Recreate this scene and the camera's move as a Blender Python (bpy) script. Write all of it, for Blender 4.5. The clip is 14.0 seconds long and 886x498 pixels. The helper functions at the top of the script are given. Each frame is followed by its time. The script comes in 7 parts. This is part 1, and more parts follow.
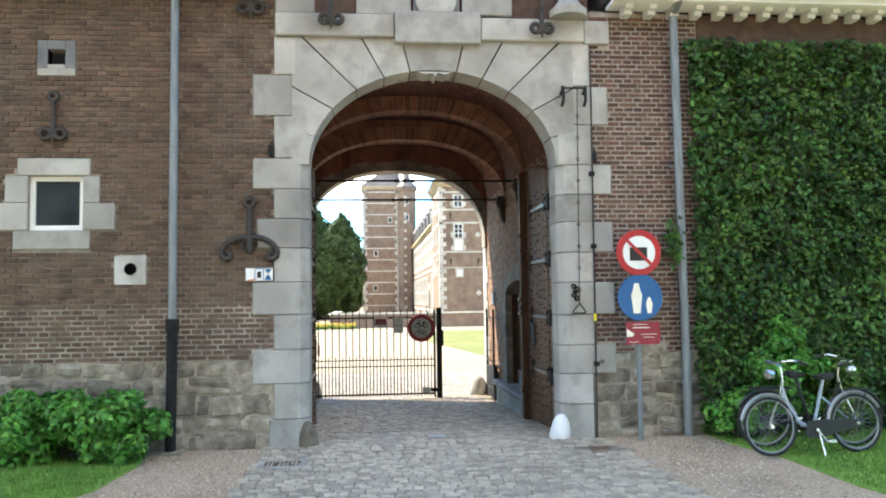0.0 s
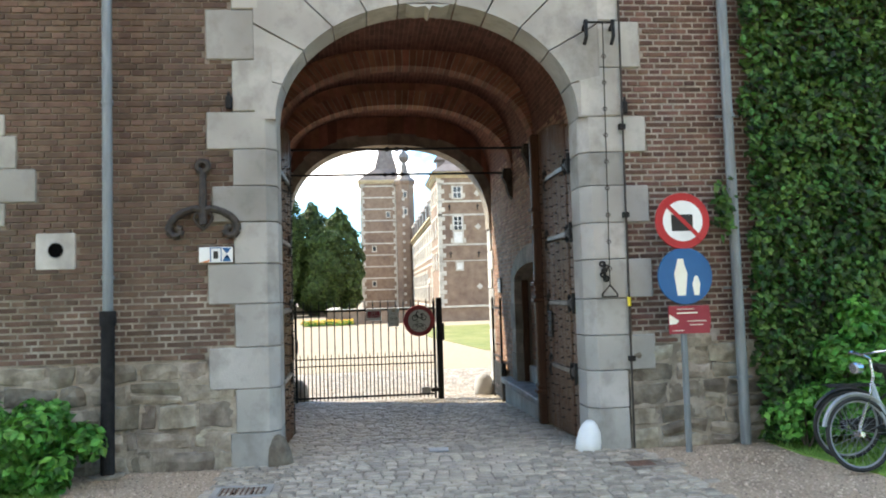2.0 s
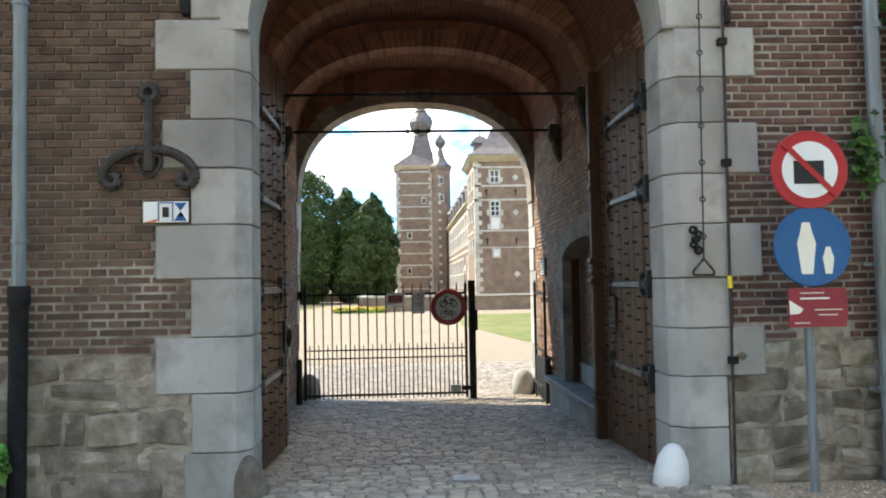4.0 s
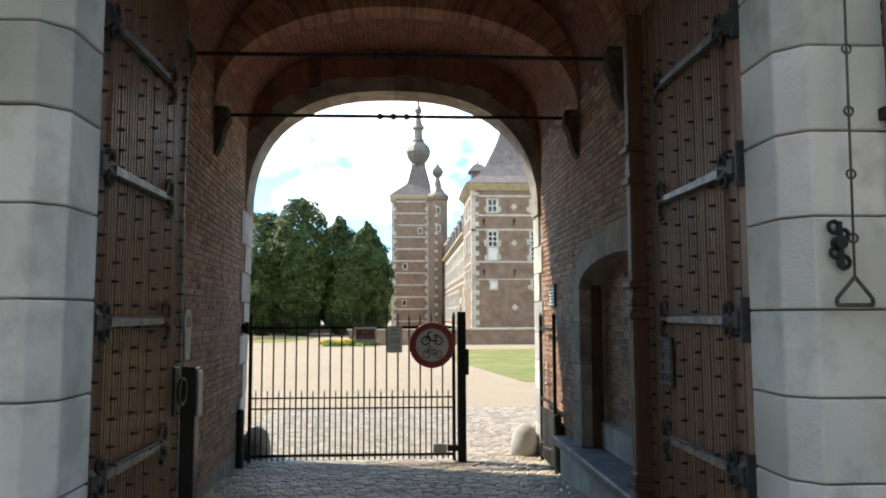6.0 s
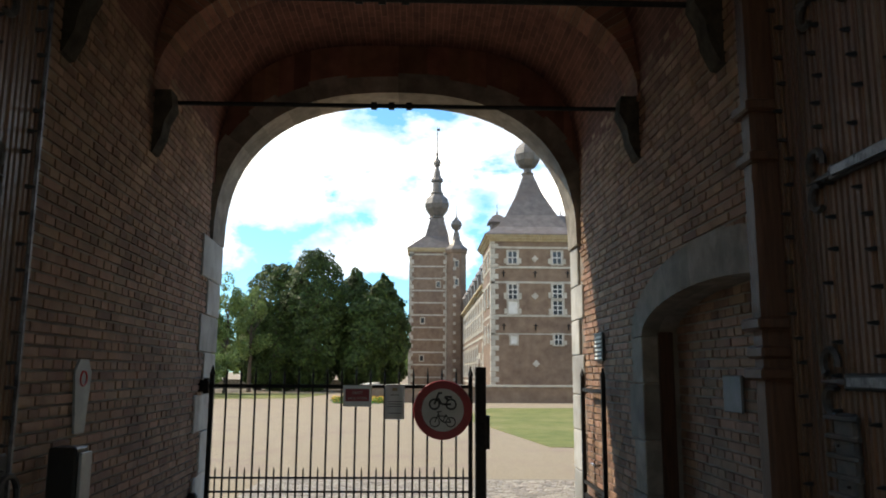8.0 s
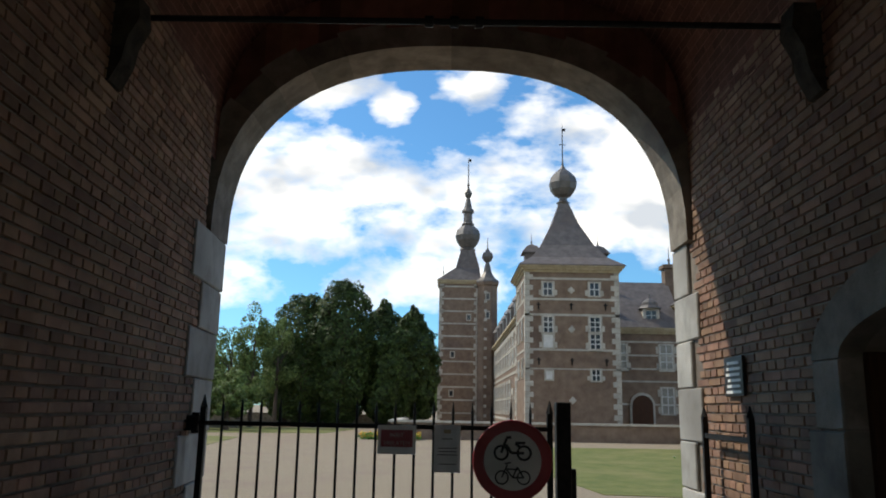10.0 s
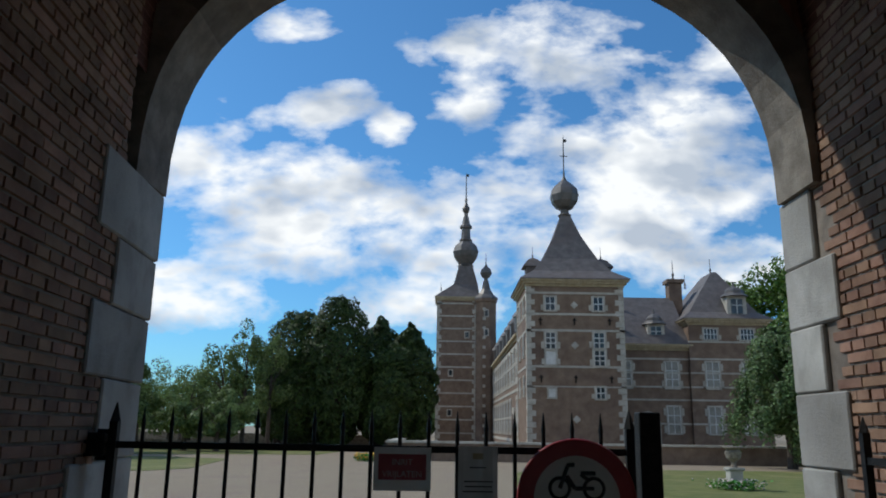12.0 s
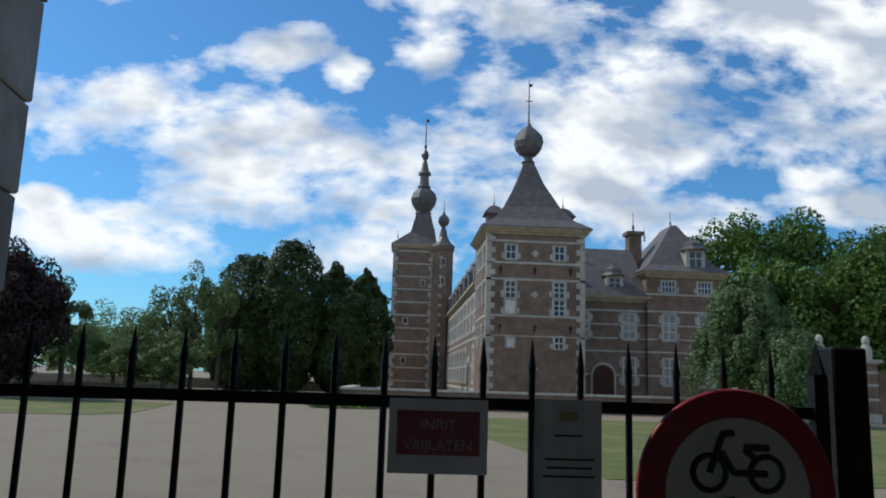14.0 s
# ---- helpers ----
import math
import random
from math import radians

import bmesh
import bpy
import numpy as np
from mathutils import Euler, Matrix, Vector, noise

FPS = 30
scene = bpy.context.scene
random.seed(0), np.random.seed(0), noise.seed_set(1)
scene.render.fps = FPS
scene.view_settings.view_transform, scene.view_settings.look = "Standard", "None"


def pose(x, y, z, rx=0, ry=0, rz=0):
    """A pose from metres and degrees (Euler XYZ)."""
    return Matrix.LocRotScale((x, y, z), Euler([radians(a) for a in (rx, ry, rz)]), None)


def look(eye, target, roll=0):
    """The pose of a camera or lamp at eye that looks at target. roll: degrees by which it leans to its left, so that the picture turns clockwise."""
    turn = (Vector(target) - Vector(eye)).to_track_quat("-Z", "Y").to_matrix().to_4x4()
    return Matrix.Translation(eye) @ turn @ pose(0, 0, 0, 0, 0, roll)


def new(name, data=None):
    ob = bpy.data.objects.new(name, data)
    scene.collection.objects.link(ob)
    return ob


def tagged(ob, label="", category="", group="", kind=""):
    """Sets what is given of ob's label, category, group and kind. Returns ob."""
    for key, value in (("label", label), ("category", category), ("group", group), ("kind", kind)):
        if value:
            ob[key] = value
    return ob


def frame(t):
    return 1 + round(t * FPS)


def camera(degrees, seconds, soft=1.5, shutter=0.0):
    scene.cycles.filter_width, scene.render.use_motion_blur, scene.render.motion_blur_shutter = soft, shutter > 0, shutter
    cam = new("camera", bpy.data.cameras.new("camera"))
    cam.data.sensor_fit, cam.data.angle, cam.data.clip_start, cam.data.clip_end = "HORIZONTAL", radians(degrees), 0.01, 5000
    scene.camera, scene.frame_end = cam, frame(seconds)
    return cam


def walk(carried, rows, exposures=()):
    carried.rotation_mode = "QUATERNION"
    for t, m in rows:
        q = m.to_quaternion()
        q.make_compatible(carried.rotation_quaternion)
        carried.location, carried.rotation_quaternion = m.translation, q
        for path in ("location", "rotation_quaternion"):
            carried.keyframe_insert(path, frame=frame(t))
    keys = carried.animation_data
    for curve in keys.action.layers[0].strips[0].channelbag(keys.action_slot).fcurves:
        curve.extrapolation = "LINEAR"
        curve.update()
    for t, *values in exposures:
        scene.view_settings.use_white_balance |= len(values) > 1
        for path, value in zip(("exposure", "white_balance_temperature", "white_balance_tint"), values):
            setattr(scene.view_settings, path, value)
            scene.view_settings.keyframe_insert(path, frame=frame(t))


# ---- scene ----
cam = camera(60.1, 14.0, 1.9)
PATH = [
    (0, (-0.046, -10.28, 1.914), (0.146, -8.293, 2.043), -0.8),
    (0.5, (0.04, -9.858, 1.923), (0.207, -7.866, 2.006), -1.3),
    (1, (0.06, -9.388, 1.899), (0.222, -7.395, 1.955), -1.2),
    (1.5, (0.07, -8.926, 1.827), (0.251, -6.936, 1.911), -1.4),
    (2, (0.136, -8.377, 1.771), (0.329, -6.39, 1.889), -1.7),
    (2.5, (0.211, -7.883, 1.734), (0.384, -5.893, 1.85), -1.5),
    (3, (0.373, -7.338, 1.743), (0.492, -5.344, 1.842), -1.4),
    (3.2, (0.37, -7.103, 1.71), (0.481, -5.109, 1.811), -1.5),
    (5.3, (0.546, -4.44, 1.64), (0.62, -2.443, 1.71), -0.3),
    (5.5, (0.582, -4.157, 1.643), (0.663, -2.161, 1.741), -0.3),
    (6, (0.711, -3.513, 1.644), (0.815, -1.523, 1.82), -0.2),
    (6.5, (0.781, -2.905, 1.654), (0.896, -0.921, 1.877), -0.2),
    (7, (0.87, -2.314, 1.661), (0.983, -0.336, 1.929), -0.5),
    (7.5, (0.901, -1.838, 1.65), (0.988, 0.137, 1.95), -0.1),
    (8, (0.874, -1.291, 1.648), (0.928, 0.683, 1.967), 0.3),
    (8.5, (0.812, -0.811, 1.661), (0.827, 1.161, 1.994), 0.6),
    (9, (0.731, -0.29, 1.66), (0.707, 1.678, 2.018), 0.9),
    (11.3, (0.500, 2.180, 1.612), (0.484, 4.128, 2.065), 1.3),
    (11.5, (0.485, 2.372, 1.606), (0.475, 4.319, 2.063), 1.0),
    (12, (0.425, 2.820, 1.610), (0.412, 4.768, 2.066), 0.9),
    (12.5, (0.364, 3.286, 1.608), (0.363, 5.232, 2.067), 0.9),
    (13, (0.279, 3.786, 1.605), (0.337, 5.738, 2.037), 0.9),
    (13.5, (0.188, 4.208, 1.592), (0.309, 6.168, 1.971), 1.3),
    (14, (0.068, 4.613, 1.575), (0.177, 6.582, 1.906), 1.8),
]
SUN = Vector((-0.80, 0.42, 0.95)).normalized()
EXPO = [(0, 1.95, 7650, 10), (1.5, 1.86, 7650, 10), (3.2, 1.44, 7650, 10), (5.3, 1.42, 7700, 10), (6.0, 1.26, 7700, 10), (6.5, 1.16, 7700, 10), (7.5, 0.7, 7800, 10), (9.0, 0.28, 7700, 10), (11.3, -0.68, 6500, 8), (14, -0.72, 6300, 8)]
walk(cam, [(t, look(eye, target, roll)) for t, eye, target, roll in PATH], EXPO)

# ---- world and sun ----
world = bpy.data.worlds.new("world")
scene.world = world
world.use_nodes = True
W = world.node_tree
W.nodes.clear()


def wn(kind, **values):
    n = W.nodes.new(kind)
    for k, v in values.items():
        n.inputs[k].default_value = v
    return n


def wlink(a, b):
    W.links.new(a, b)


def wmath(op, a, b=None, c=None):
    n = W.nodes.new("ShaderNodeMath")
    n.operation = op
    for i, v in enumerate((a, b, c)):
        if v is None:
            continue
        if isinstance(v, (int, float)):
            n.inputs[i].default_value = v
        else:
            wlink(v, n.inputs[i])
    return n.outputs[0]


sky = W.nodes.new("ShaderNodeTexSky")
sky.sky_type = "NISHITA"
sky.sun_disc = False
sky.sun_elevation = math.asin(SUN.z)
sky.sun_rotation = math.atan2(SUN.x, SUN.y)
sky.air_density, sky.dust_density, sky.ozone_density = 1.0, 0.6, 2.5
co = W.nodes.new("ShaderNodeTexCoord")
sep = W.nodes.new("ShaderNodeSeparateXYZ")
wlink(co.outputs["Generated"], sep.inputs[0])
up = wmath("ADD", wmath("MAXIMUM", sep.outputs[2], 0.0), 0.16)
cx = wmath("DIVIDE", sep.outputs[0], up)
cy = wmath("DIVIDE", sep.outputs[1], up)
comb = W.nodes.new("ShaderNodeCombineXYZ")
wlink(cx, comb.inputs[0])
wlink(cy, comb.inputs[1])
shift = W.nodes.new("ShaderNodeVectorMath")
shift.operation = "ADD"
shift.inputs[1].default_value = (3.1, 1.7, 0.4)
wlink(comb.outputs[0], shift.inputs[0])
big = wn("ShaderNodeTexNoise", Scale=0.95, Detail=9.0, Roughness=0.56, Distortion=0.15)
wlink(shift.outputs[0], big.inputs["Vector"])
# the day's cumulus: soft ellipses on the plane y = 1, broken up by noise
ahead = wmath("MAXIMUM", sep.outputs[1], 0.05)
pu, pv = wmath("DIVIDE", sep.outputs[0], ahead), wmath("DIVIDE", sep.outputs[2], ahead)
plane = W.nodes.new("ShaderNodeCombineXYZ")
wlink(pu, plane.inputs[0])
wlink(wmath("MULTIPLY", pv, 1.7), plane.inputs[1])
small = wn("ShaderNodeTexNoise", Scale=5.2, Detail=9.0, Roughness=0.57, Distortion=0.12)
wlink(plane.outputs[0], small.inputs["Vector"])
tiny = wn("ShaderNodeTexNoise", Scale=19.0, Detail=6.0, Roughness=0.55, Distortion=0.2)
soft_a = wn("ShaderNodeTexNoise", Scale=6.0, Detail=3.0, Roughness=0.5, Distortion=0.1)
wlink(plane.outputs[0], soft_a.inputs["Vector"])
wlink(plane.outputs[0], tiny.inputs["Vector"])
CLOUDS = [(-0.419, 0.334, 0.125, 0.043), (-0.173, 0.324, 0.098, 0.04), (-0.219, 0.241, 0.122, 0.054), (-0.05, 0.271, 0.122, 0.051), (-0.18, 0.435, 0.058, 0.032), (-0.092, 0.406, 0.025, 0.021), (0.115, 0.527, 0.122, 0.052), (0.037, 0.463, 0.044, 0.041), (0.145, 0.397, 0.068, 0.042), (0.259, 0.312, 0.16, 0.07), (0.462, 0.391, 0.225, 0.073), (0.561, 0.521, 0.172, 0.067), (0.632, 0.442, 0.094, 0.048), (-0.435, 0.155, 0.106, 0.031), (-0.3, 0.163, 0.094, 0.028), (-0.47, 0.214, 0.027, 0.013), (-0.358, 0.2, 0.036, 0.015), (-0.052, 0.16, 0.112, 0.03), (0.571, 0.288, 0.045, 0.021), (0.625, 0.25, 0.099, 0.023), (0.188, 0.23, 0.235, 0.039), (-0.426, 0.543, 0.091, 0.034), (-0.235, 0.558, 0.047, 0.022)]
cover = None
for u0, v0, ru, rv in [(a, b, c * 1.38, d * 1.4) for a, b, c, d in CLOUDS]:
    du = wmath("POWER", wmath("ABSOLUTE", wmath("DIVIDE", wmath("SUBTRACT", pu, u0), ru)), 2.0)
    dv0 = wmath("DIVIDE", wmath("SUBTRACT", pv, v0), rv)
    dv = wmath("POWER", wmath("ABSOLUTE", dv0), 2.0)
    one = wmath("SUBTRACT", 1.0, wmath("ADD", du, dv))
    cover = one if cover is None else wmath("SMOOTH_MAX", cover, one, 0.25)
grain = wmath("ADD", wmath("MULTIPLY", wmath("SUBTRACT", small.outputs[0], 0.5), 6.2), wmath("MULTIPLY", wmath("SUBTRACT", tiny.outputs[0], 0.5), 2.0))
dense = wmath("ADD", wmath("MAXIMUM", wmath("ADD", cover, 0.12), -0.85), grain)
front = wmath("GREATER_THAN", sep.outputs[1], 0.25)
other = wmath("MULTIPLY", wmath("SUBTRACT", big.outputs[0], 0.47), 9.0)
dense = wmath("ADD", wmath("MULTIPLY", dense, front), wmath("MULTIPLY", other, wmath("SUBTRACT", 1.0, front)))
ramp = W.nodes.new("ShaderNodeValToRGB")
ramp.color_ramp.elements[0].position, ramp.color_ramp.elements[0].color = 0.0, (0, 0, 0, 1)
ramp.color_ramp.elements[1].position, ramp.color_ramp.elements[1].color = 1.0, (1, 1, 1, 1)
wlink(wmath("MULTIPLY", dense, 0.8), ramp.inputs[0])
# cloud tops face the sun, their undersides are grey
shade = W.nodes.new("ShaderNodeValToRGB")
shade.color_ramp.elements[0].position, shade.color_ramp.elements[0].color = 0.12, (0.56, 0.63, 0.74, 1)
shade.color_ramp.elements[1].position, shade.color_ramp.elements[1].color = 0.72, (1.12, 1.13, 1.14, 1)
above = W.nodes.new("ShaderNodeVectorMath")
above.operation = "ADD"
above.inputs[1].default_value = (-0.03, 0.09, 0)
wlink(plane.outputs[0], above.inputs[0])
over = wn("ShaderNodeTexNoise", Scale=6.0, Detail=3.0, Roughness=0.5, Distortion=0.1)
wlink(above.outputs[0], over.inputs["Vector"])
relief = wmath("MULTIPLY", wmath("SUBTRACT", soft_a.outputs[0], over.outputs[0]), 2.8)
thick = wmath("MULTIPLY", wmath("MAXIMUM", wmath("MINIMUM", dense, 2.2), 0.0), -0.22)
wlink(wmath("ADD", wmath("ADD", relief, 0.80), thick), shade.inputs[0])
lift = W.nodes.new("ShaderNodeVectorMath")
lift.operation = "SCALE"
lift.inputs[3].default_value = 9.6
wlink(shade.outputs[0], lift.inputs[0])
tint = W.nodes.new("ShaderNodeMixRGB")
tint.blend_type = "MULTIPLY"
tint.inputs[0].default_value = 1.0
tint.inputs[2].default_value = (0.52, 1.02, 1.36, 1)
wlink(sky.outputs[0], tint.inputs[1])
mixc = W.nodes.new("ShaderNodeMixRGB")
wlink(ramp.outputs[0], mixc.inputs[0])
wlink(tint.outputs[0], mixc.inputs[1])
wlink(lift.outputs[0], mixc.inputs[2])
bg = W.nodes.new("ShaderNodeBackground")
bg.inputs[1].default_value = 0.15
wlink(mixc.outputs[0], bg.inputs[0])
wo = W.nodes.new("ShaderNodeOutputWorld")
wlink(bg.outputs[0], wo.inputs[0])

sun = bpy.data.lights.new("sun", "SUN")
sun.energy, sun.angle, sun.color = 3.8, radians(0.53), (1.0, 0.95, 0.87)
so = new("sun", sun)
so.matrix_world = look(SUN * 50, (0, 0, 0))


# ---- materials ----
def surface(name, c1, c2, scale=6.0, rough=0.8, bump=0.3, fine=60.0, metal=0.0, vary=0.0, stain=None, stain_scale=0.8, stretch=(1, 1, 1), spec=0.4, trans=0.0):
    """A worn surface: two tones by a middle noise, relief by a fine one, optional stains and tone by piece."""
    m = bpy.data.materials.new(name)
    m.use_nodes = True
    t = m.node_tree
    b = t.nodes["Principled BSDF"]
    tc = t.nodes.new("ShaderNodeTexCoord")
    mp = t.nodes.new("ShaderNodeMapping")
    mp.inputs["Scale"].default_value = stretch
    t.links.new(tc.outputs["Object"], mp.inputs[0])

    def nz(s, d):
        n = t.nodes.new("ShaderNodeTexNoise")
        n.inputs["Scale"].default_value, n.inputs["Detail"].default_value, n.inputs["Roughness"].default_value = s, d, 0.62
        t.links.new(mp.outputs[0], n.inputs["Vector"])
        return n
    a, f = nz(scale, 6), nz(fine, 4)
    r = t.nodes.new("ShaderNodeValToRGB")
    r.color_ramp.elements[0].position, r.color_ramp.elements[0].color = 0.36, (*c1, 1)
    r.color_ramp.elements[1].position, r.color_ramp.elements[1].color = 0.64, (*c2, 1)
    t.links.new(a.outputs[0], r.inputs[0])
    col = r.outputs[0]
    if stain:
        s = nz(stain_scale, 7)
        sr = t.nodes.new("ShaderNodeValToRGB")
        sr.color_ramp.elements[0].position, sr.color_ramp.elements[1].position = 0.5, 0.68
        t.links.new(s.outputs[0], sr.inputs[0])
        k = t.nodes.new("ShaderNodeMixRGB")
        k.inputs[2].default_value = (*stain, 1)
        sc = t.nodes.new("ShaderNodeMath")
        sc.operation = "MULTIPLY"
        sc.inputs[1].default_value = 0.75
        t.links.new(sr.outputs[0], sc.inputs[0])
        t.links.new(sc.outputs[0], k.inputs[0])
        t.links.new(col, k.inputs[1])
        col = k.outputs[0]
    if vary:
        oi = t.nodes.new("ShaderNodeObjectInfo")
        ge = t.nodes.new("ShaderNodeNewGeometry")
        ad = t.nodes.new("ShaderNodeMath")
        ad.operation = "ADD"
        t.links.new(oi.outputs["Random"], ad.inputs[0])
        t.links.new(ge.outputs["Random Per Island"], ad.inputs[1])
        fr = t.nodes.new("ShaderNodeMath")
        fr.operation = "FRACT"
        t.links.new(ad.outputs[0], fr.inputs[0])
        mr = t.nodes.new("ShaderNodeMapRange")
        mr.inputs[3].default_value, mr.inputs[4].default_value = 1 - vary, 1 + vary
        t.links.new(fr.outputs[0], mr.inputs[0])
        h = t.nodes.new("ShaderNodeHueSaturation")
        t.links.new(mr.outputs[0], h.inputs["Value"])
        m2 = t.nodes.new("ShaderNodeMapRange")
        m2.inputs[3].default_value, m2.inputs[4].default_value = 0.5 - 0.03 * vary, 0.5 + 0.03 * vary
        sn = t.nodes.new("ShaderNodeMath")
        sn.operation = "MULTIPLY"
        sn.inputs[1].default_value = 7.3
        t.links.new(fr.outputs[0], sn.inputs[0])
        f2 = t.nodes.new("ShaderNodeMath")
        f2.operation = "FRACT"
        t.links.new(sn.outputs[0], f2.inputs[0])
        t.links.new(f2.outputs[0], m2.inputs[0])
        t.links.new(m2.outputs[0], h.inputs["Hue"])
        t.links.new(col, h.inputs["Color"])
        col = h.outputs[0]
    t.links.new(col, b.inputs["Base Color"])
    b.inputs["Roughness"].default_value, b.inputs["Metallic"].default_value = rough, metal
    b.inputs["Specular IOR Level"].default_value = spec
    if trans:
        b.inputs["Transmission Weight"].default_value = trans
    if bump:
        bu = t.nodes.new("ShaderNodeBump")
        bu.inputs["Strength"].default_value, bu.inputs["Distance"].default_value = bump, 0.01
        t.links.new(f.outputs[0], bu.inputs["Height"])
        t.links.new(bu.outputs[0], b.inputs["Normal"])
    return m


def leafy(name, c1, c2, vary=0.45):
    m = surface(name, c1, c2, 2.0, 0.5, 0, 40, vary=vary, spec=0.35)
    t = m.node_tree
    b = t.nodes["Principled BSDF"]
    tr = t.nodes.new("ShaderNodeBsdfTranslucent")
    src = b.inputs["Base Color"].links[0].from_socket
    t.links.new(src, tr.inputs[0])
    mx = t.nodes.new("ShaderNodeMixShader")
    mx.inputs[0].default_value = 0.3
    t.links.new(b.outputs[0], mx.inputs[1])
    t.links.new(tr.outputs[0], mx.inputs[2])
    t.links.new(mx.outputs[0], t.nodes["Material Output"].inputs[0])
    return m


BRICK = surface("brick", (0.084, 0.049, 0.036), (0.152, 0.096, 0.069), 5, 0.9, 0.7, 90, vary=0.33, stain=(0.085, 0.062, 0.05), stain_scale=0.9)
BRICK_E = surface("east brick", (0.085, 0.043, 0.034), (0.155, 0.082, 0.06), 5, 0.9, 0.7, 90, vary=0.4)
MORTAR_E = surface("pale mortar", (0.25, 0.22, 0.19), (0.43, 0.385, 0.335), 6, 0.95, 0.6, 60)
BRICK_RED = surface("passage brick", (0.15, 0.062, 0.04), (0.23, 0.105, 0.068), 4, 0.9, 0.6, 90, vary=0.3)
BRICK_IN = surface("inner brick", (0.21, 0.118, 0.078), (0.33, 0.20, 0.135), 4, 0.9, 0.6, 90, vary=0.3)
DARKSTONE = surface("near-black carved stone", (0.03, 0.025, 0.02), (0.07, 0.058, 0.046), 9, 0.9, 0.8, 40, spec=0.1)
# flat near-black that stands in for the shade inside hollows
HOLE = surface("painted hollow dark", (0.003, 0.003, 0.003), (0.006, 0.006, 0.006), 5, 1.0, 0.0, 40, spec=0.0)
BRICK_FAR = surface("castle brick", (0.165, 0.112, 0.08), (0.24, 0.172, 0.126), 1.5, 0.9, 0.3, 12, stain=(0.11, 0.075, 0.06), stain_scale=0.25)
MORTAR = surface("mortar", (0.19, 0.16, 0.13), (0.32, 0.275, 0.23), 6, 0.95, 0.6, 60, stain=(0.11, 0.09, 0.075), stain_scale=0.55)
MORTAR_P = surface("patchy lime pointing", (0.15, 0.124, 0.10), (0.45, 0.405, 0.34), 2.6, 0.95, 0.6, 60, stain=(0.14, 0.115, 0.095), stain_scale=1.1)
BEDDING = surface("lime bedding of the plinth", (0.21, 0.175, 0.135), (0.40, 0.345, 0.275), 4, 0.95, 1.0, 30, stain=(0.13, 0.108, 0.085), stain_scale=1.3)
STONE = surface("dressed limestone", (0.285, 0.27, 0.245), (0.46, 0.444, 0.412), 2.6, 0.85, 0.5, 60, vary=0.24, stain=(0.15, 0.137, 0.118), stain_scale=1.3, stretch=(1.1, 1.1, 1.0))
STONE_OLD = surface("weathered rubble stone", (0.15, 0.122, 0.092), (0.33, 0.288, 0.228), 5, 0.92, 1.0, 22, vary=0.42, stain=(0.10, 0.08, 0.06), stain_scale=2.4)
# brown-grey, a darker tone than the dressed limestone
STONE_IN = surface("brown-grey passage stone", (0.16, 0.135, 0.11), (0.27, 0.235, 0.195), 5, 0.9, 0.5, 50, vary=0.2, stain=(0.12, 0.10, 0.08), stain_scale=2)
STONE_FAR = surface("castle stone", (0.36, 0.335, 0.285), (0.50, 0.47, 0.41), 1.5, 0.85, 0.2, 15, vary=0.12)
CREAM = surface("cream cornice", (0.36, 0.29, 0.18), (0.48, 0.40, 0.27), 2, 0.8, 0.2, 15)
BLUESTONE = surface("blue stone", (0.10, 0.10, 0.105), (0.19, 0.19, 0.195), 4, 0.6, 0.3, 60)
SETT = surface("granite sett", (0.27, 0.225, 0.172), (0.42, 0.362, 0.285), 9, 0.5, 0.6, 80, vary=0.33)
SAND = surface("joint sand", (0.17, 0.14, 0.11), (0.27, 0.228, 0.18), 12, 0.95, 0.6, 80)
GRAVEL = surface("gravel", (0.205, 0.16, 0.106), (0.365, 0.295, 0.202), 34, 0.95, 1.0, 70, stain=(0.25, 0.18, 0.14), stain_scale=0.5)
GRAVEL_ROAD = surface("brown roadside gravel", (0.29, 0.205, 0.138), (0.52, 0.405, 0.29), 38, 0.95, 1.0, 70, stain=(0.235, 0.165, 0.11), stain_scale=0.7)
# worn red of the gate sign, darkened for the backlit shade it hangs in
GATE_RED = surface("worn shaded sign red", (0.27, 0.022, 0.03), (0.34, 0.035, 0.042), 5, 0.45, 0.05, 40)
SOIL = surface("soil", (0.06, 0.045, 0.035), (0.10, 0.08, 0.06), 12, 0.95, 0.8, 50)
GRASS = surface("grass", (0.13, 0.25, 0.038), (0.22, 0.37, 0.07), 6, 0.85, 0.8, 120)
GRASS_DRY = surface("dry grass", (0.105, 0.128, 0.027), (0.175, 0.178, 0.048), 1.5, 0.9, 0.8, 60, stain=(0.26, 0.21, 0.09), stain_scale=0.3)
BLADE = leafy("grass blade", (0.10, 0.22, 0.035), (0.17, 0.31, 0.06), 0.35)
SLATE = surface("slate", (0.108, 0.094, 0.09), (0.165, 0.146, 0.138), 1.8, 0.66, 0.4, 14, stain=(0.14, 0.112, 0.10), stain_scale=0.3)
LEAD = surface("lead", (0.10, 0.095, 0.09), (0.17, 0.155, 0.145), 2, 0.5, 0.2, 20, metal=0.2)
IRON = surface("black iron", (0.008, 0.008, 0.009), (0.02, 0.019, 0.018), 20, 0.5, 0.3, 120, metal=0.0, spec=0.16)
RUST = surface("old wrought iron", (0.03, 0.027, 0.026), (0.075, 0.06, 0.05), 15, 0.6, 0.5, 100, metal=0.4)
WORN = surface("worn steel strap", (0.03, 0.03, 0.032), (0.17, 0.17, 0.18), 14, 0.35, 0.5, 90, metal=0.6)
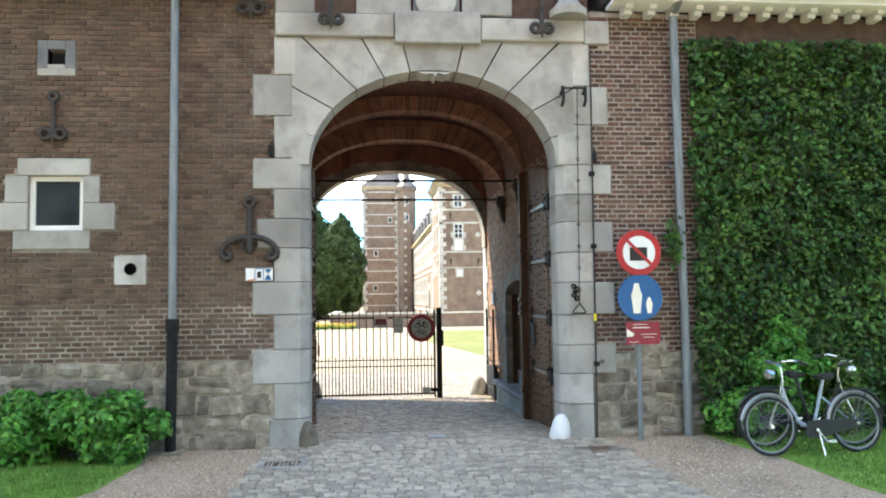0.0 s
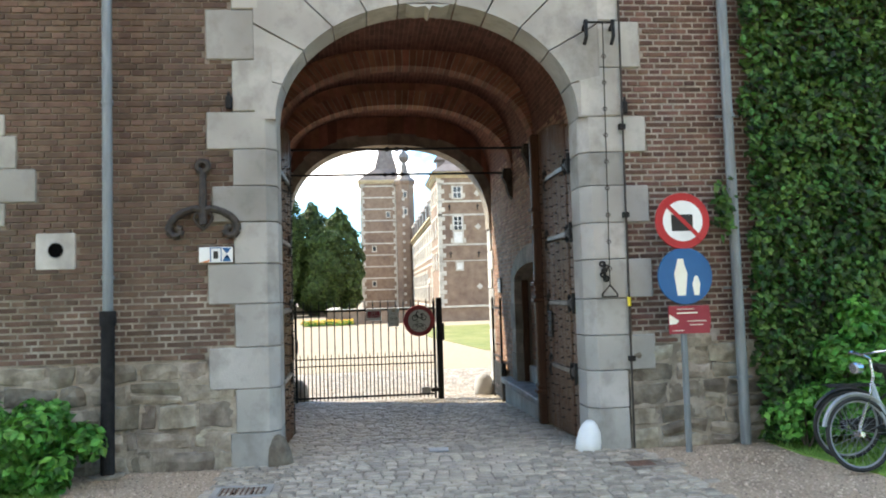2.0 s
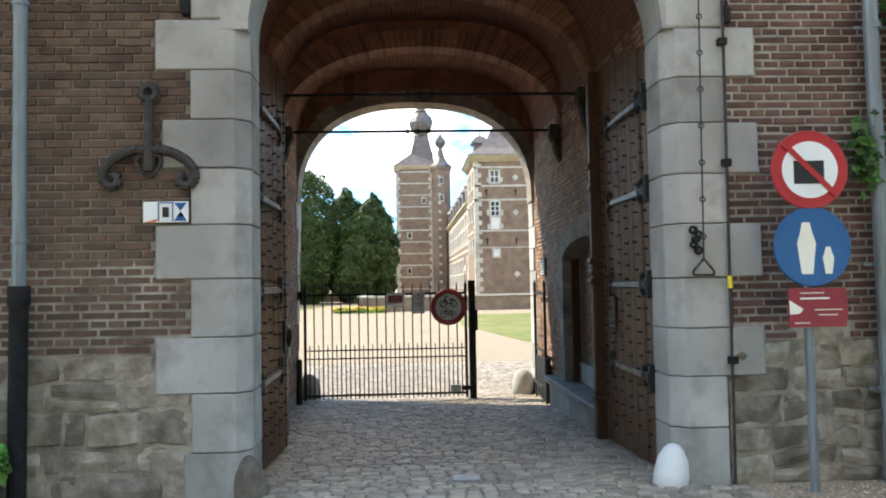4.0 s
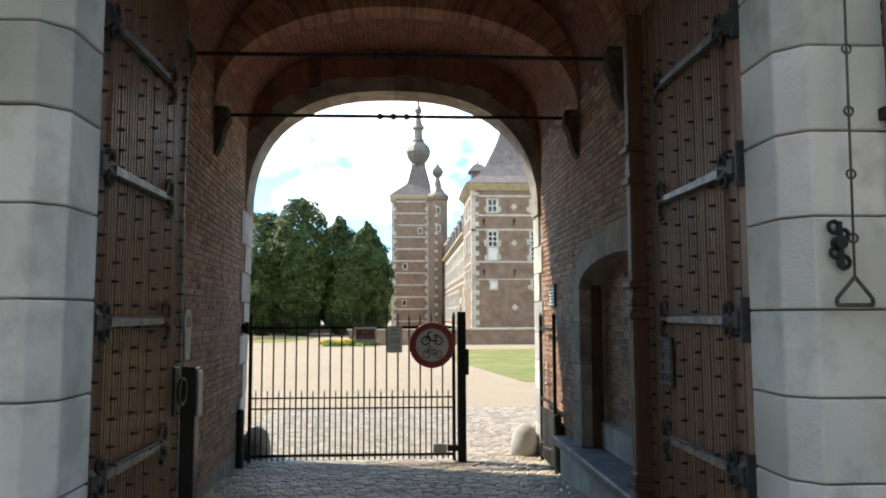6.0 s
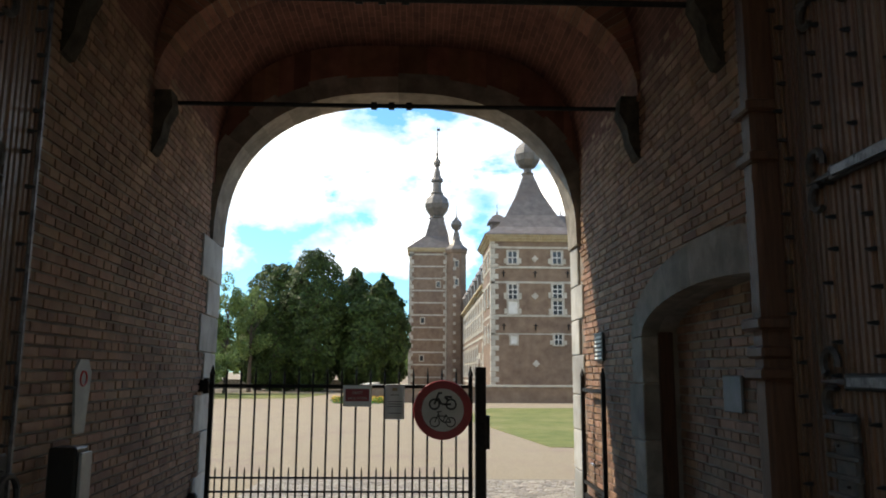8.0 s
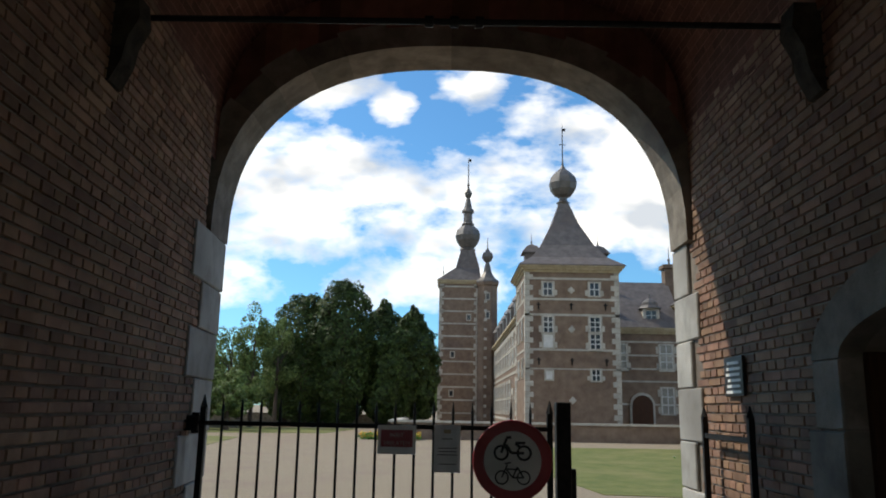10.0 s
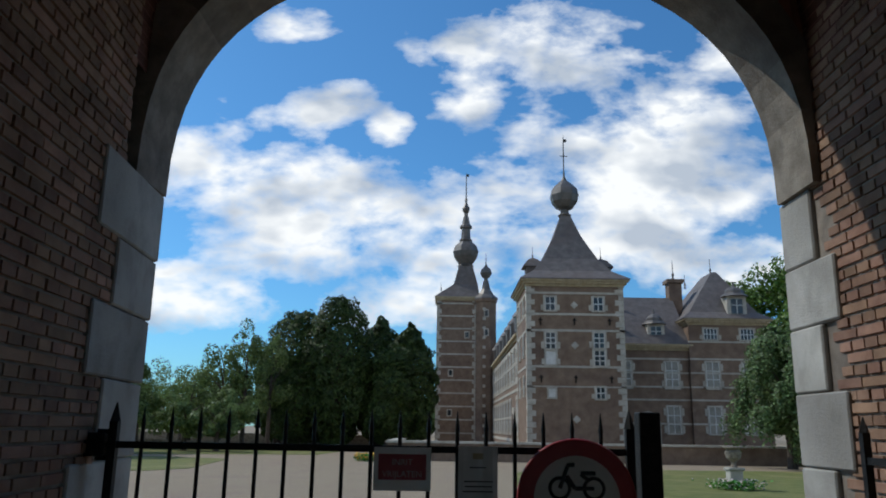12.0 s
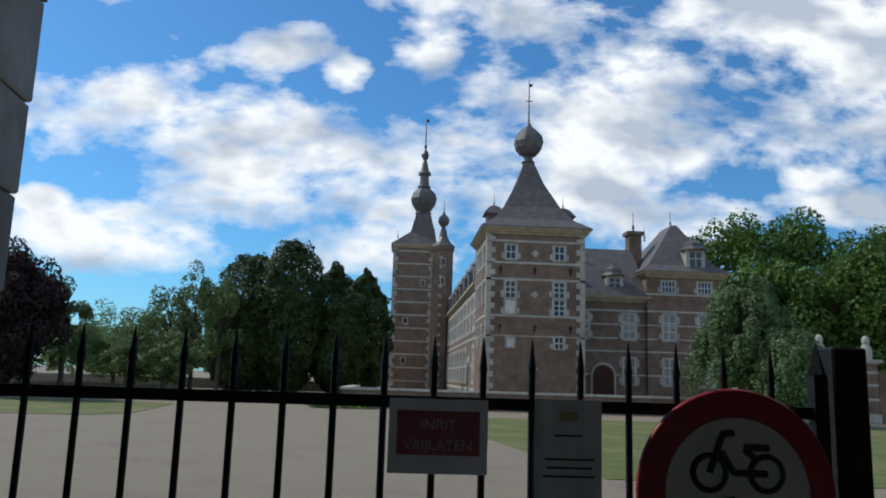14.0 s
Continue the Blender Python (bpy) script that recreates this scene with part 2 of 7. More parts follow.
ZINC = surface("zinc pipe", (0.16, 0.178, 0.188), (0.245, 0.265, 0.272), 5, 0.5, 0.2, 60, metal=0.35, stretch=(4, 4, 0.5))
TAR = surface("tarred iron pipe", (0.008, 0.008, 0.009), (0.022, 0.021, 0.021), 8, 0.75, 0.5, 80, spec=0.2)
DOORWOOD = surface("oak boards", (0.082, 0.036, 0.016), (0.15, 0.071, 0.033), 7, 0.33, 0.6, 45, vary=0.22, stretch=(9, 9, 0.6), stain=(0.07, 0.035, 0.02), stain_scale=2)
DARKWOOD = surface("dark oak", (0.045, 0.019, 0.010), (0.08, 0.035, 0.018), 7, 0.5, 0.4, 50, stretch=(8, 8, 0.6), spec=0.2)
WHITE = surface("white paint", (0.74, 0.74, 0.72), (0.83, 0.83, 0.81), 3, 0.55, 0.1, 60)
GREYWHITE = surface("dull white paint", (0.55, 0.55, 0.53), (0.68, 0.68, 0.66), 3, 0.6, 0.2, 40)
RED = surface("sign red", (0.40, 0.02, 0.024), (0.47, 0.028, 0.032), 3, 0.35, 0.02, 40)
BLUE = surface("sign blue", (0.007, 0.09, 0.24), (0.01, 0.11, 0.285), 3, 0.35, 0.02, 40)
MAROON = surface("maroon sign", (0.26, 0.02, 0.035), (0.31, 0.03, 0.045), 3, 0.4, 0.02, 40)
CREAMSIGN = surface("sign cream", (0.78, 0.74, 0.60), (0.84, 0.80, 0.68), 3, 0.4, 0.02, 40)
LETTER_GREY = surface("muted pink-grey lettering", (0.36, 0.27, 0.28), (0.46, 0.37, 0.37), 30, 0.5, 0.02, 60)
BLACK = surface("black paint", (0.012, 0.012, 0.012), (0.02, 0.02, 0.02), 8, 0.4, 0.05, 60)
PAPER = surface("laminated paper", (0.66, 0.67, 0.68), (0.76, 0.77, 0.78), 6, 0.25, 0.1, 20)
GREY = surface("grey metal", (0.22, 0.23, 0.24), (0.32, 0.33, 0.34), 6, 0.45, 0.1, 60, metal=0.3)
CHROME = surface("bright steel", (0.55, 0.56, 0.58), (0.72, 0.73, 0.75), 6, 0.22, 0.05, 60, metal=0.9)
SILVER = surface("silver blue paint", (0.33, 0.38, 0.45), (0.40, 0.46, 0.54), 4, 0.3, 0.02, 60, metal=0.3)
RUBBER = surface("rubber", (0.016, 0.016, 0.016), (0.03, 0.03, 0.03), 10, 0.75, 0.3, 90)
YELLOW = surface("yellow mark", (0.70, 0.55, 0.03), (0.78, 0.62, 0.05), 5, 0.5, 0.05, 50)
CURTAIN = surface("curtained window glass", (0.20, 0.19, 0.165), (0.33, 0.31, 0.27), 1.2, 0.25, 0.0, 5, spec=0.4)
GLASS = surface("dark window glass", (0.02, 0.025, 0.03), (0.05, 0.06, 0.07), 0.7, 0.05, 0.0, 5, spec=0.5)
BARK = surface("bark", (0.06, 0.045, 0.035), (0.12, 0.095, 0.075), 6, 0.95, 0.9, 20, stretch=(3, 3, 0.6))
IVY = leafy("ivy leaf", (0.02, 0.066, 0.012), (0.07, 0.155, 0.032), 0.85)
SHRUB = leafy("shrub leaf", (0.055, 0.20, 0.03), (0.12, 0.33, 0.06), 0.6)
LIME = leafy("lime tree leaf", (0.034, 0.066, 0.016), (0.08, 0.125, 0.03), 0.5)
BIRCH = leafy("light tree leaf", (0.105, 0.16, 0.052), (0.20, 0.27, 0.085), 0.4)
PURPLE = leafy("copper beech leaf", (0.028, 0.015, 0.016), (0.055, 0.03, 0.028), 0.4)
FRESH = leafy("fresh green leaf", (0.055, 0.125, 0.018), (0.14, 0.235, 0.04), 0.55)
WILLOW = leafy("weeping leaf", (0.07, 0.125, 0.042), (0.16, 0.235, 0.085), 0.5)


def vault_brick():
    m = surface("vault brick", (0.095, 0.036, 0.026), (0.145, 0.06, 0.042), 5, 0.92, 0.5, 70)
    t = m.node_tree
    b = t.nodes["Principled BSDF"]
    uv = t.nodes.new("ShaderNodeUVMap")
    br = t.nodes.new("ShaderNodeTexBrick")
    for k, v in (("Scale", 1.0), ("Mortar Size", 0.006), ("Mortar Smooth", 0.2), ("Brick Width", 0.272), ("Row Height", 0.068)):
        br.inputs[k].default_value = v
    br.inputs["Color1"].default_value = (0.75, 0.75, 0.75, 1)
    br.inputs["Color2"].default_value = (1.25, 1.25, 1.25, 1)
    br.inputs["Mortar"].default_value = (1.7, 1.9, 2.1, 1)
    t.links.new(uv.outputs[0], br.inputs["Vector"])
    mu = t.nodes.new("ShaderNodeMixRGB")
    mu.blend_type = "MULTIPLY"
    mu.inputs[0].default_value = 1
    src = b.inputs["Base Color"].links[0].from_socket
    t.links.new(src, mu.inputs[1])
    t.links.new(br.outputs["Color"], mu.inputs[2])
    t.links.new(mu.outputs[0], b.inputs["Base Color"])
    bu = b.inputs["Normal"].links[0].from_node
    b2 = t.nodes.new("ShaderNodeBump")
    b2.inputs["Strength"].default_value, b2.inputs["Distance"].default_value = 0.8, 0.012
    b2.invert = True
    t.links.new(br.outputs["Fac"], b2.inputs["Height"])
    t.links.new(bu.outputs[0], b2.inputs["Normal"])
    t.links.new(b2.outputs[0], b.inputs["Normal"])
    return m


VAULT = vault_brick()


# ---- mesh helpers ----
def box(bm, x0, x1, y0, y1, z0, z1, bevel=0.0, m=None):
    r = bmesh.ops.create_cube(bm, size=1)
    mat = Matrix.Translation(((x0 + x1) / 2, (y0 + y1) / 2, (z0 + z1) / 2)) @ Matrix.Diagonal((abs(x1 - x0), abs(y1 - y0), abs(z1 - z0), 1))
    bmesh.ops.transform(bm, matrix=(m @ mat) if m else mat, verts=r["verts"])
    if bevel:
        es = list({e for v in r["verts"] for e in v.link_edges})
        bmesh.ops.bevel(bm, geom=es, offset=bevel, segments=1, affect="EDGES")
    return bm


def tube(bm, a, b, r, r2=None, seg=8, caps=True):
    a, b = Vector(a), Vector(b)
    d = b - a
    m = Matrix.Translation((a + b) / 2) @ d.to_track_quat("Z", "Y").to_matrix().to_4x4()
    bmesh.ops.create_cone(bm, cap_ends=caps, segments=seg, radius1=r, radius2=r if r2 is None else r2, depth=d.length, matrix=m)
    return bm


def path_tube(bm, pts, r, seg=6):
    for a, b in zip(pts, pts[1:]):
        tube(bm, a, b, r, seg=seg)
    return bm


def lathe(bm, profile, seg=12, m=None, turn=0.0):
    """Revolves (radius, height) pairs about z."""
    rings = []
    for r, z in profile:
        rings.append([bm.verts.new(((m or Matrix()) @ Vector((r * math.cos(turn + 2 * math.pi * i / seg), r * math.sin(turn + 2 * math.pi * i / seg), z)))) for i in range(seg)])
    for lo, hi in zip(rings, rings[1:]):
        for i in range(seg):
            bm.faces.new((lo[i], lo[(i + 1) % seg], hi[(i + 1) % seg], hi[i]))
    bm.faces.new(rings[0][::-1])
    bm.faces.new(rings[-1])
    return bm


def prism(bm, poly, y0, y1):
    """An (x, z) outline pushed from y0 to y1."""
    a = [bm.verts.new((x, y0, z)) for x, z in poly]
    b = [bm.verts.new((x, y1, z)) for x, z in poly]
    bm.faces.new(a)
    bm.faces.new(b[::-1])
    n = len(poly)
    for i in range(n):
        bm.faces.new((a[i], b[i], b[(i + 1) % n], a[(i + 1) % n]))
    return bm


def ring(bm, centre, axis_m, radius, r, seg=28, sides=6, start=0.0, end=2 * math.pi):
    """A torus or an arc of one in the local xz plane."""
    full = abs(end - start - 2 * math.pi) < 1e-6
    n = seg if full else seg + 1
    loops = []
    for i in range(n):
        a = start + (end - start) * i / seg
        c = Vector((math.cos(a), 0, math.sin(a)))
        loops.append([bm.verts.new(axis_m @ (Vector(centre) + c * (radius + r * math.cos(2 * math.pi * j / sides)) + Vector((0, r * math.sin(2 * math.pi * j / sides), 0)))) for j in range(sides)])
    for i in range(seg):
        p, q = loops[i], loops[(i + 1) % n]
        for j in range(sides):
            bm.faces.new((p[j], p[(j + 1) % sides], q[(j + 1) % sides], q[j]))
    return bm


def mesh_of(name, bm, material, smooth=False):
    bmesh.ops.recalc_face_normals(bm, faces=bm.faces)
    me = bpy.data.meshes.new(name)
    bm.to_mesh(me)
    bm.free()
    if smooth:
        me.shade_smooth()
    me.materials.append(material)
    return me


def part(name, bm, material, parent=None, label="", smooth=False):
    ob = new(name, mesh_of(name, bm, material, smooth))
    ob.parent = parent
    if label:
        tagged(ob, label)
    return ob


def data_part(name, verts, faces, material, parent=None, smooth=False):
    me = bpy.data.meshes.new(name)
    me.from_pydata([tuple(v) for v in verts], [], [tuple(f) for f in faces])
    me.materials.append(material)
    if smooth:
        me.shade_smooth()
    ob = new(name, me)
    ob.parent = parent
    return ob


def thing(name, label, category, group="", kind="", at=(0, 0, 0)):
    ob = new(name)
    ob.location = at
    return tagged(ob, label, category, group, kind)


def B():
    return bmesh.new()


def ground_z(y):
    return float(np.interp(y, [-1e4, 0, 7.1, 11, 25, 52, 1e4], [0, 0, -0.33, -0.45, -0.45, -0.45, -0.45]))


def cells(rect, holes):
    """Splits a rectangle (u0, u1, v0, v1) into rectangles that leave the holes open."""
    us = sorted({rect[0], rect[1], *[min(max(h[i], rect[0]), rect[1]) for h in holes for i in (0, 1)]})
    vs = sorted({rect[2], rect[3], *[min(max(h[i], rect[2]), rect[3]) for h in holes for i in (2, 3)]})
    out = []
    for u0, u1 in zip(us, us[1:]):
        for v0, v1 in zip(vs, vs[1:]):
            u, v = (u0 + u1) / 2, (v0 + v1) / 2
            if not any(h[0] < u < h[1] and h[2] < v < h[3] for h in holes):
                out.append((u0, u1, v0, v1))
    return out


def courses(u0, u1, v0, v1, rng, row=0.068, length=0.272, joint=0.011):
    """English cross bond: (a, b, c, d) of each brick in a rectangle."""
    out = []
    for k in range(int((v1 - v0) / row)):
        lo = v0 + k * row
        step = length if k % 2 == 0 else length / 2
        u = u0 - (0 if k % 4 == 0 else length / 2 if k % 4 == 2 else length / 4)
        while u < u1:
            a, b = max(u, u0), min(u + step, u1)
            if b - a > 0.04:
                out.append((a + joint / 2, b - joint / 2, lo + joint / 2 + rng.uniform(-.002, .002), lo + row - joint / 2 + rng.uniform(-.002, .002)))
            u += step
    return out


def brick_arrays(bricks, place, rng, depth=0.02, chamfer=0.004, jitter=0.0):
    """Vertices and faces of brick faces; place(u, v, d) gives the point d outside the wall."""
    V, F = [], []
    for a, b, c, d in bricks:
        o = depth * rng.uniform(0.6, 1.1)
        i = len(V)
        ch = chamfer
        q = [(u + rng.uniform(-jitter, jitter), v + rng.uniform(-jitter, jitter)) for u, v in ((a, c), (b, c), (b, d), (a, d))]
        for u, v in q:
            V.append(place(u, v, -0.01))
        mu, mv = (a + b) / 2, (c + d) / 2
        for u, v in q:
            V.append(place(u + math.copysign(ch, mu - u), v + math.copysign(ch, mv - v), o * (rng.uniform(.5, 1.2) if jitter else 1)))
        F += [(i + 4, i + 5, i + 6, i + 7), (i, i + 1, i + 5, i + 4), (i + 1, i + 2, i + 6, i + 5), (i + 2, i + 3, i + 7, i + 6), (i + 3, i, i + 4, i + 7)]
    return V, F


def stones(u0, u1, v0, v1, rng, rows):
    """Irregular coursed rubble: (a, b, c, d) of each stone."""
    out, v = [], v0
    for h in rows:
        top = min(v + h, v1)
        u = u0
        while u < u1 - 0.02:
            w = rng.uniform(0.14, 0.6)
            b = u1 if u1 - u - w < 0.2 else u + w
            j = rng.uniform(-0.02, 0.02)
            if h > 0.24 and rng.random() < 0.4:
                s = rng.uniform(0.4, 0.6)
                out += [(u + .008, b - .008, v + .008, v + (top - v) * s - .006), (u + .008, b - .008, v + (top - v) * s + .006, top - .008)]
            else:
                out.append((u + .008, b - .008, v + .008 + j * .3, top - .008 + j * .3))
            u = b
        v = top
    return out


def stone_arrays(rects, place, rng, depth=0.05):
    """Rough rounded stones: a 5 x 4 net each, bulging and uneven."""
    V, F = [], []
    for a, b, c, d in rects:
        i, o, s = len(V), depth * rng.uniform(.6, 1.25), rng.uniform(0, 50)
        skew = [rng.uniform(-.013, .013) for _ in range(4)]
        for r in range(5):
            for k in range(6):
                tu, tv = (0, .05, .33, .67, .95, 1)[k], (0, .08, .5, .92, 1)[r]
                edge = (0, .72, 1, 1, .72, 0)[k] * (0, .75, 1, .75, 0)[r]
                u = a + (b - a) * tu + (skew[0] * (1 - tv) + skew[1] * tv)
                v = c + (d - c) * tv + (skew[2] * (1 - tu) + skew[3] * tu)
                u += .035 * noise.noise(Vector((u * 2.1, v * 2.6, 3)))
                v += (.07 * noise.noise(Vector((u * 1.5, v * 2.4, 11))) + .03 * noise.noise(Vector((u * 5, v * 4, 17)))) * min(1, 6 * max(0, 1.16 - v), 6 * max(0, v + .03))
                n = noise.noise(Vector((u * 7, v * 9, s))) + .5 * noise.noise(Vector((u * 21, v * 25, s)))
                V.append(place(u + .02 * n, v + .018 * n, -.012 + (o + .03 * n) * edge))
        F += [(i + r * 6 + k, i + r * 6 + k + 1, i + (r + 1) * 6 + k + 1, i + (r + 1) * 6 + k) for r in range(4) for k in range(5)]
    return V, F


def leaves(points, normals, size, rng, droop=0.0):
    """Small bent leaves: two triangles each, at random turns about the given normals."""
    V, F = [], []
    for p, n in zip(points, normals):
        n = Vector(n) + Vector((rng.gauss(0, .45), rng.gauss(0, .45), rng.gauss(0, .45)))
        n.normalize()
        t = n.cross(Vector((rng.gauss(0, 1), rng.gauss(0, 1), rng.gauss(0, 1) - droop)))
        if t.length < 1e-4:
            continue
        t.normalize()
        b = n.cross(t)
        s = size * rng.uniform(0.6, 1.35)
        i = len(V)
        p = Vector(p)
        V += [p - t * s * .55, p + b * s * .38 + n * s * .12, p + t * s * .6, p - b * s * .38 + n * s * .12]
        F += [(i, i + 1, i + 2), (i, i + 2, i + 3)]
    return V, F


def blob_points(rng, centre, radii, n, lumps=14, low=-0.6, hollow=0.75, sub=(.36, .56), spread=(.45, .72)):
    """Points near the skin of a lumpy crown, with outward normals."""
    c = Vector(centre)
    subs = []
    for _ in range(lumps):
        d = Vector((rng.gauss(0, 1), rng.gauss(0, 1), rng.gauss(0, 1))).normalized()
        d.z = max(d.z, low)
        k = rng.uniform(*spread)
        subs.append((c + Vector((d.x * radii[0] * k, d.y * radii[1] * k, d.z * radii[2] * k)), rng.uniform(*sub)))
    P, N = [], []
    for _ in range(n):
        q, s = subs[rng.randrange(lumps)]
        d = Vector((rng.gauss(0, 1), rng.gauss(0, 1), rng.gauss(0, 1))).normalized()
        k = s * (hollow + (1 - hollow) * rng.random() ** 0.5) * rng.uniform(0.9, 1.08)
        r = min(radii)
        if q.z > c.z:
            w = 1 - .4 * ((q.z - c.z) / radii[2]) ** 2
            q = Vector((c.x + (q.x - c.x) * w, c.y + (q.y - c.y) * w, q.z))
        P.append(q + Vector((d.x * (radii[0] + r) / 2 * k, d.y * (radii[1] + r) / 2 * k, d.z * (radii[2] + 3 * r) / 4 * k)))
        N.append(d)
    return P, N


# ---- ground ----
def ground():
    xs = [-1500, -200, -60, -20, 0, 20, 60, 200, 1500]
    ys = [-300, -60, -20, 0, 7.1, 11, 25, 52, 90, 200, 600, 2500]
    V = [(x, y, ground_z(y)) for y in ys for x in xs]
    n = len(xs)
    F = [(j * n + i, j * n + i + 1, (j + 1) * n + i + 1, (j + 1) * n + i) for j in range(len(ys) - 1) for i in range(n - 1)]
    ob = data_part("ground", V, F, GRAVEL)
    ob.data.materials.append(GRAVEL_ROAD)
    for q in ob.data.polygons:
        q.material_index = 1 if q.center.y < 0 else 0
    tagged(ob, "tan gravel ground of forecourt and courtyard", "ground", kind="structure")
    return ob


ground()


def lawn(name, outline, label, blades, seed, h=0.05):
    rng = random.Random(seed)
    bm = B()
    top = [bm.verts.new((x, y, ground_z(y) + 0.02)) for x, y in outline]
    f = bm.faces.new(top)
    r = bmesh.ops.extrude_face_region(bm, geom=[f])
    for v in r["geom"]:
        if isinstance(v, bmesh.types.BMVert):
            v.co.z -= 0.06
    ob = part(name, bm, GRASS if blades else GRASS_DRY)
    tagged(ob, label, "lawn", kind="structure")
    if blades:
        xs, ys = [p[0] for p in outline], [p[1] for p in outline]
        V, F = [], []
        while len(F) < blades:
            x, y = rng.uniform(max(-7.5, min(xs)), min(9, max(xs))), rng.uniform(max(-5.5, min(ys)), max(ys))
            inside = False
            for (x1, y1), (x2, y2) in zip(outline, outline[1:] + outline[:1]):
                if (y1 > y) != (y2 > y) and x < (x2 - x1) * (y - y1) / (y2 - y1) + x1:
                    inside = not inside
            if not inside:
                continue
            a, k = rng.uniform(0, 6.3), rng.uniform(.5, 1.4) * h
            i, z = len(V), ground_z(y) + 0.015
            dx, dy = math.cos(a) * .006, math.sin(a) * .006
            V += [(x - dx, y - dy, z), (x + dx, y + dy, z), (x + rng.uniform(-.6, .6) * k, y + rng.uniform(-.6, .6) * k, z + k)]
            F.append((i, i + 1, i + 2))
        g = data_part("grass", V, F, BLADE)
        tagged(g, "short green grass blades on the lawn", "grass", kind="stuff")
    return ob


lawn("lawn", [(-14, -0.4), (-3.05, -0.4), (-2.75, -0.9), (-2.85, -2.0), (-3.3, -3.2), (-4.6, -5.2), (-8, -8), (-14, -10)], "short green lawn beside the forecourt", 34000, 3)
lawn("lawn", [(4.55, 0.3), (4.55, -0.75), (4.75, -1.6), (4.75, -3.0), (5.2, -5), (7, -8), (14, -9), (14, 0.3)], "short green lawn under the ivy wall", 34000, 4)
lawn("lawn", [(4.6, 21.2), (3.1, 33), (3.6, 40), (5.0, 45.3), (24, 47.5), (30, 44), (34, 30), (22, 22.5), (9, 20.6)], "sun-dried lawn in the castle courtyard", 0, 5)
lawn("lawn", [(-13, 38.5), (-11.8, 41), (-13, 52), (-18, 54), (-40, 50), (-40, 36)], "green lawn beside the gravel drive", 0, 6)
lawn("lawn", [(-9, 62), (-8, 75), (-30, 78), (-45, 60), (-20, 58)], "pale lawn before the trees", 0, 7)


# ---- cobbled road ----
def cobbles():
    rng = random.Random(11)
    road = B()
    for y0, y1, xl, xr in ((-30, -0.02, -1.4, 3.05), (-0.02, 7.0, -1.6, 2.7), (7.0, 11, -1.7, 3.0), (11, 14.5, -2.2, 4.2)):
        v = [road.verts.new((x, y, ground_z(y) + 0.004)) for x, y in ((xl, y0), (xr, y0), (xr, y1), (xl, y1))]
        road.faces.new(v)
    base = part("road", road, SAND)
    tagged(base, "grey cobbled road through the gateway", "road", kind="structure")
    V, F, single = [], [], []
    y = -9.3
    while y < 14.3:
        h = rng.uniform(0.095, 0.122)
        xl, xr = (-1.4, 3.05) if y < -0.05 else (-1.45, 2.62) if y < 7.6 else (-1.7, 3.0) if y < 11 else (-2.2, 4.2)
        xl, xr = xl + rng.uniform(-.08, .05), xr + rng.uniform(-.05, .08)
        x = xl
        while x < xr:
            w = rng.uniform(0.115, 0.185)
            bow = 0.05 * math.cos((x - 0.8) * 1.1)
            sett = (x, y + bow, w - .012, h - .012, rng.uniform(-.006, .006), rng.uniform(-.04, .04))
            inner = 0.0 < x < 2.0 and -1.2 < y < 1.05
            (single if inner and len(single) < 280 else V).append(sett)
            x += w
        y += h
    arr, faces = [], []

    def sett_geo(w, h):
        ch = 0.014
        lo = [(-w / 2, -h / 2, -.03), (w / 2, -h / 2, -.03), (w / 2, h / 2, -.03), (-w / 2, h / 2, -.03)]
        mid = [(-w / 2, -h / 2, .006), (w / 2, -h / 2, .006), (w / 2, h / 2, .006), (-w / 2, h / 2, .006)]
        hi = [(-w / 2 + ch, -h / 2 + ch, .02), (w / 2 - ch, -h / 2 + ch, .02), (w / 2 - ch, h / 2 - ch, .02), (-w / 2 + ch, h / 2 - ch, .02)]
        q = [(8, 9, 10, 11)]
        for s in (0, 4):
            q += [(s + i, s + (i + 1) % 4, s + 4 + (i + 1) % 4, s + 4 + i) for i in range(4)]
        return lo + mid + hi, q
    for x, y, w, h, dz, a in V:
        vs, q = sett_geo(w, h)
        i = len(arr)
        c, s = math.cos(a), math.sin(a)
        slope = (ground_z(y + .05) - ground_z(y - .05)) / .1
        arr += [(x + w / 2 + vx * c - vy * s, y + vx * s + vy * c, ground_z(y) + dz + vz + slope * vy) for vx, vy, vz in vs]
        faces += [tuple(i + k for k in f) for f in q]
    st = data_part("setts", arr, faces, SETT, base)
    tagged(st, kind="stuff")
    shared = []
    for w in (0.11, 0.135, 0.16):
        vs, q = sett_geo(w, 0.098)
        me = bpy.data.meshes.new("sett")
        me.from_pydata(vs, [], q)
        me.materials.append(SETT)
        shared.append((w, me))
    for x, y, w, h, dz, a in single:
        me = min(shared, key=lambda s: abs(s[0] - w))[1]
        o = new("sett", me)
        o.parent = base
        o.matrix_basis = pose(x + w / 2, y, ground_z(y) + dz, 0, 0, math.degrees(a))


cobbles()

# ---- gatehouse ----
OPEN_L, OPEN_R, SPRING, CROWN = -0.84, 2.53, 3.72, 5.03
AX, AR, AH = (OPEN_L + OPEN_R) / 2, (OPEN_R - OPEN_L) / 2, CROWN - SPRING


def left_x(y):
    return -1.12 - 0.05 * y


RIGHT_X = 2.68


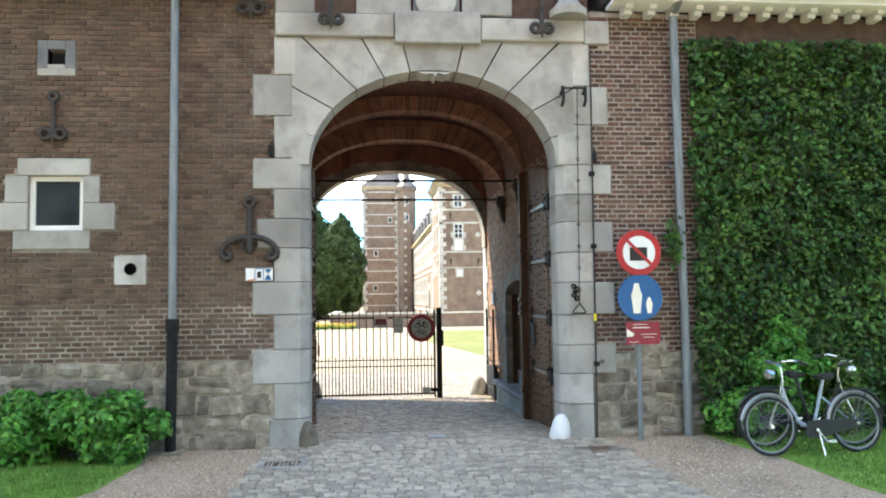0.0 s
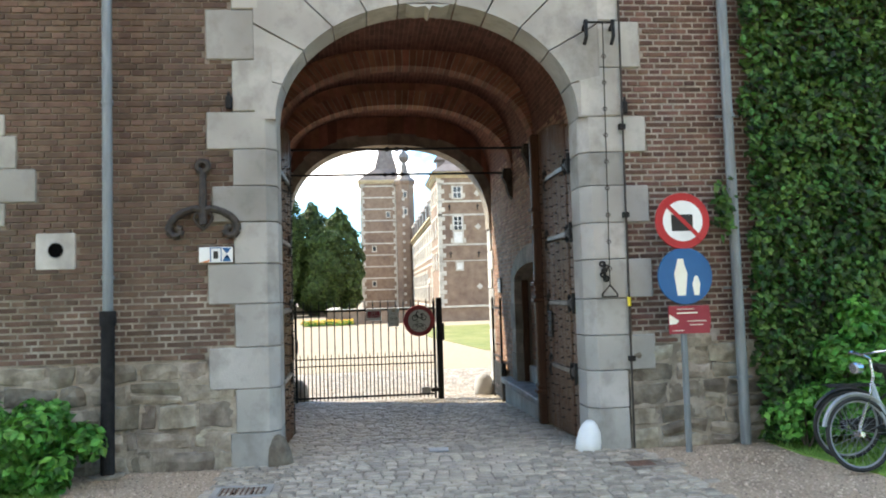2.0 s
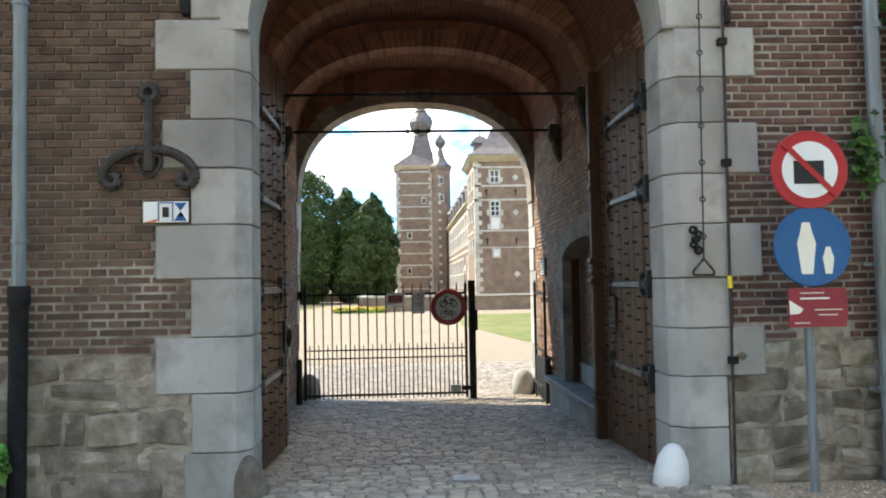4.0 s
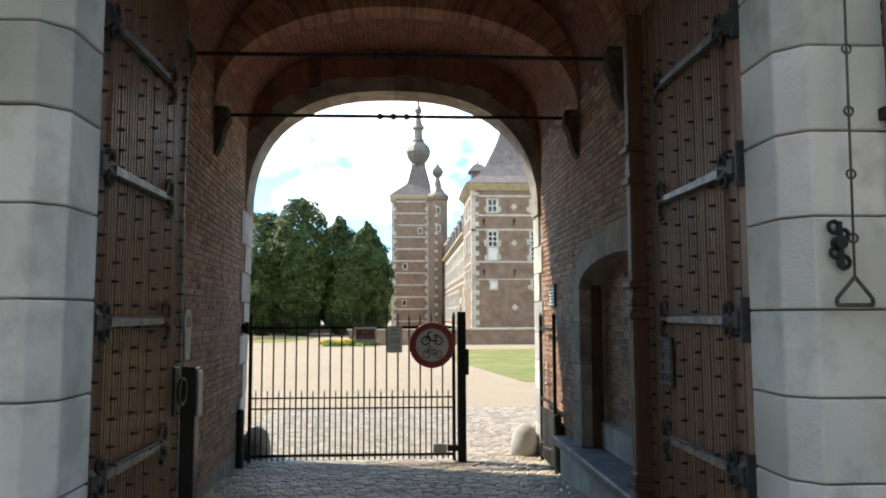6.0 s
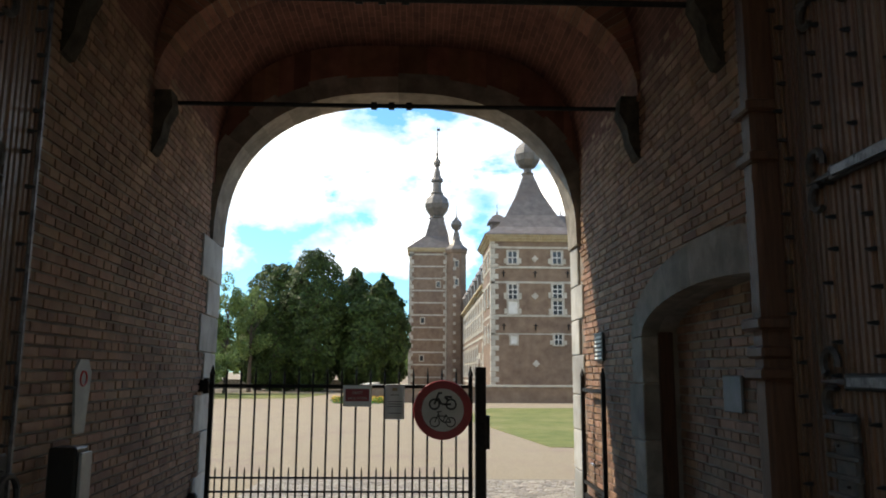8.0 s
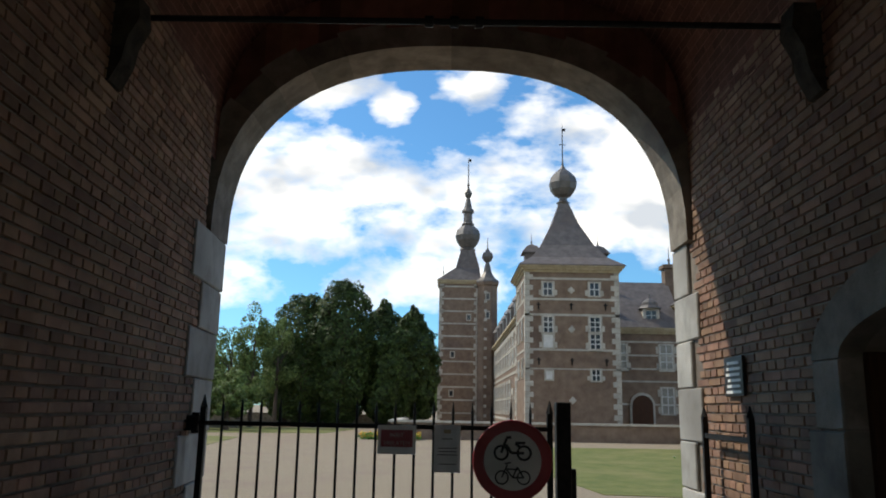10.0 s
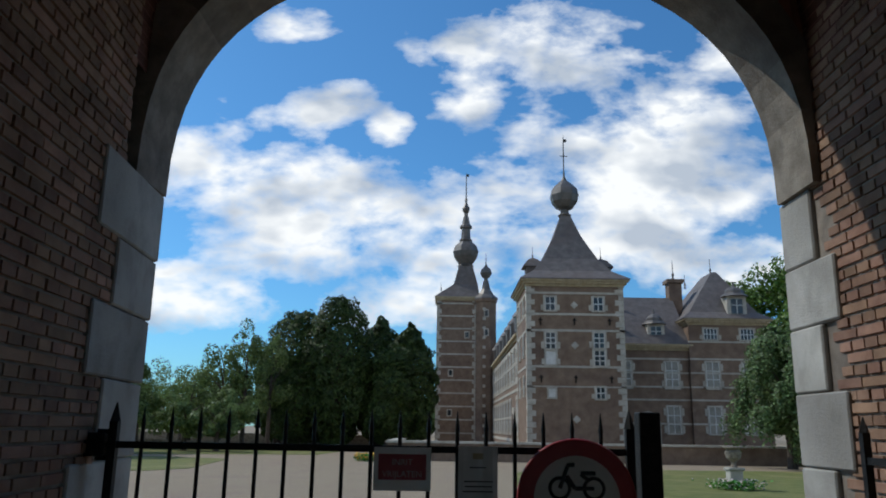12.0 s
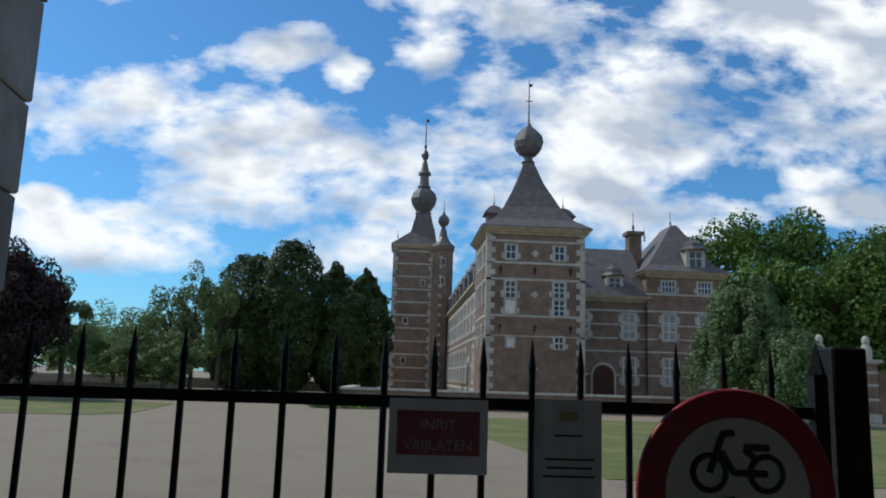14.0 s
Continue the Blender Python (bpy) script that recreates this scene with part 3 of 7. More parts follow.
def gatehouse():
    bm = B()
    # masses of masonry beside the passage
    v = [(-16, 0.2), (-1.3, 0.2), (-1.3, 0.44), (left_x(.44), 0.44), (left_x(7.06), 7.06), (-1.64, 7.06), (-1.64, 7.75), (-16, 7.75)]
    lo = [bm.verts.new((x, y, -0.6)) for x, y in v]
    hi = [bm.verts.new((x, y, 6.2)) for x, y in v]
    bm.faces.new(lo)
    bm.faces.new(hi[::-1])
    for i in range(len(v)):
        bm.faces.new((lo[i], hi[i], hi[(i + 1) % len(v)], lo[(i + 1) % len(v)]))
    for a, b, c, d in cells((-16, -1.0, -0.3, 9.0), [(-4.42, -3.74, 2.86, 3.57), (-4.21, -3.99, 5.04, 5.24)]):
        box(bm, a, b, 0.012, 0.2, c, d)
    part("wall_west", bm, MORTAR).data.name = "wall"
    tagged(bpy.data.objects["wall_west"], "weathered brown brick gatehouse wall on a rubble plinth", "wall", kind="structure")
    bm = B()
    box(bm, 3.12, 4.6, 0.2, 7.75, -0.6, 6.0)
    box(bm, 2.98, 4.6, 0.012, 0.2, -0.3, 5.9)
    box(bm, 2.69, 3.12, 0.44, 2.05, -0.6, 6.2)
    box(bm, 2.69, 3.12, 4.92, 7.75, -0.6, 6.2)
    box(bm, 2.69, 3.12, 2.05, 4.92, 2.24, 6.2)
    box(bm, 2.69, 3.12, 2.05, 4.92, -0.6, 0.16)
    box(bm, 2.96, 3.12, 2.05, 4.92, 0.16, 2.3)
    # fillers that round the niche's head
    for s in (-1, 1):
        pts = [(3.485 + s * 1.435 * math.cos(a), 1.95 + 0.29 * math.sin(a)) for a in [k * math.pi / 16 for k in range(9)]]
        poly = [(3.485 + s * 1.435, 2.24)] + pts
        a = [bm.verts.new((2.69, y, z)) for y, z in poly]
        b = [bm.verts.new((3.12, y, z)) for y, z in poly]
        for i in range(len(poly)):
            bm.faces.new((a[i], b[i], b[(i + 1) % len(poly)], a[(i + 1) % len(poly)]))
        bm.faces.new(a)
    ob = part("wall_east", bm, MORTAR)
    bm = B()
    box(bm, 3.06, 4.6, 0.006, 0.011, 1.15, 5.9)
    part("pale_pointing", bm, MORTAR_E, ob)
    tagged(ob, "brown brick gatehouse wall beside the ivy", "wall", kind="structure")
    bm = B()
    box(bm, 4.6, 16, 0.012, 7.75, -0.6, 5.9)
    tagged(part("wall_ivy", bm, BRICK), "brick wall overgrown with ivy", "wall", kind="structure")
    # upper storey over the arch, and roofs
    bm = B()
    box(bm, -1.28, 3.04, 0.02, 0.44, 5.46, 9.0)
    box(bm, -1.28, 3.04, 0.44, 7.75, 6.2, 9.0)
    tagged(part("wall_upper", bm, BRICK), "brick upper wall over the arch", "wall", kind="structure")
    bm = B()
    box(bm, -16, -1.3, 0.25, 7.75, 6.2, 9.0)
    for k in range(28):
        box(bm, -14.2 + k * 0.47 - 0.02, -14.2 + k * 0.47 + 0.02, -0.28, 0.02, 6.0, 6.14)
    tagged(part("wall_attic", bm, BRICK), "brick wall with iron gutter hooks", "wall", kind="structure")
    bm = B()
    prism(bm, [(-16.3, 6.24), (-1.3, 6.24), (-1.3, 6.34), (-16.3, 6.34)], -0.5, 0.25)
    tagged(part("gutter", bm, ZINC), "zinc gutter board over the west wall", "gutter", kind="structure")
    bm = B()
    V = [(3.3, -0.45, 6.06), (16.5, -0.45, 6.06), (16.5, 4, 9.2), (3.3, 4, 9.2), (16.5, 8.2, 6.06), (3.3, 8.2, 6.06)]
    vv = [bm.verts.new(p) for p in V]
    for f in ((0, 1, 2, 3), (3, 2, 4, 5), (0, 3, 5), (1, 4, 2), (0, 5, 4, 1)):
        bm.faces.new([vv[i] for i in f])
    tagged(part("roof_east", bm, SLATE), "dark slate roof with a white eaves board", "roof", kind="structure")
    bm = B()
    box(bm, -16.5, 3.4, -0.4, 8.2, 9.0, 9.3)
    tagged(part("roof_gatehouse", bm, SLATE), "slate roof of the gatehouse", "roof", kind="structure")


gatehouse()


def eaves():
    th = thing("eaves", "white painted eaves board on small white corbels", "eaves", kind="structure")
    bm = B()
    box(bm, 3.3, 16, -0.42, -0.36, 5.93, 6.06, 0.01)
    box(bm, 3.3, 16, -0.36, 0.01, 5.93, 5.98)
    part("board", bm, WHITE, th)
    bm = B()
    tube(bm, (3.25, -0.48, 6.05), (16, -0.48, 6.05), 0.05, seg=10)
    part("gutter_pipe", bm, GREYWHITE, th)
    bm = B()
    box(bm, -0.055, 0.055, -0.27, 0, 0, 0.06)
    box(bm, -0.055, 0.055, -0.2, 0, -0.06, 0)
    me = mesh_of("corbel", bm, GREYWHITE)
    for k in range(26):
        o = new("corbel", me)
        o.parent = th
        o.location = (3.55 + 0.335 * k, 0, 5.87)


eaves()


def arch_point(a, grow=0.0):
    return AX + (AR + grow) * math.cos(a), SPRING + (AH + grow) * math.sin(a)


def portal():
    th = thing("stone_portal", "grey limestone gateway portal with toothed quoins and arch stones", "portal", kind="structure")
    rng = random.Random(5)

    def block(x0, x1, z0, z1, y0=-0.03, y1=0.44, bev=0.012, name="stone"):
        bm = B()
        j = 0.004
        box(bm, x0 + j, x1 - j, y0 + rng.uniform(-.006, .006), y1, z0 + j, z1 - j, bev)
        return part(name, bm, STONE, th)
    def quoin(x_in, x_out, z0, z1):
        """A jamb stone whose inner front edge is cut off at an angle."""
        s, f, j = (1 if x_out > x_in else -1), -0.03 + rng.uniform(-.006, .006), 0.004
        plan = [(x_in, .44), (x_in, .09), (x_in + s * .11, f), (x_out - s * j, f), (x_out - s * j, .44)]
        bm = B()
        lo = [bm.verts.new((x, y, z0 + j)) for x, y in plan]
        hi = [bm.verts.new((x, y, z1 - j)) for x, y in plan]
        bm.faces.new(lo)
        bm.faces.new(hi[::-1])
        for i in range(5):
            bm.faces.new((lo[i], hi[i], hi[(i + 1) % 5], lo[(i + 1) % 5]))
        bmesh.ops.bevel(bm, geom=list(bm.edges), offset=.008, segments=1, affect="EDGES")
        return part("stone", bm, STONE, th)

    # west quoins, bottom up: widths alternate
    zs = [(0.0, 0.37, -1.36), (0.37, 0.83, -1.30), (0.83, 1.27, -1.575), (1.27, 1.73, -1.30), (1.73, 2.16, -1.575), (2.16, 2.61, -1.30), (2.61, 3.0, -1.52), (3.0, 3.4, -1.30), (3.4, 3.81, -1.575), (3.81, 4.38, -1.30)]
    for z0, z1, x0 in zs:
        if z1 <= SPRING + .1:
            quoin(OPEN_L, x0, z0 if z0 else -0.1, z1)
        else:
            block(x0, OPEN_L - 0.02, z0, z1)
    # inner corner stone of the springing, cut by the arch
    block(-1.575, -1.05, 4.38, 4.94)
    block(-1.30, -1.0, 4.94, 5.46)
    ze = [(0.0, 0.46, 2.98), (0.46, 0.87, 2.98), (0.87, 1.26, 3.30), (1.26, 1.67, 3.02), (1.67, 2.11, 3.30), (2.11, 2.52, 3.03), (2.52, 2.94, 3.30), (2.94, 3.32, 3.03), (3.32, 3.73, 3.295), (3.73, 4.29, 3.04)]
    for z0, z1, x1 in ze:
        if z1 < SPRING + .1:
            quoin(OPEN_R, x1, z0 if z0 else -0.1, z1)
        else:
            block(OPEN_R + 0.02, x1, z0, z1)
    block(2.78, 3.27, 4.29, 4.83)
    block(2.76, 3.03, 4.83, 5.46)
    # arch stones between the opening and a rectangular field
    cuts = [0.0, 0.30, 0.62, 0.90, 1.16, 1.38, 1.76, 1.98, 2.24, 2.52, 2.84, math.pi]
    L, R, T = -1.06, 2.79, 5.46

    def edge(a):
        dx, dz = (AR) * math.cos(a), (AH) * math.sin(a)
        k = 1e9
        if dx > 1e-6:
            k = min(k, (R - AX) / dx)
        if dx < -1e-6:
            k = min(k, (L - AX) / dx)
        if dz > 1e-6:
            k = min(k, (T - SPRING) / dz)
        return AX + dx * k, SPRING + dz * k
    for a0, a1 in zip(cuts, cuts[1:]):
        g = 0.005
        arc = [arch_point(a0 + g + (a1 - a0 - 2 * g) * i / 8) for i in range(9)]
        o0, o1 = edge(a0 + g), edge(a1 - g)
        outer = [o1]
        for c in ((R, T), (L, T)):
            ca = math.atan2((c[1] - SPRING) / AH, (c[0] - AX) / AR)
            if a0 < ca < a1:
                outer.append(c)
        outer.append(o0)
        bm = B()
        prism(bm, arc + outer, -0.03 + rng.uniform(-.008, .006), 0.44)
        part("arch_stone", bm, STONE, th)
    # pendant of the keystone
    bm = B()
    prism(bm, [(0.62, 5.0), (1.1, 5.0), (1.0, 4.965), (0.9, 4.985), (0.87, 4.93), (0.83, 4.985), (0.72, 4.965)], -0.06, 0.3)
    part("keystone_cusp", bm, STONE, th, "dark stained cusp under the keystone")
    # string course and the field above
    for x0, x1, z0, z1, y0 in ((-1.28, 0.32, 5.46, 5.78, -0.10), (0.32, 1.5, 5.37, 5.82, -0.14), (1.5, 2.95, 5.44, 5.76, -0.10), (2.95, 3.32, 5.42, 5.76, -0.07)):
        block(x0, x1, z0, z1, y0, 0.05, 0.015, "string_course")
    for x0, x1, z0, z1 in ((-1.28, -0.75, 5.78, 6.3), (-0.2, 0.55, 5.78, 6.6), (1.25, 1.95, 5.80, 6.6)):
        block(x0, x1, z0, z1, -0.06, 0.05)
    bm = B()
    lathe(bm, [(0.02, -0.1), (0.16, -0.1), (0.17, -0.06), (0.28, -0.04), (0.28, 0.02)], 20, pose(0.89, -0.07, 6.0, 90))
    part("shield_relief", bm, STONE, th, "worn round stone shield relief")
    bm = B()
    box(bm, 0.58, 1.22, -0.05, 0.05, 5.8, 6.5, 0.02)
    part("shield_panel", bm, BLUESTONE, th)
    bm = B()
    lathe(bm, [(0.02, 5.76), (0.26, 5.76), (0.26, 5.86), (0.2, 5.9), (0.12, 6.02), (0.15, 6.08), (0.1, 6.5)], 14, pose(2.72, -0.12, 0))
    part("baluster", bm, STONE, th)
    for x, m in ((-0.86, STONE_OLD), (2.50, WHITE)):
        bm = B()
        s = 1 if x < 0 else -1
        prof = [(0.02, -0.05), (0.145, -0.05), (0.14, 0.1), (0.12, 0.21), (0.08, 0.29), (0.045, 0.325), (0.01, 0.335)]
        lathe(bm, prof, 14, pose(x, 0.06 if s > 0 else 0.03, 0, 0, -7 * s))
        tagged(part("guard_stone", bm, m, None, smooth=True), ("grey" if s > 0 else "white painted") + " rounded guard stone at the gateway foot", "guard stone")


portal()


def bedding(name, u0, u1, parent):
    """An uneven skin of lime between the plinth stones, out of which their faces stand."""
    nu, nv = int((u1 - u0) / .035), 34
    V = []
    for j in range(nv + 1):
        for i in range(nu + 1):
            u, v = u0 + (u1 - u0) * i / nu, -.03 + 1.185 * j / nv
            d = .008 + .024 * noise.noise(Vector((u * 3.1, v * 4.0, 9))) + .014 * noise.noise(Vector((u * 9, v * 12, 2))) + .006 * noise.noise(Vector((u * 27, v * 30, 5)))
            V.append((u, .012 - d, v + .02 * noise.noise(Vector((u * 2.2, 0, 6))) * (j == nv)))
    F = [(j * (nu + 1) + i, j * (nu + 1) + i + 1, (j + 1) * (nu + 1) + i + 1, (j + 1) * (nu + 1) + i) for j in range(nv) for i in range(nu)]
    tagged(data_part(name, V, F, BEDDING, parent), kind="stuff")


def facade_bricks():
    rng = random.Random(21)
    west = bpy.data.objects["wall_west"]
    holes = [(-4.56, -3.65, 3.57, 3.80), (-4.71, -3.53, 3.22, 3.57), (-4.9, -3.33, 2.86, 3.22), (-4.6, -3.64, 2.61, 2.86), (-3.34, -2.93, 2.14, 2.54), (-4.34, -3.86, 4.89, 5.36), (-1.31, 0, -1, 9), (-1.58, -1.3, .83, 1.27), (-1.58, -1.3, 1.73, 2.16), (-1.53, -1.3, 2.61, 3.0), (-1.58, -1.3, 3.4, 3.81), (-1.58, -1.3, 4.38, 4.94)]
    place = lambda u, v, d: (u, 0.012 - d, v)
    many = []
    singles = []
    for b in courses(-9.5, -1.3, 1.15, 6.2, rng):
        u, v = (b[0] + b[1]) / 2, (b[2] + b[3]) / 2
        if any(h[0] < b[1] - .02 and b[0] + .02 < h[1] and h[2] < v < h[3] for h in holes):
            # cut short at the hole's edge
            hs = [h for h in holes if h[0] < b[1] - .02 and b[0] + .02 < h[1] and h[2] < v < h[3]]
            h = hs[0]
            if b[0] < h[0] - .05:
                many.append((b[0], h[0] - .008, b[2], b[3]))
            elif b[1] > h[1] + .05:
                many.append((h[1] + .008, b[1], b[2], b[3]))
            continue
        w = b[1] - b[0]
        if -2.9 < u < -1.6 and 1.2 < v < 2.6 and len(singles) < 190 and (abs(w - .261) < .004 or abs(w - .125) < .004):
            singles.append(b)
        else:
            many.append(b)
    # repointed with wider joints near the plinth
    low = [(a + .004, b - .004, c + .003, d - .003) for a, b, c, d in many if c < 1.85]
    V, F = brick_arrays([b for b in many if b[2] >= 1.85] + low, place, rng)
    tagged(data_part("bricks", V, F, BRICK, west), kind="stuff")
    shared = {}
    for b in singles:
        k = "s" if b[1] - b[0] > .2 else "h"
        if k not in shared:
            w = (b[1] - b[0]) / 2 - .003
            V, F = brick_arrays([(-w, w, -.0265, .0265)], lambda u, v, d: (u, -d, v), rng, 0.019)
            me = bpy.data.meshes.new("brick")
            me.from_pydata(V, [], F)
            me.materials.append(BRICK)
            shared[k] = me
        o = new("brick", shared[k])
        o.parent = west
        o.location = ((b[0] + b[1]) / 2, 0.012 + rng.uniform(-.004, .004), (b[2] + b[3]) / 2)
    V, F = stone_arrays(stones(-9.5, -1.3, -0.02, 1.15, rng, [0.24, 0.2, 0.27, 0.25, 0.21]), place, rng, 0.05)
    tagged(data_part("rubble_stones", V, F, STONE_OLD, west), "grey rubble plinth stones", kind="stuff")
    bedding("plinth_bedding", -9.5, -1.3, west)
    bm = B()
    box(bm, -9.5, -1.3, .005, .0105, 1.15, 1.86)
    part("pale_pointing", bm, MORTAR_P, west)
    east = bpy.data.objects["wall_east"]
    holes = [(2.9, 3.3, .87, 1.26), (2.9, 3.3, 1.67, 2.11), (2.9, 3.3, 2.52, 2.94), (2.9, 3.3, 3.32, 3.73), (2.9, 3.275, 4.29, 4.83), (2.9, 3.32, 5.4, 5.8), (3.62, 4.02, 1.08, 1.3)]
    many = []
    for b in courses(3.04, 4.6, 1.15, 5.88, rng):
        v = (b[2] + b[3]) / 2
        hs = [h for h in holes if h[0] < b[1] - .02 and b[0] + .02 < h[1] and h[2] < v < h[3]]
        if hs:
            if b[1] > hs[0][1] + .05:
                many.append((hs[0][1] + .008, b[1], b[2], b[3]))
            continue
        many.append(b)
    # wide pale joints
    many = [(a + .0035, b - .0035, c + .003, d - .003) for a, b, c, d in many]
    V, F = brick_arrays(many, place, rng)
    tagged(data_part("bricks", V, F, BRICK_E, east), kind="stuff")
    V, F = stone_arrays(stones(3.0, 4.6, -0.02, 1.15, rng, [0.27, 0.2, 0.27, 0.22, 0.21]) + [(3.63, 4.01, 1.09, 1.29)], place, rng, 0.05)
    tagged(data_part("rubble_stones", V, F, STONE_OLD, east), "grey rubble plinth stones", kind="stuff")
    bedding("plinth_bedding", 3.0, 4.6, east)
    # passage walls
    p_w = lambda u, v, d: (left_x(u) + 0.002 + d, u, v)
    many = [b for b in courses(0.5, 7.06, -0.05, 4.6, rng)]
    V, F = brick_arrays(many, p_w, rng, 0.014)
    tagged(data_part("passage_bricks", V, F, BRICK_IN, west), "warm brown bricks of the passage wall", kind="stuff")
    p_e = lambda u, v, d: (2.688 - d, u, v)

    def free(b):
        y, z = (b[0] + b[1]) / 2, (b[2] + b[3]) / 2
        if 1.8 < y < 5.15 and 0.1 < z < 1.95:
            return False
        if z >= 1.95 and ((y - 3.485) / 1.68) ** 2 + ((z - 1.95) / 0.56) ** 2 < 1:
            return False
        if y > 7.2 and z < 3.0:
            return False
        return True
    V, F = brick_arrays([b for b in courses(0.5, 7.72, -0.05, 4.6, rng) if free(b)], p_e, rng, 0.014)
    tagged(data_part("passage_bricks", V, F, BRICK_IN, east), "warm brown bricks of the passage wall", kind="stuff")
    V, F = brick_arrays([b for b in courses(2.05, 4.9, 0.6, 2.24, rng)], lambda u, v, d: (2.958 - d, u, v), rng, 0.014)
    tagged(data_part("niche_bricks", V, F, BRICK_IN, east), kind="stuff")


facade_bricks()


# ---- vault ----
VS = 3.75


def sq(v, n):
    """A cosine or sine pushed towards a squarer arch."""
    return math.copysign(abs(v) ** (2 / n), v)


def vault():
    def sec(y, crown, spring, power, grow=0.0, n=28):
        c, r = (left_x(y) + RIGHT_X) / 2, (RIGHT_X - left_x(y)) / 2
        return [(c + (r + grow) * sq(math.cos(math.pi * i / n), power), spring + (crown - spring + grow) * sq(math.sin(math.pi * i / n), power)) for i in range(n + 1)]
    V, F, U = [], [], []
    ys = [0.44, 1.5, 3.0, 4.6, 5.8, 7.3]
    for y in ys:
        s = sec(y, 5.46, VS, 3.0, 0.004)
        V += [(x, y, z) for x, z in s]
        run = 0.0
        for i, p in enumerate(s):
            run += math.dist(p, s[i - 1]) if i else 0
            U.append((y, run))
    n = 29
    F = [(j * n + i, (j + 1) * n + i, (j + 1) * n + i + 1, j * n + i + 1) for j in range(len(ys) - 1) for i in range(n - 1)]
    k = len(V)
    V += [(-1.9, .44, 6.19), (3.1, .44, 6.19), (3.1, 7.3, 6.19), (-1.9, 7.3, 6.19)]
    F.append((k, k + 1, k + 2, k + 3))
    U += [(0, 0)] * 4
    ob = data_part("ceiling", V, F, VAULT)
    uv = ob.data.uv_layers.new(name="UVMap")
    for l in ob.data.loops:
        uv.data[l.index].uv = U[l.vertex_index]
    tagged(ob, "dark red brick barrel vault of the passage", "ceiling", kind="structure")
    # ribs of brick voussoirs
    rng = random.Random(9)
    for y0, y1, crown, spring in ((2.95, 3.28, 5.24, 3.98), (4.75, 5.09, 5.10, 3.9)):
        rib = thing("vault_rib", "brick transverse rib arch under the vault", "rib", "ribs of the vault", "structure")
        ym = (y0 + y1) / 2
        inner, outer = sec(ym, crown, spring, 2.15, -0.02, 72), sec(ym, crown, spring, 2.15, 0.24, 72)
        mx = lambda p, q, t: (p[0] + (q[0] - p[0]) * t, p[1] + (q[1] - p[1]) * t)
        for i in range(72):
            bm = B()
            a, b, c, d = inner[i], inner[i + 1], outer[i + 1], outer[i]
            g = rng.uniform(-.006, .006)
            prism(bm, [mx(a, b, .05), mx(a, b, .95), mx(d, c, .95), mx(d, c, .05)], y0 + g, y1 + g)
            part("brick", bm, BRICK_RED, rib)
        bm = B()
        inner = sec(ym, crown, spring, 2.15, -0.012, 72)
        for i in range(72):
            prism(bm, [inner[i], inner[i + 1], outer[i + 1], outer[i]], y0 + .012, y1 - .012)
        part("mortar", bm, MORTAR, rib)
        # plain masonry between the voussoirs and the web
        bm = B()
        over = sec(ym, crown, spring, 2.15, 0.55, 72)
        for i in range(72):
            prism(bm, [outer[i], outer[i + 1], over[i + 1], over[i]], y0 + .008, y1 - .008)
        part("spandrel", bm, BRICK_RED, rib)
    # rear wall with its arch
    rc, rr, rs, rcr = (left_x(7.4) + 2.64) / 2, (2.64 - left_x(7.4)) / 2 - 0.01, 3.1, 4.87
    arc = [(rc + rr * sq(math.cos(math.pi * i / 32), 2.45), rs + (rcr - rs) * sq(math.sin(math.pi * i / 32), 2.45)) for i in range(33)]
    bm = B()
    for i in range(32):
        (x0, z0), (x1, z1) = arc[i], arc[i + 1]
        k = lambda x, z, g: (rc + (x - rc) * (1 + g / rr), rs + (z - rs) * (1 + g / (rcr - rs)))
        p, q = k(x0, z0, .2), k(x1, z1, .2)
        prism(bm, [p, q, (q[0], 6.3), (p[0], 6.3)], 7.28, 7.74)
    tagged(part("wall_rear", bm, BRICK_RED), "dark red brick wall over the courtyard arch", "wall", kind="structure")
    ra = thing("courtyard_arch", "pale limestone arch and jambs towards the courtyard", "arch", kind="structure")
    for i in range(0, 32, 2):
        seg = arc[i:i + 3]
        w = 0.24 if (i // 2) % 2 else 0.2
        o = [k(x, z, w) for x, z in seg]
        bm = B()
        prism(bm, seg + o[::-1], 7.25, 7.76)
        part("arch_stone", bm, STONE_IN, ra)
    z = -0.36
    i = 0
    while z < 3.09:
        h = rng.uniform(.38, .5)
        top = min(z + h, 3.1)
        if 3.1 - top < 0.12:
            top = 3.1
        bm = B()
        # each block follows the slanted wall and stands proud of its bricks
        ya, yb = 6.78 + rng.uniform(-.06, .04) if i % 2 else 7.04, 7.76
        plan = [(-1.72, ya), (left_x(ya) + .032, ya), (left_x(yb) - .05 + .07 * max(0, top / 3.1), yb), (-1.72, yb)]
        lo = [bm.verts.new((px, py, z + .004)) for px, py in plan]
        hi = [bm.verts.new((px, py, top - .004)) for px, py in plan]
        bm.faces.new(lo)
        bm.faces.new(hi[::-1])
        for q in range(4):
            bm.faces.new((lo[q], hi[q], hi[(q + 1) % 4], lo[(q + 1) % 4]))
        bmesh.ops.bevel(bm, geom=list(bm.edges), offset=.01, segments=1, affect="EDGES")
        part("jamb_stone", bm, STONE, ra)
        bm = B()
        box(bm, 2.655, 2.8, 7.16 + (.22 if i % 2 else 0), 7.8, z + .004, top - .004, .01)
        part("jamb_stone", bm, STONE, ra)
        z = top
        i += 1
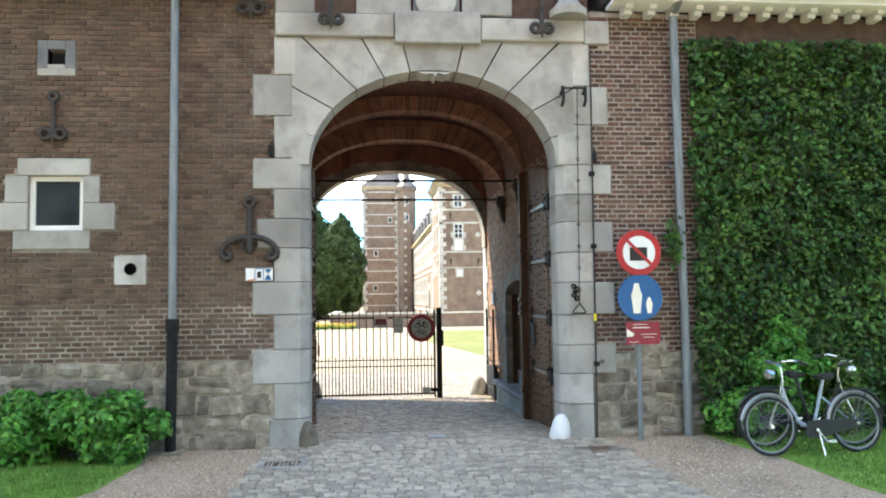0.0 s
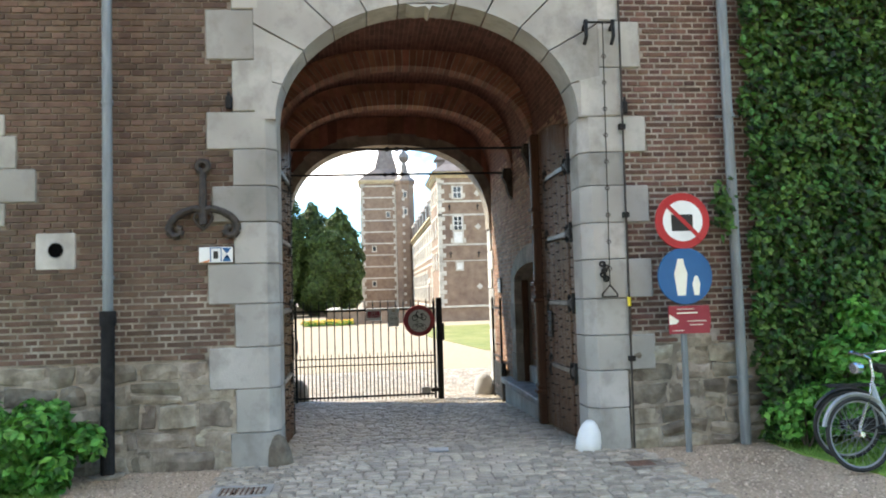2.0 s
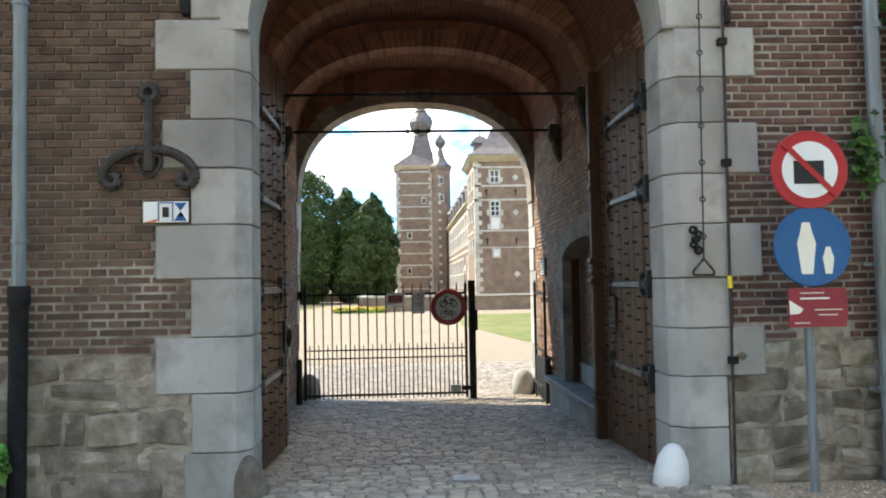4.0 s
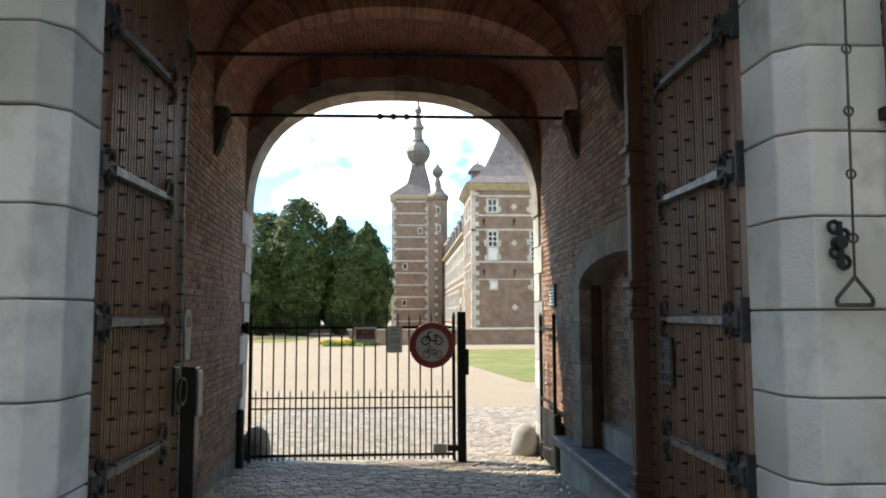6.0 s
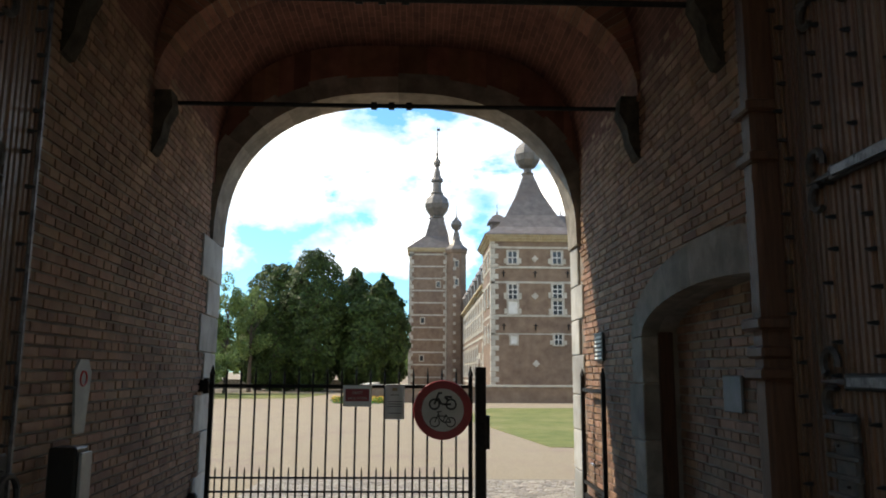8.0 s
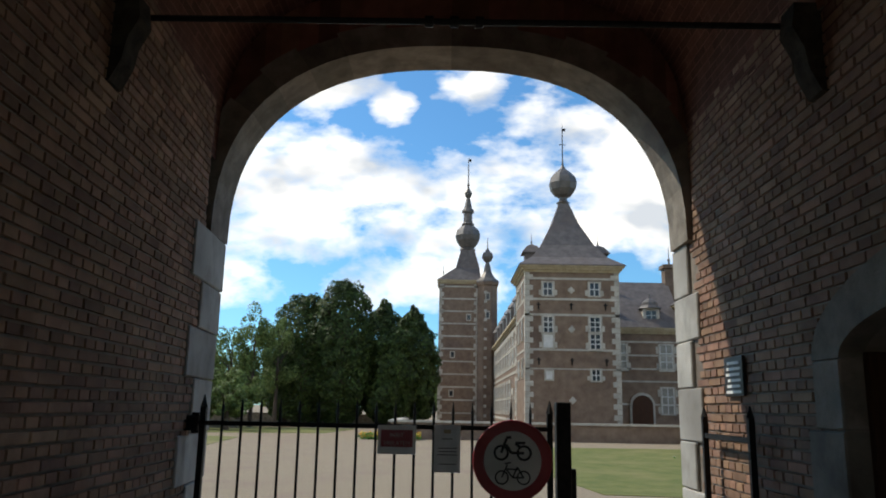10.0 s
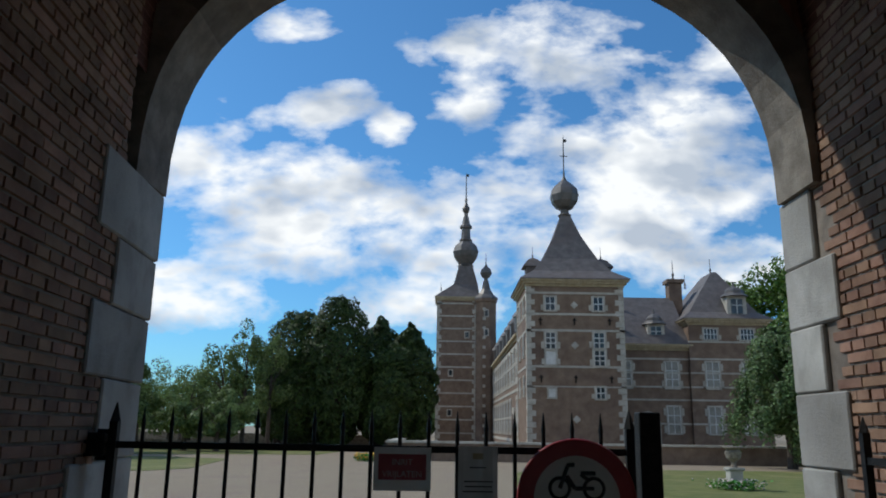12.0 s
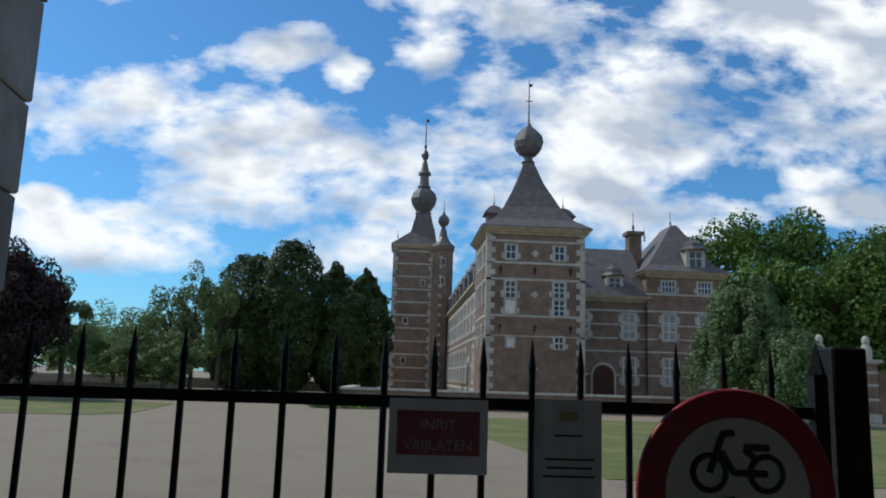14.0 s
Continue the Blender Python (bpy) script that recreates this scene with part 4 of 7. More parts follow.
    # tie rods and their iron brackets
    for y, z in ((3.35, 4.03), (5.0, 3.9)):
        rod = thing("tie_rod", "black iron tie rod across the vault", "tie rod", "tie rods")
        bm = B()
        tube(bm, (left_x(y) - .05, y, z), (2.75, y, z), 0.02)
        part("rod", bm, IRON, rod)
        for x in (0.45, 0.6, 0.75):
            bm = B()
            tube(bm, (x - .025, y, z), (x + .025, y, z), 0.036)
            part("coupling", bm, IRON, rod)
    for s, x, ya, dz in ((1, left_x(4.9), 4.78, 0), (-1, RIGHT_X, 4.78, 0), (1, left_x(3.1), 2.98, .08), (-1, RIGHT_X, 2.98, .08)):
        cb = thing("corbel", "dark carved stone corbel under the rib", "corbel", "rib corbels", "structure")
        bm = B()
        prism(bm, [(u, v + dz) for u, v in ((x - s * .05, 3.95), (x + s * .15, 3.95), (x + s * .17, 3.8), (x + s * .11, 3.68), (x + s * .09, 3.55), (x + s * .03, 3.42), (x - s * .05, 3.40))], ya + .03, ya + .2)
        part("bracket", bm, DARKSTONE, cb)


vault()


# ---- castle ----
def win_unit(th, x, y, z0, z1, w, axis="x", cross=True, rows=2, cols=2, quoin=True, glass=None, f=0.13):
    """A window of a far facade: stone frame, dark panes, white bars. axis: the wall's direction."""
    def P(u, d, z):
        return (x + u, y + d, z) if axis == "x" else (x + d, y + u, z)

    def bx(bm, u0, u1, d0, d1, z0, z1):
        a, b = P(u0, d0, z0), P(u1, d1, z1)
        return box(bm, min(a[0], b[0]), max(a[0], b[0]), min(a[1], b[1]), max(a[1], b[1]), z0, z1)
    bm = B()
    bx(bm, -w / 2, w / 2, -0.02, 0.12, z0, z1)
    pane = part("window", bm, glass or GLASS, th)
    bm = B()
    bx(bm, -w / 2 - f, -w / 2, -0.08, 0.1, z0 - f, z1 + f)
    bx(bm, w / 2, w / 2 + f, -0.08, 0.1, z0 - f, z1 + f)
    bx(bm, -w / 2, w / 2, -0.08, 0.1, z1, z1 + f)
    bx(bm, -w / 2, w / 2, -0.1, 0.1, z0 - f, z0)
    part("frame", bm, STONE_FAR, pane)
    if quoin:
        n = max(2, int((z1 - z0) / 0.62))
        for k in range(0, n, 2):
            h = (z1 - z0) / n
            for s in (-1, 1):
                bm = B()
                bx(bm, min(s * (w / 2 + f), s * (w / 2 + f + .2)), max(s * (w / 2 + f), s * (w / 2 + f + .2)), -0.05, 0.1, z0 + k * h, z0 + k * h + h * .85)
                part("tooth_stone", bm, STONE_FAR, pane)
    if cross:
        bm = B()
        for k in range(1, cols):
            u = -w / 2 + w * k / cols
            bx(bm, u - .035, u + .035, -0.05, 0.0, z0, z1)
        for k in range(1, rows):
            z = z0 + (z1 - z0) * k / rows
            bx(bm, -w / 2, w / 2, -0.05, 0.0, z - .035, z + .035)
        bx(bm, -w / 2, -w / 2 + .06, -0.045, 0, z0, z1)
        bx(bm, w / 2 - .06, w / 2, -0.045, 0, z0, z1)
        part("glazing_cross", bm, GREYWHITE, pane)
    return pane


def bands(th, rects):
    """Each: x0, x1, y0, y1, z, height: a stone band set proud."""
    for x0, x1, y0, y1, z, h in rects:
        bm = B()
        box(bm, x0 - .04, x1 + .04, y0 - .04, y1 + .04, z, z + h)
        part("stone_band", bm, STONE_FAR, th)


def corner_quoins(th, x, y, z0, z1, sx, sy, h=0.42):
    k, z = 0, z0
    while z < z1 - 0.1:
        a, b = (0.62, 0.34) if k % 2 else (0.34, 0.62)
        bm = B()
        box(bm, min(x - sx * .04, x + sx * a), max(x - sx * .04, x + sx * a), min(y - sy * .04, y + sy * b), max(y - sy * .04, y + sy * b), z + .01, min(z + h, z1) - .01)
        part("quoin", bm, STONE_FAR, th)
        z += h
        k += 1


def hip_roof(th, rings, mat=None, name="roof"):
    """rings: (x0, x1, y0, y1, z) from the eaves up."""
    bm = B()
    loops = [[bm.verts.new(p) for p in ((a, c, z), (b, c, z), (b, d, z), (a, d, z))] for a, b, c, d, z in rings]
    for lo, hi in zip(loops, loops[1:]):
        for i in range(4):
            bm.faces.new((lo[i], lo[(i + 1) % 4], hi[(i + 1) % 4], hi[i]))
    bm.faces.new(loops[0][::-1])
    bm.faces.new(loops[-1])
    return part(name, bm, mat or SLATE, th)


def cornice(th, x0, x1, y0, y1, z, d=0.5):
    bm = B()
    for k, (o, h) in enumerate(((0.12, .18), (0.28, .2), (d, .16))):
        zz = z + (0, .18, .38)[k]
        box(bm, x0 - o, x1 + o, y0 - o, y1 + o, zz, zz + h)
    part("cornice", bm, CREAM, th)
    bm = B()
    box(bm, -.07, .07, -d + .06, -.1, .2, .375)
    me = mesh_of("bracket", bm, CREAM)
    n = int((x1 - x0) / 0.45)
    for k in range(n + 1):
        o = new("bracket", me)
        o.parent = th
        o.location = (x0 + (x1 - x0) * k / n, y0, z)


def finial(th, x, y, z, s=1.0):
    bm = B()
    lathe(bm, [(.05 * s, 0), (.12 * s, .1 * s), (.05 * s, .25 * s), (.1 * s, .4 * s), (.03 * s, .55 * s), (.02 * s, 1.3 * s)], 8, pose(x, y, z))
    part("finial", bm, LEAD, th)


def dormer(th, x, y, z, w=1.3, h=1.5):
    bm = B()
    box(bm, x - w / 2, x + w / 2, y, y + 2.2, z, z + h)
    d = part("dormer", bm, STONE_FAR, th)
    bm = B()
    box(bm, x - w * .3, x + w * .3, y - .03, y, z + .25, z + h - .25)
    part("pane", bm, GLASS, d)
    bm = B()
    box(bm, x - .035, x + .035, y - .06, y - .03, z + .25, z + h - .25)
    box(bm, x - w * .3, x + w * .3, y - .06, y - .03, z + h * .55 - .03, z + h * .55 + .03)
    part("glazing_cross", bm, GREYWHITE, d)
    bm = B()
    lathe(bm, [(w * .72, 0), (w * .66, .12), (w * .5, .3), (w * .48, .55), (w * .3, .8), (.12, .95), (.06, 1.4)], 8, pose(x, y + .5, z + h), math.pi / 8)
    part("cap", bm, LEAD, d)


def tower_front():
    th = thing("castle_tower", "square brick castle tower with stone bands and ball-topped roof", "tower")
    x0, x1, y0, y1, zt = 6.55, 13.98, 61.3, 69.4, 12.45
    bm = B()
    box(bm, x0, x1, y0, y1, -0.5, zt)
    part("wall", bm, BRICK_FAR, th)
    bands(th, [(x0, x1, y0, y1, z, .17) for z in (6.2, 8.95, 10.2, 11.85)] + [(x0, x1, y0, y1, 4.75, .1), (x0, x1, y0, y1, 0.3, .2)])
    for x, y, sx, sy in ((x0, y0, 1, 1), (x1, y0, -1, 1), (x0, y1, 1, -1)):
        corner_quoins(th, x, y, 0.5, zt, sx, sy)
    cornice(th, x0, x1, y0, y1, zt, .45)
    for x in (8.35, 12.05):
        win_unit(th, x, y0, 10.6, 11.6, .8, rows=2)
    win_unit(th, 8.35, y0, 7.65, 8.85, .8, rows=3)
    win_unit(th, 8.35, y0, 6.45, 7.45, .75, cross=False).data.materials[0] = GREYWHITE
    for z0, z1 in ((7.75, 8.85), (6.4, 7.5)):
        win_unit(th, 12.05, y0, z0, z1, .85, rows=3)
    win_unit(th, 12.05, y0, 3.95, 4.75, .7, rows=2)
    w = win_unit(th, 8.4, y0, 4.0, 4.6, .5, cross=False, quoin=False)
    w.data.materials[0] = GREYWHITE
    for z0, z1 in ((7.2, 8.8), (10.5, 11.6), (4.2, 5.6)):
        for y in (63.6, 66.8):
            win_unit(th, x0, y, z0, z1, .9, axis="y")
    # wall anchors and small stone diamonds
    for x in (7.6, 10.2, 12.9):
        for z in (9.45, 5.1):
            bm = B()
            box(bm, x - .05, x + .05, y0 - .09, y0, z, z + .55)
            box(bm, x - .16, x + .16, y0 - .08, y0, z + .35, z + .42)
            part("wall_anchor", bm, IRON, th)
    for z in (7.9, 11.0, 2.4):
        bm = B()
        lathe(bm, [(.02, -.03), (.3, -.03), (.3, .06), (.02, .08)], 4, pose(10.2, y0, z, 90))
        part("diamond_stone", bm, STONE_FAR, th)
    cx, cy = (x0 + x1) / 2, (y0 + y1) / 2
    hip_roof(th, [(x0 - .55, x1 + .55, y0 - .55, y1 + .55, 12.98), (x0 - .5, x1 + .5, y0 - .5, y1 + .5, 13.06), (cx - 3.1, cx + 3.1, cy - 3.3, cy + 3.3, 13.85), (cx - 2.2, cx + 2.2, cy - 2.35, cy + 2.35, 15.05), (cx - 1.1, cx + 1.1, cy - 1.15, cy + 1.15, 17.25), (cx - .4, cx + .4, cy - .4, cy + .4, 19.2)])
    bm = B()
    lathe(bm, [(.45, 19.1), (.6, 19.3), (.36, 19.45), (.36, 19.75), (.75, 19.95), (1.12, 20.45), (1.25, 21.0), (1.12, 21.55), (.72, 22.0), (.3, 22.35), (.1, 22.7), (.05, 23.4)], 8, pose(cx, cy, 0), math.pi / 8)
    part("roof_ball", bm, LEAD, th)
    bm = B()
    lathe(bm, [(.05, 23.3), (.04, 26.0), (.01, 26.6)], 6, pose(cx, cy, 0))
    box(bm, cx - .3, cx + .3, cy - .02, cy + .02, 24.6, 24.66)
    box(bm, cx - .02, cx + .28, cy - .02, cy + .02, 25.9, 26.15)
    part("weather_vane", bm, IRON, th)
    for x, s in ((x0 + .95, 1), (x1 - .8, 1)):
        bm = B()
        box(bm, x - .6, x + .6, cy - .7, cy + .7, 13.4, 14.7)
        lathe(bm, [(1.25, 14.7), (1.2, 14.8), (.62, 15.35), (.05, 15.6)], 4, pose(x, cy, 0), math.pi / 4)
        part("dormer", bm, SLATE, th)
        finial(th, x, cy, 15.4, .85)


def tower_rear():
    th = thing("castle_tower", "tall banded brick castle tower with a slate onion spire", "tower")
    x0, x1, y0, y1, zt = -0.95, 4.55, 108.0, 113.5, 18.9
    bm = B()
    box(bm, x0, x1, y0, y1, -0.5, zt)
    part("wall", bm, BRICK_FAR, th)
    bands(th, [(x0, x1, y0, y1, 0.9 + 1.75 * k, .2) for k in range(11)])
    for x, sx in ((x0, 1), (x1, -1)):
        corner_quoins(th, x, y0, -0.3, zt, sx, 1, 0.6)
    cornice(th, x0, x1, y0, y1, zt, .35)
    for x, z in ((0.9, 3.3), (1.0, 8.6), (3.2, 13.8)):
        win_unit(th, x, y0, z, z + .7, .45, quoin=False, cross=False)
    cx, cy = (x0 + x1) / 2 + 1.2, (y0 + y1) / 2
    hip_roof(th, [(x0 - .35, x1 + .35, y0 - .35, y1 + .35, 19.45), (cx - 1.7, cx + 1.7, cy - 1.7, cy + 1.7, 21.4), (cx - .95, cx + .95, cy - .95, cy + .95, 24.3)])
    bm = B()
    lathe(bm, [(1.0, 24.2), (1.25, 24.35), (.95, 24.6), (1.2, 24.9), (1.75, 25.7), (1.95, 26.4), (1.7, 27.2), (1.1, 27.8), (.85, 28.0), (1.0, 28.2), (.72, 28.4), (.66, 29.9), (.95, 30.0), (.95, 30.25), (.62, 30.6), (.42, 31.6), (.25, 32.2), (.5, 32.6), (.6, 33.0), (.35, 33.4), (.14, 33.9), (.22, 34.3), (.1, 34.6), (.07, 37.5), (.02, 38.6)], 8, pose(cx, cy, 0), math.pi / 8)
    part("onion_spire", bm, LEAD, th)
    bm = B()
    box(bm, cx - .02, cx + .4, cy - .02, cy + .02, 37.9, 38.3)
    part("weather_vane", bm, IRON, th)
    finial(th, x0 + .5, y0 + .6, 20.3, 1.0)
    # stair turret
    tx, ty = 5.8, 108.2
    bm = B()
    lathe(bm, [(1.5, -.5), (1.5, 18.6), (1.65, 18.7), (1.7, 19.1)], 8, pose(tx, ty, 0), math.pi / 8)
    t = part("stair_turret", bm, BRICK_FAR, th)
    bm = B()
    lathe(bm, [(1.75, 19.1), (1.7, 19.3), (1.1, 19.8), (.62, 20.6), (.42, 21.6), (.3, 21.9), (.3, 22.1), (.62, 22.35), (.86, 22.85), (.72, 23.35), (.3, 23.75), (.08, 24.2), (.03, 25.7)], 8, pose(tx, ty, 0), math.pi / 8)
    part("turret_cap", bm, LEAD, t)
    for z in (14.0, 16.6):
        win_unit(t, tx, ty - 1.4, z, z + .8, .4, quoin=False, cross=False)
    for k in range(14):
        bm = B()
        box(bm, tx - .5, tx - .1, ty - 1.44, ty - 1.2, 0.5 + k * 1.3, 0.9 + k * 1.3)
        part("stone_band", bm, STONE_FAR, t)


def wing_west():
    th = thing("castle_wing", "long brick castle wing with tall cross windows and slate roof", "castle wing")
    x0, x1, y0, y1, zt = 6.75, 14.5, 69.4, 108.0, 9.6
    bm = B()
    box(bm, x0, x1, y0, y1, -.5, zt)
    part("wall", bm, BRICK_FAR, th)
    for z in (0.5, 2.6, 4.9, 5.6, 7.3, 8.9):
        bm = B()
        box(bm, x0 - .05, x0 + .1, y0, y1, z, z + .25)
        part("stone_band", bm, STONE_FAR, th)
    for k in range(10):
        y = y0 + 2.2 + k * 3.75
        win_unit(th, x0, y, 6.1, 8.6, 1.5, axis="y", rows=3, glass=CURTAIN, f=.34)
        if k == 1:
            bm = B()
            box(bm, x0 - .12, x0 + .1, y - 1.0, y + 1.0, -.3, 3.6)
            part("doorway", bm, STONE_FAR, th)
            bm = B()
            box(bm, x0 - .14, x0, y - .65, y + .65, -.3, 3.0)
            part("door", bm, DARKWOOD, th)
        else:
            win_unit(th, x0, y, 1.4, 4.2, 1.5, axis="y", rows=3, glass=CURTAIN, f=.34)
    bm = B()
    for o, z, h in ((.15, 9.35, .25), (.4, 9.6, .2)):
        box(bm, x0 - o, x0 + .2, y0, y1, z, z + h)
    part("cornice", bm, CREAM, th)
    hip_roof(th, [(x0 - .4, x1 + .4, y0, y1, 9.8), (x0 + 3.7, x1 - 3.7, y0, y1, 14.2)])
    for k in range(7):
        y = y0 + 3 + k * 5.2
        bm = B()
        box(bm, x0 - .1, x0 + 1.8, y - .7, y + .7, 9.8, 11.6)
        lathe(bm, [(1.0, 11.6), (.9, 11.8), (.5, 12.3), (.1, 12.7), (.05, 13.3)], 8, pose(x0 + .6, y, 0))
        part("dormer", bm, LEAD, th)


def wing_north():
    th = thing("castle_wing", "brick castle main wing with cross windows, dormers, slate roof", "castle wing")
    x0, x1, y0, y1, zt = 13.98, 21.5, 70.0, 79.0, 8.7
    bm = B()
    box(bm, x0, x1, y0, y1, -.5, zt)
    box(bm, 21.5, 28.3, 69.6, 79.5, -.5, 11.0)
    part("wall", bm, BRICK_FAR, th)
    for z in (2.2, 4.2, 5.3, 6.5, 7.7):
        for a, b, y in ((x0, 21.5, y0), (21.5, 28.3, 69.6)):
            bm = B()
            box(bm, a, b, y - .05, y + .1, z, z + .15)
            part("stone_band", bm, STONE_FAR, th)
    bm = B()
    box(bm, 21.45, 28.35, 69.55, 69.7, 9.2, 9.35)
    part("stone_band", bm, STONE_FAR, th)
    for x in (15.9, 20.0):
        win_unit(th, x, y0, 5.3, 7.5, 1.15, rows=3, glass=CURTAIN)
    win_unit(th, 20.0, y0, 1.5, 3.7, 1.1, rows=3, glass=CURTAIN)
    for x in (23.4, 26.6):
        win_unit(th, x, 69.6, 5.3, 7.5, 1.15, rows=3, glass=CURTAIN)
        win_unit(th, x, 69.6, 1.5, 3.7, 1.1, rows=3, glass=CURTAIN)
        win_unit(th, x, 69.6, 9.5, 10.4, 1.2, rows=2, cols=4)
    cornice(th, 14.0, 21.4, y0, y1, 8.5, .45)
    cornice(th, 21.5, 28.3, 69.6, 79.5, 10.75, .45)
    hip_roof(th, [(13.9, 21.6, y0 - .5, y1 + .5, 9.05), (13.9, 21.6, 74.3, 74.7, 13.9)])
    hip_roof(th, [(20.95, 28.85, 69.05, 80, 11.3), (21.9, 27.9, 70.2, 79, 12.0), (25.2, 25.7, 73.6, 76.5, 16.3)])
    dormer(th, 18.9, 70.4, 9.4, 1.5, 1.5)
    dormer(th, 15.3, 70.6, 9.5, .8, 1.1)
    dormer(th, 16.2, 72.6, 11.6, .6, .6)
    dormer(th, 26.0, 69.9, 11.6, 1.7, 1.8)
    finial(th, 25.45, 74.5, 16.2, 1.2)
    finial(th, 23.6, 76.5, 15.2, 1.1)
    bm = B()
    box(bm, 21.3, 22.5, 74.0, 75.2, 12.0, 15.3)
    box(bm, 21.1, 22.7, 73.8, 75.4, 15.3, 15.65)
    part("chimney", bm, BRICK_FAR, th)
    finial(th, 21.9, 74.6, 15.6, 1.5)
    # arched doorway
    bm = B()
    arc = [(17.7 + 1.1 * math.cos(a * math.pi / 10), 2.2 + 1.1 * math.sin(a * math.pi / 10)) for a in range(11)]
    prism(bm, [(18.8, -.4)] + arc + [(16.6, -.4)], 69.8, 70.05)
    part("doorway", bm, STONE_FAR, th)
    bm = B()
    arc = [(17.7 + .92 * math.cos(a * math.pi / 10), 2.15 + .92 * math.sin(a * math.pi / 10)) for a in range(11)]
    prism(bm, [(18.62, -.4)] + arc + [(16.78, -.4)], 69.76, 70.0)
    part("door", bm, DARKWOOD, th)


tower_front()
tower_rear()
wing_west()
wing_north()


def parapet():
    th = thing("moat_wall", "low brick moat wall with pale stone coping", "wall", kind="structure")
    bm = B()
    box(bm, -3.3, 26.0, 54.0, 54.5, -0.5, 0.66)
    box(bm, -3.3, -2.8, 54.5, 66, -0.5, 0.66)
    part("brickwork", bm, BRICK_FAR, th)
    bm = B()
    box(bm, -3.45, 26.0, 53.88, 54.62, 0.66, 0.8)
    box(bm, -3.45, -2.7, 54.62, 66, 0.66, 0.8)
    part("coping", bm, STONE_FAR, th)
    bm = B()
    box(bm, -60, -7, 95, 95.5, -0.5, 0.7)
    box(bm, -60, -18, 70, 70.4, -0.5, 0.3)
    tagged(part("garden_wall", bm, STONE_OLD), "low grey garden wall before the trees", "wall", kind="structure")


parapet()


def dome_points(rng, crown, cz, n, seed):
    """Points in the outer skin of a dense egg-shaped crown with bulging clumps."""
    P, N = [], []
    off = Vector((seed * 3.7, seed * 1.3, seed * 2.1))
    for _ in range(n):
        d = Vector((rng.gauss(0, 1), rng.gauss(0, 1), rng.gauss(0, 1))).normalized()
        e = Vector((d.x * crown[0], d.y * crown[1], d.z * crown[2])) + off
        clump = noise.noise(e * .26), noise.noise(e * .58), noise.noise(e * 1.3)
        out = Vector((d.x / crown[0], d.y / crown[1], d.z / crown[2])).normalized()
        swell = .85 * clump[0] + .95 * clump[1] + .5 * clump[2] - .8 * rng.random() ** 2 - .3
        w = 1 - .12 * max(0, d.z) ** 2
        P.append(Vector((d.x * crown[0] * w, d.y * crown[1] * w, cz + d.z * crown[2])) + out * swell)
        N.append(out + Vector((0, 0, .35 + .5 * clump[1])))
    return P, N


def tree(label, x, y, height, crown, leaf, mat, n, seed, trunk=0.3, lumps=16, low=-0.7, weeping=False, clear=0.15, sub=(.36, .56), spread=(.45, .72), dome=False):
    """crown: (rx, ry, rz) of the crown, whose top lies at the tree's height."""
    rng = random.Random(seed)
    g = ground_z(y)
    th = thing("tree", label, "tree", at=(x, y, g))
    bm = B()
    cz = height - g - crown[2]
    lathe(bm, [(trunk * 1.5, -.2), (trunk * 1.1, .3), (trunk * .8, cz * .6), (trunk * .45, cz), (trunk * .1, cz + crown[2] * .4)], 9)
    for _ in range(9):
        z = rng.uniform(max(.8, cz - crown[2] * .6), cz + crown[2] * .3)
        a = rng.uniform(0, 6.3)
        d = Vector((math.cos(a) * crown[0] * .6, math.sin(a) * crown[1] * .6, crown[2] * rng.uniform(.15, .45)))
        p = Vector((0, 0, z))
        tube(bm, p, p + d * .5, trunk * .35, trunk * .2, 6)
        tube(bm, p + d * .5, p + d + Vector((0, 0, .3)), trunk * .2, trunk * .05, 6)
    part("trunk", bm, BARK, th)
    if dome:
        P, N = dome_points(rng, crown, cz, n, seed)
    elif not weeping:
        P, N = blob_points(rng, (0, 0, cz), crown, n, lumps, low, sub=sub, spread=spread)
    else:
        # tufts over a dome, each with strands that arch out and hang
        top_z = height - g
        P, N = blob_points(rng, (0, 0, top_z * .42), (crown[0] * .62, crown[1] * .62, top_z * .36), n // 6, 14)
        tufts = []
        for k in range(44):
            f = (k + .5) / 44
            ang, rad = k * 2.4 + rng.uniform(-.4, .4), crown[0] * (.08 + .78 * f ** .6)
            tufts.append((Vector((math.cos(ang) * rad, math.sin(ang) * rad, top_z * (1 - .62 * f ** 1.5) * rng.uniform(.9, 1.0))), rng.uniform(.55, 1.05)))
        while len(P) < n:
            c, s = tufts[rng.randrange(44)]
            a = rng.uniform(0, 6.3)
            out = Vector((math.cos(a), math.sin(a), 0)) * .7 + Vector((c.x, c.y, 0)).normalized() * .55
            reach, fall = s * rng.uniform(.35, 1.0), rng.uniform(.5, 2.1)
            for k in range(13):
                t = k / 12
                q = c + out * reach * math.sin(min(1, t * 1.7) * 1.57)
                q.z = c.z + .2 * math.sin(t * 5) * (t < .6) - fall * t ** 1.6
                if q.z > .2:
                    P.append(q + Vector((rng.gauss(0, .05), rng.gauss(0, .05), rng.gauss(0, .05))))
                    N.append(out + Vector((0, 0, .8 * (1 - t))))
    P2 = [p for p in P if p.z > clear]
    N2 = [q for p, q in zip(P, N) if p.z > clear]
    V, F = leaves(P2, N2, leaf, rng, 1.5 if weeping else 0)
    c = data_part("crown", V, F, mat, th)
    return th


